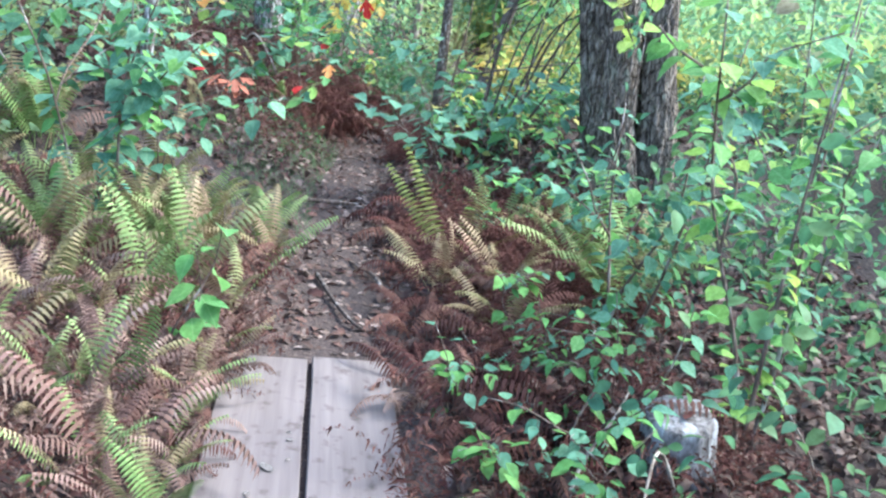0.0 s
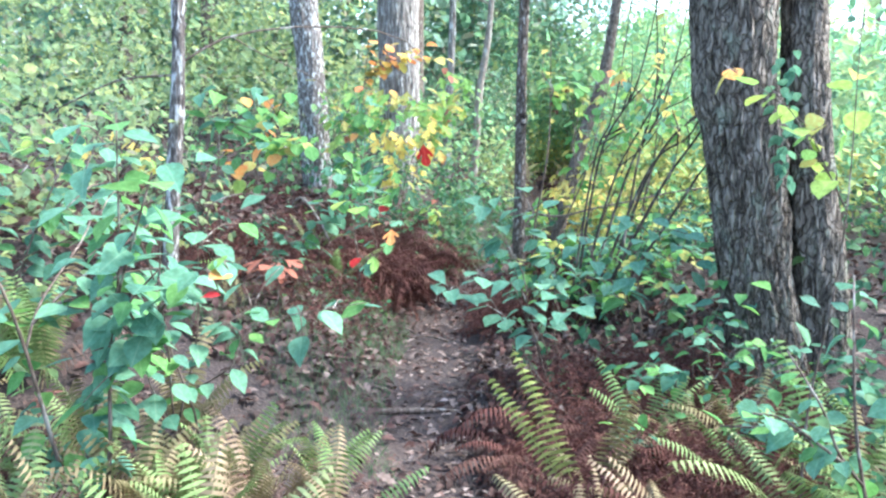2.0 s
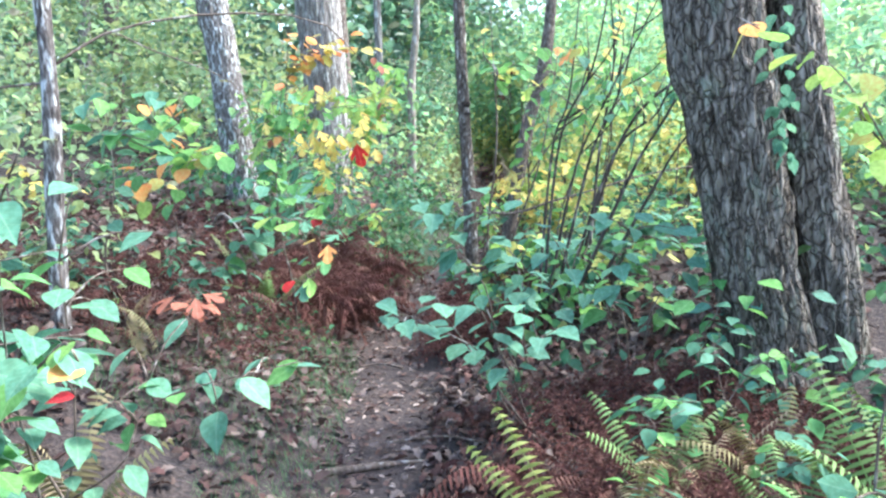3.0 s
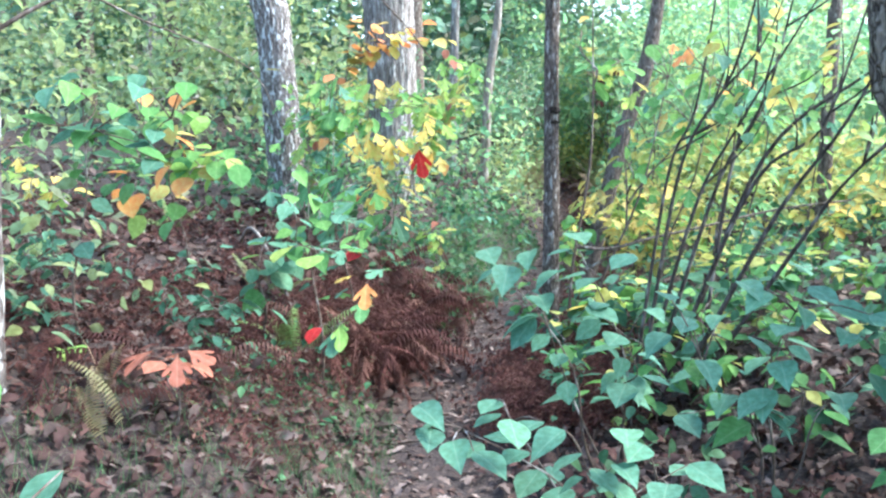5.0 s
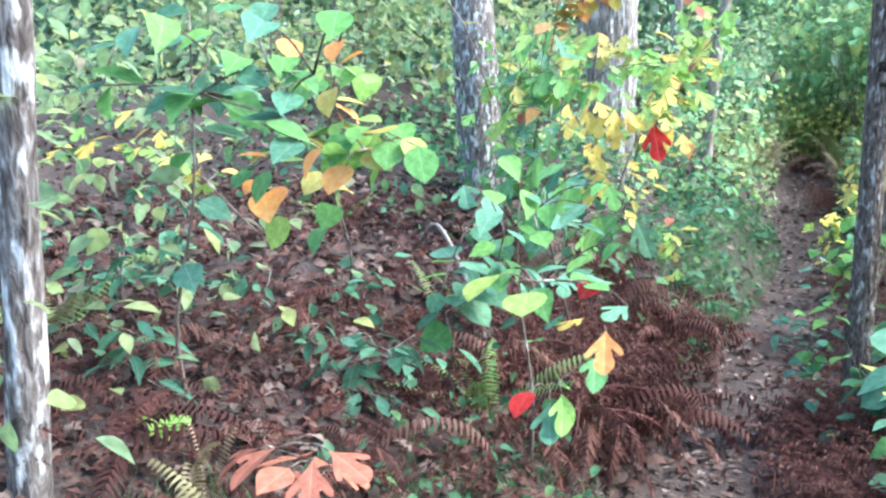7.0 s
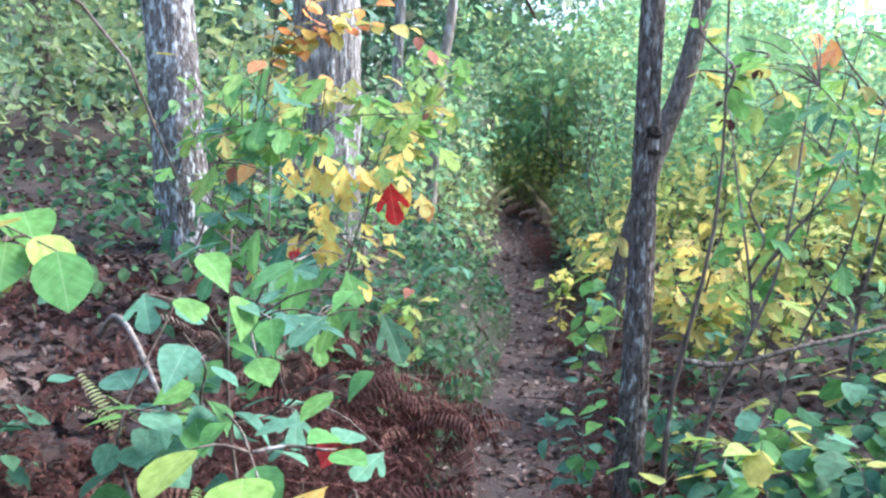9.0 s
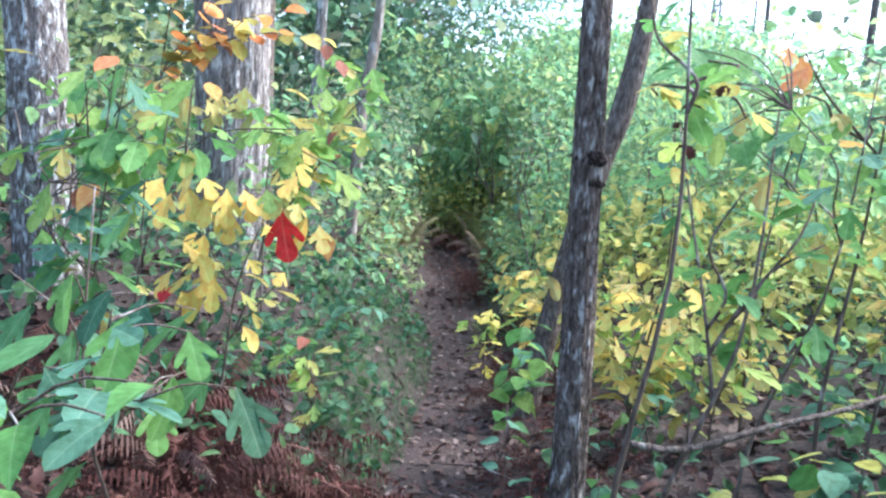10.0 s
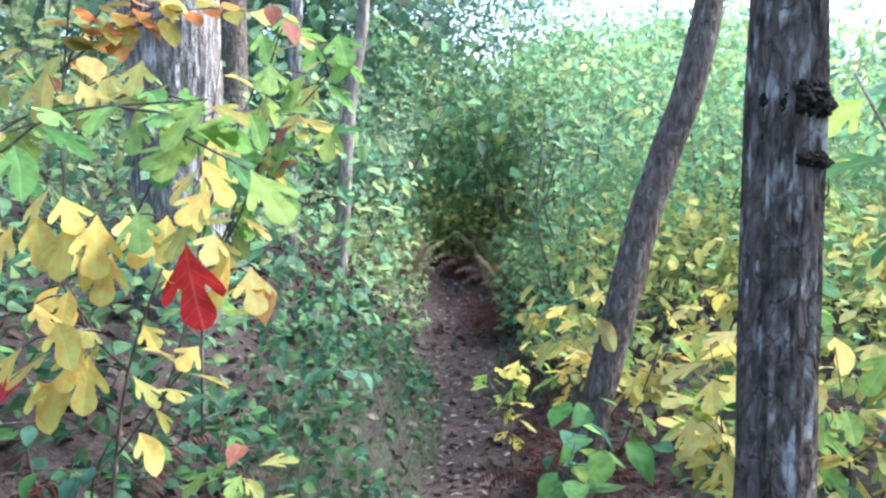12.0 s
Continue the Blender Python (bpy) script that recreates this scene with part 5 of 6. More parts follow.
for i, (x, y) in enumerate([(1.42, 2.62), (1.52, 2.95), (1.62, 2.25), (1.78, 2.7), (1.6, 3.35), (1.75, 3.1), (1.9, 2.1), (1.68, 1.95)]):
    tips = [(x + rng.uniform(-0.16, 0.16), y + rng.uniform(-0.16, 0.16), rng.uniform(0.2, 0.48)) for _ in range(4)]
    sapling("low_plant", (x, y), tips, ["green", "teal", "green"], ("ovate", "lance")[i % 2], 0.064, "low green herb among withered ferns", 0.05, 0.15, 0.004, 170 + i, group="herbs beside the boardwalk")
# twig with yellow-green leaves before the oak
sapling("sapling", (1.95, 4.25), [(1.68, 4.3, 1.66), (1.53, 4.4, 1.74), (1.82, 4.2, 1.6), (1.95, 4.3, 1.85)], ["lime", "lime", "olive"], "round", 0.085, "slim sapling with yellow-green leaves in front of an oak", 0.08, 0.8, 0.006, 21,
        extra=((1.57, 4.43, 1.72, "orange", "round", 0.08, 180),))
# herbs round the foot of the oak
for i, (x, y) in enumerate([(1.65, 5.4), (1.85, 5.25), (2.05, 5.5), (1.5, 5.0), (2.25, 5.3), (1.75, 4.85), (1.35, 4.6), (2.4, 5.6)]):
    tips = [(x + rng.uniform(-0.2, 0.2), y + rng.uniform(-0.15, 0.15), float(height(x, y)) + rng.uniform(0.2, 0.55)) for _ in range(5)]
    sapling("low_plant", (x, y), tips, ["teal", "dark", "green"], "ovate", 0.08, "low green herb at the foot of an oak", 0.06, 0.3, 0.004, 260 + i, group="herbs round the oak")
for i, (x, y) in enumerate([(1.55, 4.55), (1.8, 4.6), (1.6, 4.95), (2.0, 4.9), (1.4, 4.9), (1.85, 5.05)]):
    fern(x, y, ("rust", "green", "tan")[i % 3], 0.5, 8, 270 + i, -0.2)
# blue-green low shrubs right of the trail
TS = "low shrub with flat tiers of broad blue-green leaves"
sapling("shrub", (0.95, 5.45), [(0.34, 5.29, 0.76), (0.55, 5.36, 0.77), (0.78, 5.24, 0.69), (1.06, 5.40, 0.62), (0.87, 5.26, 0.66)], ["teal"], "ovate", 0.12, TS, 0.11, 0.6, 0.006, 22, TIER_LOW, tilt=12, hang=(-16, 8))
sapling("shrub", (0.9, 6.2), [(0.41, 5.99, 1.08), (0.70, 5.95, 1.15), (0.59, 6.02, 0.92), (0.87, 5.91, 0.83), (0.76, 5.92, 0.92)], ["teal"], "ovate", 0.13, TS + " above the trail", 0.11, 0.6, 0.007, 23, TIER_HIGH, tilt=12, hang=(-16, 8))
sapling("shrub", (1.4, 6.1), [(1.12, 5.85, 0.78), (1.37, 5.83, 0.91), (1.42, 5.86, 1.03), (1.07, 5.96, 0.56), (1.67, 5.97, 0.80), (1.35, 5.83, 0.80)], ["teal", "teal", "green"], "ovate", 0.125, TS, 0.10, 0.55, 0.007, 24, TIER_WIDE, tilt=12, hang=(-16, 8))
sapling("shrub", (1.75, 6.0), [(1.9, 5.6, 0.8), (2.0, 6.0, 0.9), (1.6, 5.6, 0.7), (1.75, 5.9, 0.95), (2.2, 5.7, 0.7)], ["teal", "green"], "ovate", 0.115, "low shrub with broad blue-green leaves at an oak's foot", 0.09, 0.5, 0.006, 25, tilt=12)
# fan of bare-stemmed shrubs behind the oak
FAN = [((0.95, 7.2), [(1.06, 7.2, 1.25), (1.17, 7.15, 1.6), (1.25, 7.1, 2.4)]), ((1.0, 7.3), [(1.19, 7.25, 1.1), (1.36, 7.2, 1.5), (1.72, 7.1, 2.2)]), ((1.2, 7.15), [(1.62, 7.1, 0.97), (1.8, 7.0, 1.3), (2.15, 6.9, 1.7)]),
       ((1.08, 7.25), [(1.43, 7.2, 1.22), (1.70, 7.15, 1.5), (1.85, 7.1, 2.1)]), ((1.05, 7.4), [(1.3, 7.4, 1.2), (1.5, 7.4, 1.65), (1.62, 7.4, 2.3)]), ((1.12, 7.1), [(1.5, 7.0, 1.1), (1.75, 6.9, 1.55), (2.0, 6.8, 2.2)]),
       ((0.98, 7.1), [(1.1, 7.0, 1.3), (1.3, 6.95, 1.75), (1.42, 6.9, 2.4)]), ((1.15, 7.5), [(1.5, 7.5, 1.3), (1.9, 7.5, 1.7), (2.3, 7.4, 1.95)]), ((1.25, 7.3), [(1.35, 7.4, 1.2), (1.45, 7.45, 1.8), (1.4, 7.5, 2.5)])]
fan = thing("fan_shrub", 1.08, 7.25, float(height(1.08, 7.25)) - 0.02, "large shrub of many arching bare dark stems", "shrub")
r = random.Random(31)
for (bx, by), way in FAN:
    root = Vector(fan.location)
    q = curve_points([Vector((bx, by, root.z)) - root, *(Vector(p) - root for p in way)], 18)
    stem = part("stem", mesh_of("stem", *tube(q, np.linspace(r.uniform(0.009, 0.0135), 0.003, 18), 8, 0.0015, bx), M["dark_stem"]), fan)
    for k in range(3):
        p = q[r.randrange(7, 15)]
        tip = p + Vector((r.uniform(-0.1, 0.35), r.uniform(-0.2, 0.2), r.uniform(0.2, 0.45)))
        part("side_twig", mesh_of("side_twig", *tube(curve_points([p, (p + tip) / 2 + Vector((0.03, 0, -0.02)), tip], 7), np.linspace(0.006, 0.002, 7), 5), M["dark_stem"]), stem)
        for j in range(4):
            key = r.choice(["green", "lime", "olive", "teal"])
            part("leaf", r.choice(SHAPES[key]["ovate"]), stem, pose(*p.lerp(tip, 0.4 + 0.2 * j), r.uniform(-50, -10), r.uniform(-25, 25), r.uniform(0, 360)) @ Matrix.Scale(r.uniform(0.06, 0.1), 4))
# green-leaved sapling with orange and red leaves left of the trail
sapling("sapling", (-0.5, 6.95), [(-0.38, 6.52, 0.92), (-0.28, 6.78, 0.9), (-0.55, 6.6, 1.16), (-0.6, 7.0, 1.3), (-0.3, 6.95, 0.72), (-0.68, 6.75, 0.95)], ["green", "green", "teal", "teal"], "ovate", 0.105,
        "sapling with green and turning leaves beside the trail", 0.13, 0.45, 0.008, 41,
        extra=((-0.26, 6.82, 0.76, "orange", "lobed", 0.15, 185), (-0.32, 6.80, 0.80, "yellow", "lobed", 0.11, 150), (-0.29, 6.79, 0.92, "red", "ovate", 0.10, 170), (-0.41, 6.52, 0.93, "lime", "round", 0.135, 190),
               (-0.52, 6.55, 0.96, "lime", "round", 0.13, 160), (-0.47, 6.75, 0.56, "red", "round", 0.10, 160), (-0.40, 6.74, 0.54, "teal", "lobed", 0.15, 190), (-0.36, 6.72, 0.58, "lime", "lobed", 0.12, 210), (-0.3, 6.85, 0.66, "green", "lobed", 0.13, 200)))
sapling("sapling", (-0.62, 7.75), [(-0.55, 7.6, 0.95), (-0.75, 7.8, 1.4), (-0.62, 7.6, 1.15), (-0.9, 7.7, 1.2), (-0.7, 7.4, 1.0)], ["teal", "green", "teal"], "lobed", 0.15, "sapling with large lobed green leaves over rusty ferns", 0.14, 0.3, 0.008, 42, NEAR_LOBED, hang=(-65, -28))
sapling("sapling", (-0.85, 7.0), [(-0.72, 6.95, 0.9), (-0.6, 7.1, 1.05), (-0.48, 7.15, 0.85), (-0.8, 7.2, 1.1)], ["teal", "green", "teal"], "round", 0.12, "sapling with broad green leaves above withered ferns", 0.10, 0.35, 0.008, 420, BROAD)
# sapling with orange leaves
sapling("sapling", (-1.4, 7.3), [(-1.25, 6.51, 1.15), (-0.95, 6.49, 1.25), (-1.07, 6.66, 1.60), (-0.85, 6.53, 1.27), (-0.92, 6.54, 1.52), (-0.74, 6.52, 1.31), (-1.40, 6.64, 1.20)], ["green", "lime", "orange", "olive"], "round", 0.11, "sapling with green and orange autumn leaves", 0.12, 0.5, 0.007, 43, TURNING, hang=(-60, -15))
sapling("sapling", (-1.25, 6.15), [(-1.21, 6.16, 1.65), (-0.88, 6.08, 1.40), (-0.90, 6.17, 1.34), (-1.29, 5.94, 1.47), (-0.78, 6.06, 1.50), (-1.16, 6.01, 1.63)], ["teal", "green", "teal"], "ovate", 0.12, "sapling with dull green leaves beside a thin birch", 0.12, 0.5, 0.008, 44, HANGING)
sapling("sapling", (-2.05, 7.7), [(-3.22, 7.54, 1.13), (-2.67, 7.48, 1.34), (-2.70, 7.68, 1.24), (-3.51, 7.61, 1.01), (-2.48, 7.59, 1.11)], ["yellow", "lime"], "lobed", 0.11, "sapling with pale yellow leaves", 0.10, 0.6, 0.006, 45, PALE)
sapling("sapling", (-1.1, 6.6), [(-1.1, 6.55, 0.62), (-0.9, 6.84, 0.66), (-1.3, 6.7, 0.55), (-0.75, 6.6, 0.5)], ["dark", "dark", "teal"], "lance", 0.12, "low seedling with narrow dark green leaves", 0.06, 0.3, 0.005, 46)
sapling("sapling", (-1.55, 6.2), [(-1.45, 6.25, 0.8), (-1.7, 6.3, 0.7), (-1.3, 6.1, 0.65), (-1.6, 5.95, 0.8)], ["dark"], "lance", 0.12, "low seedling with narrow dark green leaves", 0.06, 0.3, 0.005, 47)
sapling("oak_seedling", (-0.76, 6.0), [(-0.74, 5.95, 0.66), (-0.85, 5.97, 0.62)], ["salmon"], "lobed", 0.11, "oak seedling with withered salmon-pink leaves", 0.09, 0.7, 0.005, 48,
        extra=((-0.70, 5.90, 0.65, "salmon", "lobed", 0.14, 205), (-0.80, 5.90, 0.66, "salmon", "lobed", 0.12, 150), (-0.86, 5.92, 0.64, "salmon", "lobed", 0.12, 120), (-0.68, 5.94, 0.66, "salmon", "lobed", 0.13, 250), (-0.75, 5.88, 0.63, "salmon", "ovate", 0.12, 180)))
sapling("sapling", (-1.22, 6.0), [(-1.22, 6.02, 0.62)], ["lime"], "round", 0.09, "seedling with a few yellow-green leaves", 0.15, 0.7, 0.004, 49)
# sassafras-like sapling with yellow leaves and one red leaf
sapling("sapling", (-0.82, 9.25), [(-1.08, 9.23, 1.32), (-0.88, 9.20, 1.28), (-0.48, 9.19, 1.21), (-0.56, 9.21, 1.45), (-0.90, 9.16, 1.03)], ["yellow", "olive", "yellow"], "lobed", 0.115,
        "sapling with lobed yellow leaves and one bright red leaf", 0.10, 0.6, 0.008, 51, YELLOW_SPRAY, hang=(-58, -18))
sapling("sapling", (-0.5, 9.4), [(-0.49, 9.3, 0.74), (-0.42, 9.35, 0.68), (-0.56, 9.28, 0.7)], ["lime", "olive", "lime"], "lobed", 0.10, "seedling with yellow-green lobed leaves", 0.06, 0.5, 0.005, 52, ((-0.47, 9.3, 0.73, "salmon", "ovate", 0.08, 170),))
sapling("sapling", (-1.0, 9.9), [(-0.48, 9.99, 1.58), (-0.55, 10.12, 2.00), (-0.30, 10.03, 1.88), (-0.36, 10.06, 1.63), (-0.54, 9.88, 1.81), (-0.47, 10.00, 1.66)], ["lime", "lime", "olive", "green", "yellow"], "lobed", 0.14, "sapling with yellowing green leaves before a pale oak", 0.09, 0.45, 0.009, 53, YELLOWING, hang=(-55, -15))
sapling("sapling", (-1.25, 8.75), [(-0.98, 8.57, 1.75), (-1.19, 8.68, 1.54), (-0.85, 8.56, 1.50), (-1.20, 8.59, 1.46), (-1.30, 8.75, 1.29), (-1.14, 8.59, 1.28)], ["green", "lime", "teal", "green"], "lobed", 0.15, "sapling with large lobed green leaves", 0.09, 0.4, 0.008, 54, LOBED_GREEN, hang=(-55, -15))
sapling("sapling", (-1.65, 9.2), [(-1.17, 9.53, 1.78), (-0.85, 9.59, 1.77), (-0.75, 9.53, 1.70), (-0.95, 9.54, 1.66), (-0.70, 9.69, 1.58), (-0.69, 9.50, 1.65)], ["lime", "green", "olive"], "lobed", 0.115, "sapling with green and fading yellow lobed leaves", 0.10, 0.45, 0.008, 55, FADING, hang=(-55, -15))
for i, (bx, by, tips) in enumerate([(-1.55, 9.55, [(-1.45, 9.5, 1.95), (-1.7, 9.4, 1.75), (-1.3, 9.5, 1.6), (-1.55, 9.3, 1.45), (-1.8, 9.6, 1.9), (-1.2, 9.6, 1.8)]),
                                    (-1.05, 8.9, [(-1.27, 8.47, 1.47), (-1.00, 8.81, 1.70), (-1.16, 8.44, 1.36), (-0.45, 8.75, 1.51), (-0.30, 8.66, 1.46), (-0.39, 8.69, 1.59), (-0.76, 8.50, 1.48), (-1.19, 8.62, 1.09)]),
                                    (-0.95, 10.4, [(-0.85, 10.4, 1.9), (-0.65, 10.3, 1.7), (-1.05, 10.3, 1.6), (-0.75, 10.5, 1.5), (-0.55, 10.4, 1.45)])]):
    sapling("sapling", (bx, by), tips, ["lime", "green", "lime", "olive", "green"], "lobed", 0.125, "sapling crowded with yellow-green lobed leaves", 0.12, 0.4, 0.008, 570 + i, CROWDED if i == 1 else (), hang=(-55, -12))
# overhanging orange twig before the pale oak
sapling("sapling", (-1.85, 11.0), [(-1.4, 10.9, 2.35), (-1.2, 10.9, 2.25), (-1.0, 11.1, 2.35), (-1.6, 10.8, 2.4), (-0.75, 11.2, 2.2)], ["orange", "olive", "orange", "yellow"], "round", 0.13, "tall sapling with orange autumn leaves across a pale oak", 0.07, 0.72, 0.012, 56)
# saplings right of the slender tree
sapling("sapling", (0.60, 8.02), [(0.66, 8.02, 2.15), (0.78, 8.2, 1.85), (0.66, 8.25, 1.75), (0.9, 8.2, 1.7), (0.6, 8.15, 2.0)], ["green", "lime", "green", "olive"], "lobed", 0.105, "thin sapling with hanging lobed leaves beside a slender tree", 0.11, 0.75, 0.012, 61)
sapling("sapling", (0.63, 8.09), [(0.92, 8.2, 1.5), (0.9, 8.9, 1.7), (1.25, 8.4, 1.35), (1.1, 8.5, 1.75), (1.3, 8.6, 1.6)], ["green", "lime", "green", "olive"], "lobed", 0.12, "forked sapling with lobed green leaves and a low side branch", 0.11, 0.6, 0.012, 62)
for i, (bx, by, tips) in enumerate([(1.1, 8.5, [(1.1, 8.4, 1.75), (1.35, 8.4, 1.9), (1.25, 8.7, 1.5)]), (1.5, 9.6, [(1.6, 9.7, 2.1), (1.8, 9.9, 2.2), (1.4, 9.5, 1.8), (1.2, 9.4, 1.7)]), (1.55, 8.6, [(1.6, 8.5, 1.8), (1.45, 8.4, 1.5), (1.75, 8.8, 1.95), (1.9, 8.5, 1.6)]),
                                    (2.1, 9.2, [(2.0, 9.1, 1.9), (2.3, 9.2, 2.1), (1.9, 9.3, 1.6), (2.2, 8.9, 1.6)]), (1.0, 9.6, [(0.9, 9.4, 1.55), (1.05, 9.6, 1.8), (1.2, 9.7, 1.5)])]):
    sapling("sapling", (bx, by), tips, ["green", "green", "lime", "teal"], "lobed", 0.135, "sapling with large green and yellowing leaves", 0.11, 0.5, 0.009, 63 + i, LARGE_GREEN if i == 0 else (), hang=(-60, -15))
# tall sapling with yellow and orange leaves over the right side
sapling("sapling", (1.46, 8.75), [(1.2, 8.6, 1.95), (1.5, 8.6, 2.02), (1.02, 8.7, 1.85), (1.7, 8.7, 1.8)], ["olive", "orange", "lime"], "lobed", 0.12, "tall thin sapling with yellow and orange leaves", 0.3, 0.8, 0.012, 68)
# withered leaf clusters hanging on the forked sapling
for i, (x, y, z) in enumerate([(0.69, 8.1, 1.67), (0.73, 8.1, 1.72), (0.8, 8.1, 1.78), (0.72, 8.1, 1.61)]):
    wither = thing("withered_leaves", x, y, z, "shrivelled brown leaf cluster hanging on a thin sapling", "leaves", "withered leaf clusters")
    for k in range(5):
        part("leaf", WITHERED, wither, pose(0, 0, 0, rng.uniform(-100, -30), rng.uniform(-30, 30), 72 * k + rng.uniform(-20, 20)) @ Matrix.Scale(rng.uniform(0.03, 0.048), 4))
# yellow understory
for i, (x, y) in enumerate(scatter(15, 0.75, 3.0, 9.0, 11.8, 71, 0.3, 0.55)):
    h = rng.uniform(0.7, 1.15)
    tips = [(x + rng.uniform(-0.35, 0.35), y + rng.uniform(-0.3, 0.3), float(height(x, y)) + h * rng.uniform(0.45, 0.95)) for _ in range(5)]
    sapling("sapling", (x, y), tips, ["olive", "yellow", "olive", "lime"], "lobed", 0.14, "low sapling with dull yellow lobed leaves", 0.085, 0.3, 0.006, 710 + i, group="yellow saplings")
for i, (bx, by) in enumerate([(0.95, 14.0), (1.25, 14.3), (-0.9, 14.9), (1.9, 13.6)]):
    tips = [(bx + rng.uniform(-0.3, 0.9), by + rng.uniform(-0.4, 0.4), rng.uniform(1.5, 2.4)) for _ in range(6)]
    sapling("shrub", (bx, by), tips, ["green", "teal"], "ovate", 0.09, "tall bush of thin grey stems in the thicket", 0.2, 0.5, 0.014, 75 + i, wave=0.2)
for i, (bx, by) in enumerate([(0.75, 17.6), (0.35, 18.0), (1.1, 17.4)]):
    tips = [(bx + rng.uniform(-0.6, 0.8), by + rng.uniform(-0.3, 0.3), rng.uniform(1.5, 2.6)) for _ in range(7)]
    sapling("shrub", (bx, by), tips, ["green", "teal"], "ovate", 0.07, "bush of bare grey-brown stems at the end of the trail", 0.6, 0.6, 0.015, 770 + i, wave=0.16)
# dark seedlings on the litter bank
for i, (x, y) in enumerate([(-2.01, 6.4), (-1.76, 6.3), (-1.55, 6.2), (-1.65, 6.6), (-1.07, 6.6), (-0.87, 6.7), (-1.48, 6.7), (-1.31, 7.2), (-2.1, 7.2), (-2.63, 7.4), (-1.85, 6.7)]):
    tips = [(x + rng.uniform(-0.17, 0.17), y + rng.uniform(-0.15, 0.15), float(height(x, y)) + rng.uniform(0.16, 0.42)) for _ in range(5)]
    sapling("low_plant", (x, y), tips, ["dark", "dark", "teal"], ("lance", "ovate")[i % 2], 0.07, "low dark green seedling on the leaf litter", 0.085, 0.3, 0.0035, 940 + i, group="seedlings on the litter bank")
# leafy cover right of the slender tree
for i, (x, y) in enumerate([(0.75, 7.55), (0.95, 7.7), (1.15, 7.55), (1.35, 7.8), (0.85, 7.95), (1.1, 8.05), (1.5, 8.1), (1.6, 7.6), (0.7, 8.3), (1.3, 8.3), (1.8, 8.0), (0.55, 7.75)]):
    tips = [(x + rng.uniform(-0.22, 0.22), y + rng.uniform(-0.18, 0.18), float(height(x, y)) + rng.uniform(0.18, 0.5)) for _ in range(5)]
    sapling("low_plant", (x, y), tips, ["green", "dark", "teal", "olive", "dark"], ("ovate", "round")[i % 2], 0.10, "low plant with green and yellowing leaves", 0.07, 0.3, 0.004, 960 + i, group="leafy plants beside the slender tree")
# leaves at the foot of the slender tree and low plants
LP = "low plant with small green leaves at a tree foot"
sapling("low_plant", (0.3, 8.1), [(0.3, 8.14, 0.85), (0.22, 8.05, 0.6), (0.36, 7.95, 0.7), (0.25, 8.2, 0.5)], ["teal", "green", "teal"], "ovate", 0.075, LP, 0.05, 0.3, 0.004, 81)
sapling("low_plant", (0.42, 9.7), [(0.54, 9.75, 0.82), (0.4, 9.6, 0.6), (0.62, 9.6, 0.7), (0.48, 9.9, 0.75)], ["green", "lime", "teal"], "ovate", 0.12, "low plant with broad green leaves", 0.06, 0.3, 0.005, 82)
sapling("low_plant", (0.75, 7.7), [(0.8, 7.65, 0.66), (0.65, 7.8, 0.6), (0.9, 7.9, 0.7), (0.75, 7.5, 0.5), (1.0, 7.6, 0.55)], ["lime", "green", "yellow", "teal"], "ovate", 0.12, "low plant with mixed green and yellow leaves", 0.06, 0.3, 0.005, 83)
sapling("low_plant", (1.1, 8.0), [(1.1, 7.9, 0.55), (1.3, 8.1, 0.6), (0.95, 8.2, 0.5), (1.2, 7.7, 0.45), (1.4, 7.8, 0.5)], ["green", "lime", "teal"], "ovate", 0.13, "low plant with mixed green and yellow leaves", 0.06, 0.3, 0.005, 84)
sapling("low_plant", (0.42, 11.3), [(0.38, 11.3, 0.55), (0.5, 11.2, 0.75), (0.6, 11.4, 0.6), (0.3, 11.5, 0.5)], ["lime", "olive", "yellow"], "lobed", 0.11, "low plant with yellow-green leaves at the trail edge", 0.06, 0.3, 0.005, 85)
for i, (x, y) in enumerate(scatter(20, -2.8, -0.4, 8.6, 13.2, 86, 0.4, 0.45)):
    tips = [(x + rng.uniform(-0.3, 0.3), y + rng.uniform(-0.3, 0.3), float(height(x, y)) + rng.uniform(0.15, 0.45)) for _ in range(4)]
    sapling("low_plant", (x, y), tips, ["dark", "teal", "green", "dark"], "ovate", 0.085, "low leafy plant in the understory", 0.08, 0.2, 0.005, 860 + i, group="low understory plants")
for i, (x, y) in enumerate(scatter(24, 0.65, 2.4, 6.4, 9.2, 87, 0.5, 0.5)):
    tips = [(x + rng.uniform(-0.25, 0.25), y + rng.uniform(-0.25, 0.25), float(height(x, y)) + rng.uniform(0.2, 0.45)) for _ in range(4)]
    sapling("low_plant", (x, y), tips, ["green", "teal", "dark", "green", "olive"], "ovate", 0.10, "low leafy plant in the understory", 0.07, 0.2, 0.005, 900 + i, group="low understory plants")


# ---- fallen branches, roots ----
def stick(name, ctrl, r0, label, material="dead_wood"):
    b = Vector(ctrl[0])
    e = thing(name, *b, label, "branch")
    q = curve_points([Vector(p) - b for p in ctrl], 16)
    part("wood", mesh_of("wood", *tube(q, np.linspace(r0, r0 * 0.45, 16), 8, r0 * 0.15, b.x), M[material]), e)


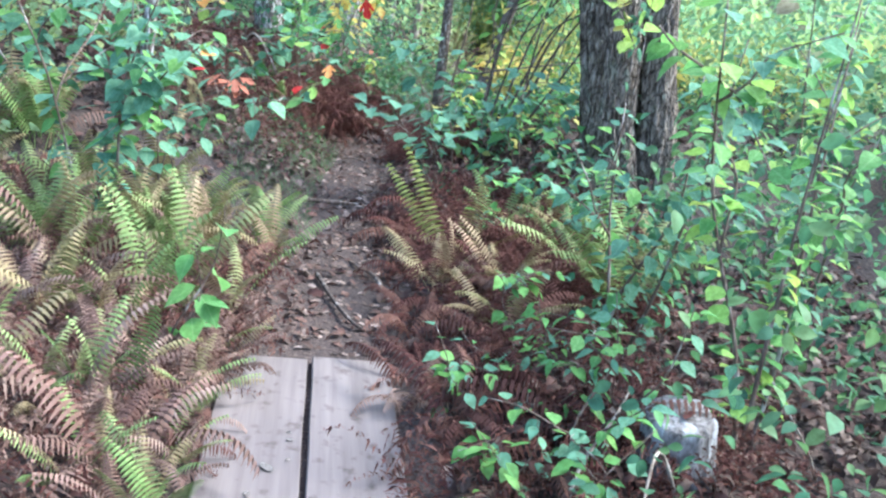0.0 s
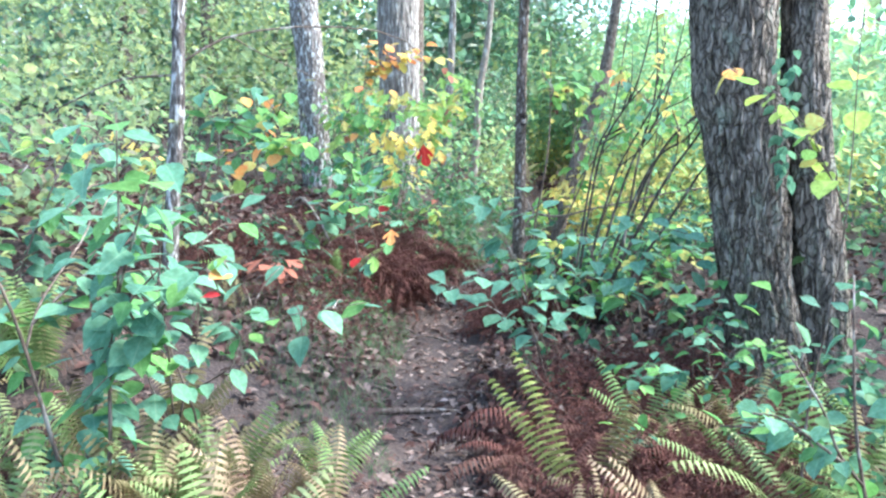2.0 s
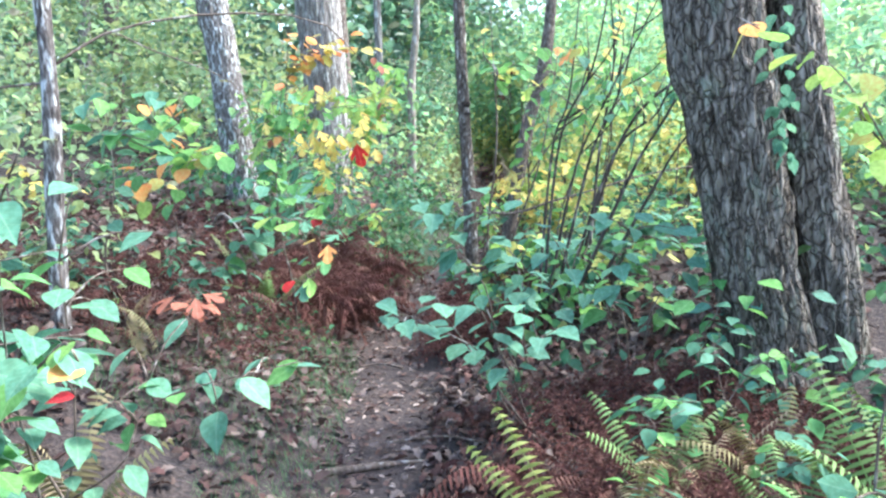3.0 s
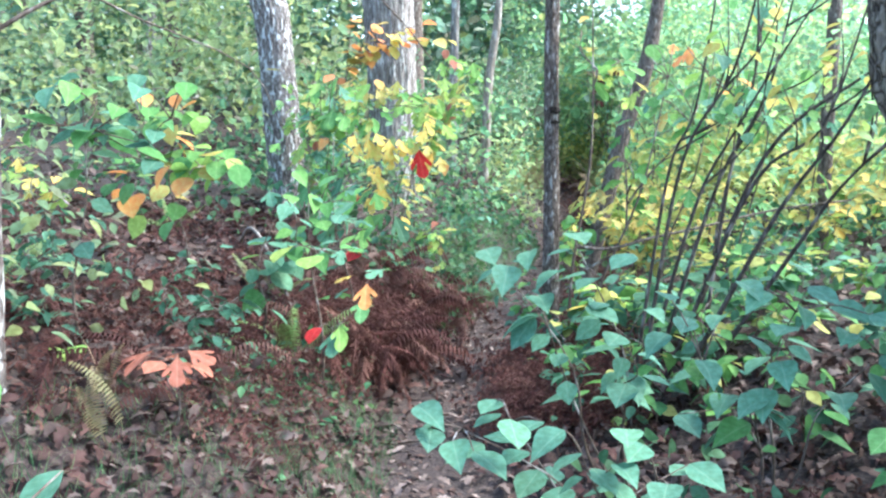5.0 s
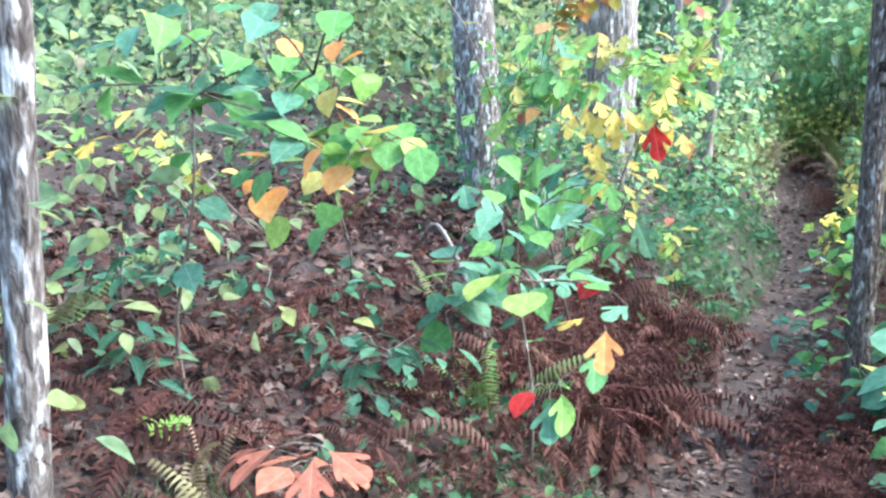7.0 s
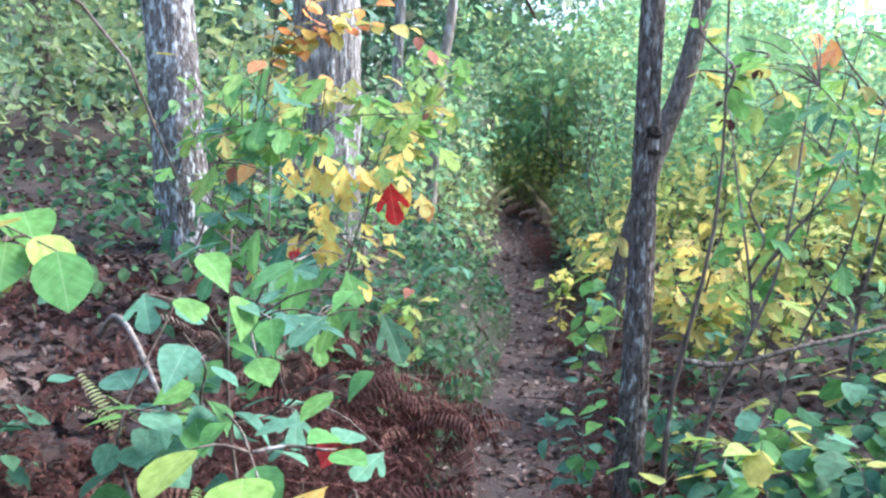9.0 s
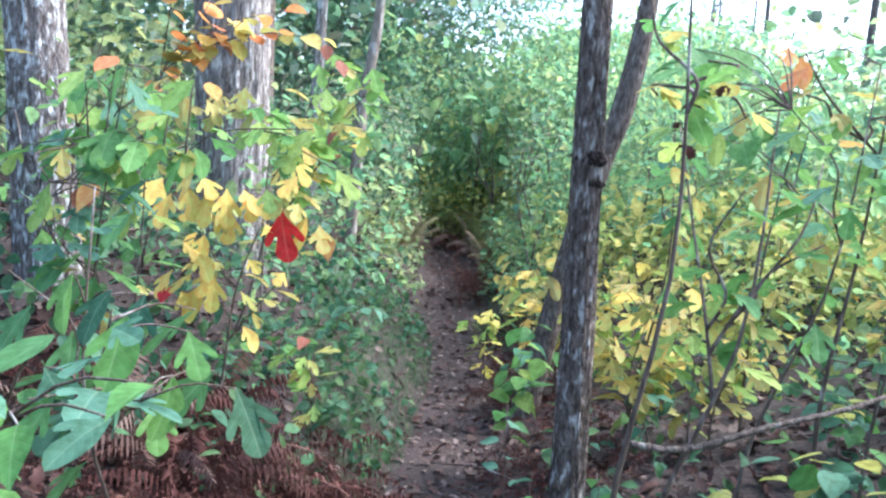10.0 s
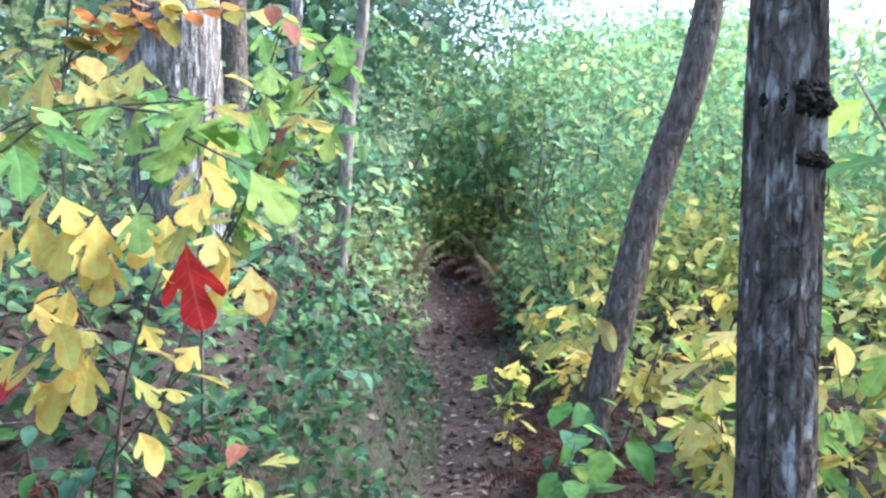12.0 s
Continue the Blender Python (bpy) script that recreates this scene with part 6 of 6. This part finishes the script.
stick("root", [(0.95, 3.75, 0.0), (0.86, 4.0, 0.025), (0.72, 4.15, 0.02), (0.62, 4.35, -0.02)], 0.014, "bare root crossing the trail", "twig")
stick("root", [(0.57, 3.92, 0.02), (0.75, 3.58, 0.03), (0.90, 3.36, 0.03), (0.98, 3.36, 0.00)], 0.012, "bare curved root on the trail", "dark_stem")
stick("branch", [(-0.15, 5.25, -0.005), (0.05, 5.3, 0.012), (0.3, 5.40, 0.012), (0.5, 5.5, -0.01)], 0.022, "short rotten log beside the trail", "twig")
stick("fallen_branch", [(-1.6, 8.3, 0.62), (-1.35, 8.0, 0.82), (-1.0, 7.6, 0.6), (-0.75, 7.3, 0.25)], 0.012, "pale dead branch propped in ferns")
stick("low_branch", [(0.62, 8.09, 0.78), (0.8, 8.1, 0.77), (1.05, 8.15, 0.84), (1.3, 8.2, 0.9), (1.75, 8.4, 1.0), (2.2, 8.6, 1.05)], 0.0115, "bare grey branch reaching out low from a forked sapling", "bark_brown")
stick("fallen_branch", [(-2.3, 6.6, 0.7), (-2.0, 6.3, 1.0), (-1.6, 6.0, 1.4)], 0.012, "thin dead branch leaning on a birch", "twig")
stick("fallen_branch", [(2.2, 2.4, 0.02), (2.05, 2.2, 0.3), (2.0, 1.9, 0.02)], 0.007, "thin pale twig on the ground")
stick("fallen_branch", [(2.71, 2.76, 0.03), (2.6, 2.6, 0.2), (2.5, 2.45, 0.33), (2.32, 2.25, 0.56)], 0.006, "thin pale dead twig standing in the litter")
stick("fallen_branch", [(1.83, 2.2, 0.03), (1.86, 2.3, 0.15), (1.95, 2.46, 0.26), (2.0, 2.6, 0.3)], 0.007, "thin pale forked twig among herbs")
stump = thing("stump", 2.17, 2.54, float(height(2.17, 2.54)) - 0.02, "short weathered grey tree stump in the herbs", "stump")
part("wood", mesh_of("wood", *tube([(0, 0, 0), (0, -0.005, 0.06), (-0.005, -0.01, 0.12), (-0.01, -0.015, 0.17), (-0.012, -0.02, 0.205), (-0.013, -0.022, 0.215)], [0.145, 0.125, 0.118, 0.112, 0.108, 0.09], 40, 0.014, 4.2), M["cut_wood"]), stump)
for i, (x, y, s) in enumerate([(2.12, 2.5, 0.09), (2.2, 2.53, 0.075)]):
    leaf = new("dead_leaf", mesh_of("dead_leaf", *oak_leaf(0.06), M["frond_rust"]))
    leaf.matrix_basis = pose(x, y, float(height(2.17, 2.54)) + 0.203, -4, 8, 60 + 90 * i) @ Matrix.Scale(s, 4)
    tagged(leaf, "curled red-brown dead leaf on a stump", "leaf", "dead leaves on the stump")
for i, (x, y, s) in enumerate([(0.966, 2.126, 0.05), (0.968, 2.319, 0.025), (0.989, 2.212, 0.02), (0.93, 2.0, 0.03), (0.93, 2.36, 0.018)]):
    flake = new("bark_flake", mesh_of("bark_flake", *bent([(0.0, 0.1), (0.3, 0.3), (0.7, 0.24), (1.0, 0.08)], -0.1, 0.2), M["bark_birch"]))
    flake.matrix_basis = pose(x, y, 0.034, 0, 0, 70 + 47 * i) @ Matrix.Scale(s, 4)
    tagged(flake, "small pale curl of bark lying on a plank", "bark", "bark curls on the boardwalk")
r = random.Random(5)
for i in range(26):
    y = r.uniform(3.6, 13)
    x = float(trail_x(y)) + r.uniform(-1.6, 1.2)
    a, ln = r.uniform(0, math.pi), r.uniform(0.15, 0.5)
    z = float(height(x, y)) + 0.012
    stick("twig", [(x, y, z), (x + ln * 0.5 * math.cos(a), y + ln * 0.5 * math.sin(a), z + 0.015), (x + ln * math.cos(a + 0.2), y + ln * math.sin(a + 0.2), z)], r.uniform(0.004, 0.008), "fallen twig lying among dead leaves", "twig")


# ---- leaf litter, grass, understory ----
def on_ground(n, x0, x1, y0, y1, seed, lift):
    q = np.random.default_rng(seed)
    x, y = q.uniform(x0, x1, n), q.uniform(y0, y1, n)
    return np.stack([x, y, height(x, y) + q.uniform(0.2, 1, n) * lift], 1)


q = np.random.default_rng(3)
for k, (n, box, lift) in enumerate([(9000, (-3.5, 3.2, 1.5, 9.5), 0.035), (5000, (-3.0, -0.1, 5.0, 9.5), 0.05), (8000, (-5, 4, 7.5, 15), 0.03), (6000, (-9, 7, 9, 22), 0.04), (5000, (1.3, 4.6, 0.8, 5.2), 0.05), (4000, (-7, 8, -4, 6), 0.04), (2600, (0.45, 2.3, 4.2, 7.4), 0.04)]):
    pts = on_ground(n, *box, 300 + k, lift)
    near = np.abs(pts[:, 0] - trail_x(pts[:, 1])) < 0.22
    keep = ~near | (q.random(n) < 0.25)
    board = (pts[:, 1] < 3.05) & (np.abs(pts[:, 0] - 0.85 - (3.0 - pts[:, 1]) * 0.28) < 0.4)
    pts = pts[keep & ~board]
    tagged(joined("leaf_litter", LEAF6 if k in (2, 3, 5) else oak_leaf(0.12 + 0.05 * k), frames_for(pts, 0.45, q.uniform(0.04, 0.095, len(pts)), 310 + k), M["litter"]), "carpet of curled brown dead leaves", "leaf litter", kind="stuff")
pts = on_ground(13500, -0.6, 1.3, 3.05, 18.2, 330, 0.012)
pts = pts[np.abs(pts[:, 0] - trail_x(pts[:, 1])) < 0.3]
tagged(joined("trail_leaves", oak_leaf(0.07), frames_for(pts, 0.25, q.uniform(0.02, 0.068, len(pts)), 331), M["trail_litter"]), "scattered dead leaves on the earth trail", "leaf litter", kind="stuff")


def grass(n, x0, x1, y0, y1, seed, size=0.16):
    pts = on_ground(n, x0, x1, y0, y1, seed, 0.0)
    g2 = np.random.default_rng(seed)
    keep = (np.abs(pts[:, 0] - trail_x(pts[:, 1])) > 0.16)
    d = ((pts[:, 0] - (x0 + x1) / 2) / (x1 - x0) * 2) ** 2 + ((pts[:, 1] - (y0 + y1) / 2) / (y1 - y0) * 2) ** 2
    pts = pts[keep & (d < g2.uniform(0.3, 1.1, n))]
    tagged(joined("grass", BLADE, frames_for(pts, 0.25, g2.uniform(0.5, 1.3, len(pts)) * size, seed + 1), M["grass"]), "patch of thin soft green grass", "grass", kind="stuff")


grass(6500, -0.95, 0.05, 9.3, 13.6, 340, 0.12)
grass(2400, -0.7, -0.02, 8.2, 10.6, 346, 0.11)
grass(2400, -0.95, 0.0, 5.9, 7.2, 342, 0.11)
grass(3000, -1.4, 0.2, 4.9, 6.6, 348, 0.11)
grass(1800, -0.5, 0.55, 4.4, 5.4, 350, 0.09)
grass(1500, 0.2, 1.1, 12.0, 14.5, 344)


def clumps(name, n, k, box, z, spread, size, material, seed, label, template=DIAMOND, category="foliage", free=0.55, lifted=1.0, bare=(0, 0, 0)):
    """Leaf masses gathered round many centres."""
    g2 = np.random.default_rng(seed)
    x0, x1, y0, y1 = box
    c = np.stack([g2.uniform(x0, x1, k), g2.uniform(y0, y1, k), g2.uniform(z[0], z[1], k)], 1)
    pts = c[g2.integers(0, k, n)] + g2.normal(0, 1, (n, 3)) * np.array([spread, spread, spread * 0.7])
    pts[:, 2] += np.where(np.abs(pts[:, 1]) < 24, height(pts[:, 0], pts[:, 1]) * lifted, 0)
    pts = pts[(pts[:, 2] > height(pts[:, 0], pts[:, 1]) + 0.02) & (np.abs(pts[:, 0] - trail_x(pts[:, 1])) > free) & (np.hypot(pts[:, 0] - bare[0], pts[:, 1] - bare[1]) > bare[2])]
    tagged(joined(name, template, frames_for(pts, 0.55, g2.uniform(size[0], size[1], len(pts)), seed + 1), M[material]), label, category, kind="stuff")


# herb layer
clumps("herb_layer", 1800, 80, (-3.6, -0.45, 8.4, 13.8), (0.05, 0.35), 0.22, (0.05, 0.09), "low_green", 400, "low leafy herbs covering the ground", LEAF7, free=0.45)
clumps("herb_layer", 2200, 70, (0.7, 4.5, 5.5, 12.5), (0.05, 0.4), 0.22, (0.05, 0.09), "low_green", 402, "low leafy herbs covering the ground", LEAF7, free=0.5)
clumps("herb_layer", 4600, 120, (2.0, 4.6, 1.0, 4.3), (0.05, 0.9), 0.22, (0.028, 0.062), "low_green", 404, "tangle of small green leaves beside the boardwalk", LEAF7, free=0.7, bare=(2.4, 2.6, 0.5))
clumps("herb_layer", 3000, 110, (-4.2, -1.4, 3.0, 7.0), (0.1, 1.1), 0.25, (0.05, 0.09), "far_mixed", 406, "tangle of small green leaves behind ferns", LEAF7, free=0.7)
clumps("herb_layer", 1700, 90, (-1.0, -0.1, 8.8, 13.6), (0.02, 0.14), 0.10, (0.045, 0.08), "low_green", 408, "small green herbs on the grassy trail edge", LEAF7, free=0.2)
clumps("herb_layer", 350, 30, (-1.0, -0.1, 6.2, 7.6), (0.02, 0.10), 0.10, (0.03, 0.055), "low_green", 409, "small green herbs on the grassy trail edge", LEAF7, free=0.3)
for k, box in enumerate([(-7, -1.3, -3.5, 3.2), (2.6, 7.5, -3.5, 4.5), (-8, -3.8, 3, 9), (4.3, 8, 4, 10), (0.5, 4.5, -3.8, -1.0)]):
    clumps("herb_layer", 2600, 120, box, (0.05, 0.6), 0.26, (0.05, 0.1), "low_green", 440 + 2 * k, "low leafy herbs of the surrounding woods", LEAF6, free=0.6)
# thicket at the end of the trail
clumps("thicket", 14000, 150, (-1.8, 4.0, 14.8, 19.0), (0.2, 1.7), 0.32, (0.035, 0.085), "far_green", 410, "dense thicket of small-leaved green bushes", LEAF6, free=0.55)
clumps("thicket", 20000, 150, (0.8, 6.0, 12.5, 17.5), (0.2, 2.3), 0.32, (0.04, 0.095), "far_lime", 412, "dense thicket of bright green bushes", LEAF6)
clumps("thicket", 13000, 110, (-2.8, 1.6, 19.2, 22.0), (0.2, 5.0), 0.45, (0.07, 0.12), "far_hazy", 414, "dark evergreen thicket behind the trail", LEAF6, free=0.0)
# light leaf colours here stand in for light missing at the trail's end
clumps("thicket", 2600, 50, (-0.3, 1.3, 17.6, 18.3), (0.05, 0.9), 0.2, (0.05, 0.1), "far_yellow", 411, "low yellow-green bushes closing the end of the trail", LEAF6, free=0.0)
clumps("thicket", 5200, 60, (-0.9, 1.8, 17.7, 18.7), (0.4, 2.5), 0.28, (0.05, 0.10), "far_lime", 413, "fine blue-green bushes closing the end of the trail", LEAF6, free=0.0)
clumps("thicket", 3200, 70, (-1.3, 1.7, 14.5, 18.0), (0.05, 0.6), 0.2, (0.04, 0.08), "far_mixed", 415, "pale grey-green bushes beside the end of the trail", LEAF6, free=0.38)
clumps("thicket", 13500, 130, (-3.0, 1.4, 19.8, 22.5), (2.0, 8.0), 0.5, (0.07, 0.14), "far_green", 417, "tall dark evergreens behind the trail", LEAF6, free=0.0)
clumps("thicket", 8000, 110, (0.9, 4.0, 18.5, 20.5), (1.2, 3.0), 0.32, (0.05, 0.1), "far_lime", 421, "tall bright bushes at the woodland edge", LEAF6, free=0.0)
clumps("leafy_edge", 1000, 28, (0.4, 1.1, 12.5, 17.2), (0.05, 0.5), 0.14, (0.07, 0.12), "far_lime", 427, "yellow-green plants along the trail edge", LEAF7, free=0.33)
# added pale, its colour brightening the shaded trail end
clumps("leafy_edge", 600, 20, (-0.9, -0.1, 14.0, 17.2), (0.05, 0.4), 0.13, (0.06, 0.11), "far_mixed", 429, "pale green plants along the trail edge", LEAF7, free=0.33)
clumps("yellow_thicket", 4000, 80, (0.9, 5.5, 10.4, 15.0), (0.1, 0.9), 0.24, (0.07, 0.13), "far_yellow", 416, "yellowing low saplings beyond the trail", LEAF6)
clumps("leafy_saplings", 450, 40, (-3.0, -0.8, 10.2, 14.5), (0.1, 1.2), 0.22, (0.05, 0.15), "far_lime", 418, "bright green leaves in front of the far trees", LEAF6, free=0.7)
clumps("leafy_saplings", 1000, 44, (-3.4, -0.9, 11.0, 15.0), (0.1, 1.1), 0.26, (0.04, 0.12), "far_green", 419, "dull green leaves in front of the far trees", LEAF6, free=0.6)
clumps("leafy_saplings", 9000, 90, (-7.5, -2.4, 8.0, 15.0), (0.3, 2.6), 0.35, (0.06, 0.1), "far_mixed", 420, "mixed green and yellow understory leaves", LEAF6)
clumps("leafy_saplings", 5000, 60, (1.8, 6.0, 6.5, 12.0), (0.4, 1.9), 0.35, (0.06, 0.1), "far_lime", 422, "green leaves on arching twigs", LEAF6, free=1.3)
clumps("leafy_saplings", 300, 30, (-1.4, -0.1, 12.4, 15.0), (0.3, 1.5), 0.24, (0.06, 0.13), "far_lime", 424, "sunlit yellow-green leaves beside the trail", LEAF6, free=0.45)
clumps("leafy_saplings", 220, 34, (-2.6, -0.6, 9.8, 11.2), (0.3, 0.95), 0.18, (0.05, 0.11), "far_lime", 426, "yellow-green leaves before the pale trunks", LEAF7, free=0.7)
# woods beyond, haze put into their pale leaf colours
WIDE = ([(0, 0, 0), (0.42, 0.3, 0.08), (0.34, 0.72, -0.05), (0, 1, -0.2), (-0.34, 0.72, -0.05), (-0.42, 0.3, 0.08)], [(0, 1, 2, 3), (0, 3, 4, 5)])
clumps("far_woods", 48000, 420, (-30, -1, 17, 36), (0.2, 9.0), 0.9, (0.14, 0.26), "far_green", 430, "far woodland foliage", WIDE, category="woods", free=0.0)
clumps("far_woods", 36000, 260, (-28, -1.5, 15, 30), (0.2, 7.0), 0.8, (0.12, 0.22), "far_hazy", 432, "far woodland foliage with haze in the leaf colour", WIDE, category="woods")
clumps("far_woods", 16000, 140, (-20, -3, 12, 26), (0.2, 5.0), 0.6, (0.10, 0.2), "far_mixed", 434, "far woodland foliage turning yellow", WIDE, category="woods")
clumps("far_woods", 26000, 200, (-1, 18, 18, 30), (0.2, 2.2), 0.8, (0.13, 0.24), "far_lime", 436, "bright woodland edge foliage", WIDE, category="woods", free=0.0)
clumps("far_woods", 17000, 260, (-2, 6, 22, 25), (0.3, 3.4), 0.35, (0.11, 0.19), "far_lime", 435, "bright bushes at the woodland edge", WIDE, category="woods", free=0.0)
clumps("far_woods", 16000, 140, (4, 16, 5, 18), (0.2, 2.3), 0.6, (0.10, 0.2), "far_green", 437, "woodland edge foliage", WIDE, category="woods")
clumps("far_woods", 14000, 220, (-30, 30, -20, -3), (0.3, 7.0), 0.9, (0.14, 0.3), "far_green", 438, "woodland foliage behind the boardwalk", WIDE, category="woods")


# ---- withered fern tangle ----
def tangle(n, x0, x1, y0, y1, seed, size, gap=0.3, lift=0.12, tone="rust_joined"):
    g2 = np.random.default_rng(seed)
    pts = on_ground(n, x0, x1, y0, y1, seed, lift)
    k = g2.uniform(0, 1, (14, 2)) * (x1 - x0, y1 - y0) + (x0, y0)
    d = np.min(np.hypot(pts[:, None, 0] - k[None, :, 0], pts[:, None, 1] - k[None, :, 1]), 1)
    keep = (np.abs(pts[:, 0] - trail_x(np.maximum(pts[:, 1], 3))) > gap + g2.uniform(-0.08, 0.08, n)) & (d < g2.uniform(0.15, 0.7, n))
    pts = pts[keep]
    tagged(joined("withered_fern_tangle", WISP, frames_for(pts, 0.5, g2.uniform(0.6, 1.3, len(pts)) * size, seed + 1), M[tone]), "tangle of withered rust-brown fern fronds", "dead ferns", kind="stuff")


def wisp():
    """A shrivelled scrap of fern: kinked stalk with short threads."""
    r = random.Random(77)
    v, f = [], []
    for j in range(12):
        y = j / 12
        z = 0.3 * math.sin(2.6 * y)
        k = len(v)
        v += [(-0.006, y, z), (0.006, y, z), (0.005, y + 0.085, z + 0.02)]
        f.append((k, k + 1, k + 2))
        for s in (-1, 1):
            ln, up = r.uniform(0.07, 0.18) * (1.15 - y), r.uniform(-0.12, 0.06)
            k = len(v)
            v += [(0, y, z), (s * ln, y + r.uniform(0.0, 0.1), z + up), (s * ln * 0.5, y + 0.028, z + 0.02)]
            f.append((k, k + 1, k + 2))
    return v, f


WISP = wisp()
M["rust_joined"] = leaf_material("fern_rust_tangle", RUST, True, 0.85, 0.25)
M["faded_joined"] = leaf_material("fern_faded_tangle", FADED, True, 0.85, 0.25)
tangle(2400, -1.4, 0.62, 0.8, 4.6, 700, 0.22, 0.36)
tangle(2600, -1.4, 0.62, 0.8, 4.2, 701, 0.2, 0.36, tone="faded_joined")
tangle(3600, 0.8, 2.6, 1.2, 5.6, 702, 0.22, 0.33, lift=0.12)
tangle(2600, 0.85, 2.3, 3.9, 5.9, 718, 0.2, 0.3, lift=0.16)
tangle(900, -1.6, 0.2, 5.4, 8.4, 704, 0.24, 0.42, lift=0.07)
tangle(1300, 0.3, 0.9, 6.8, 8.3, 706, 0.24, 0.3)
tangle(200, -0.75, -0.3, 7.5, 8.2, 708, 0.25, 0.2, lift=0.3)
tangle(1100, -3.5, -0.5, 6.0, 10.0, 710, 0.26, 0.5, lift=0.08)
tangle(700, 0.3, 1.0, 8.4, 13.5, 712, 0.22, 0.3, lift=0.08)
tangle(350, -1.5, -0.45, 6.5, 8.2, 716, 0.24, 0.4, lift=0.05)
tangle(140, 0.2, 0.7, 14.2, 15.0, 714, 0.25, 0.0, lift=0.3)
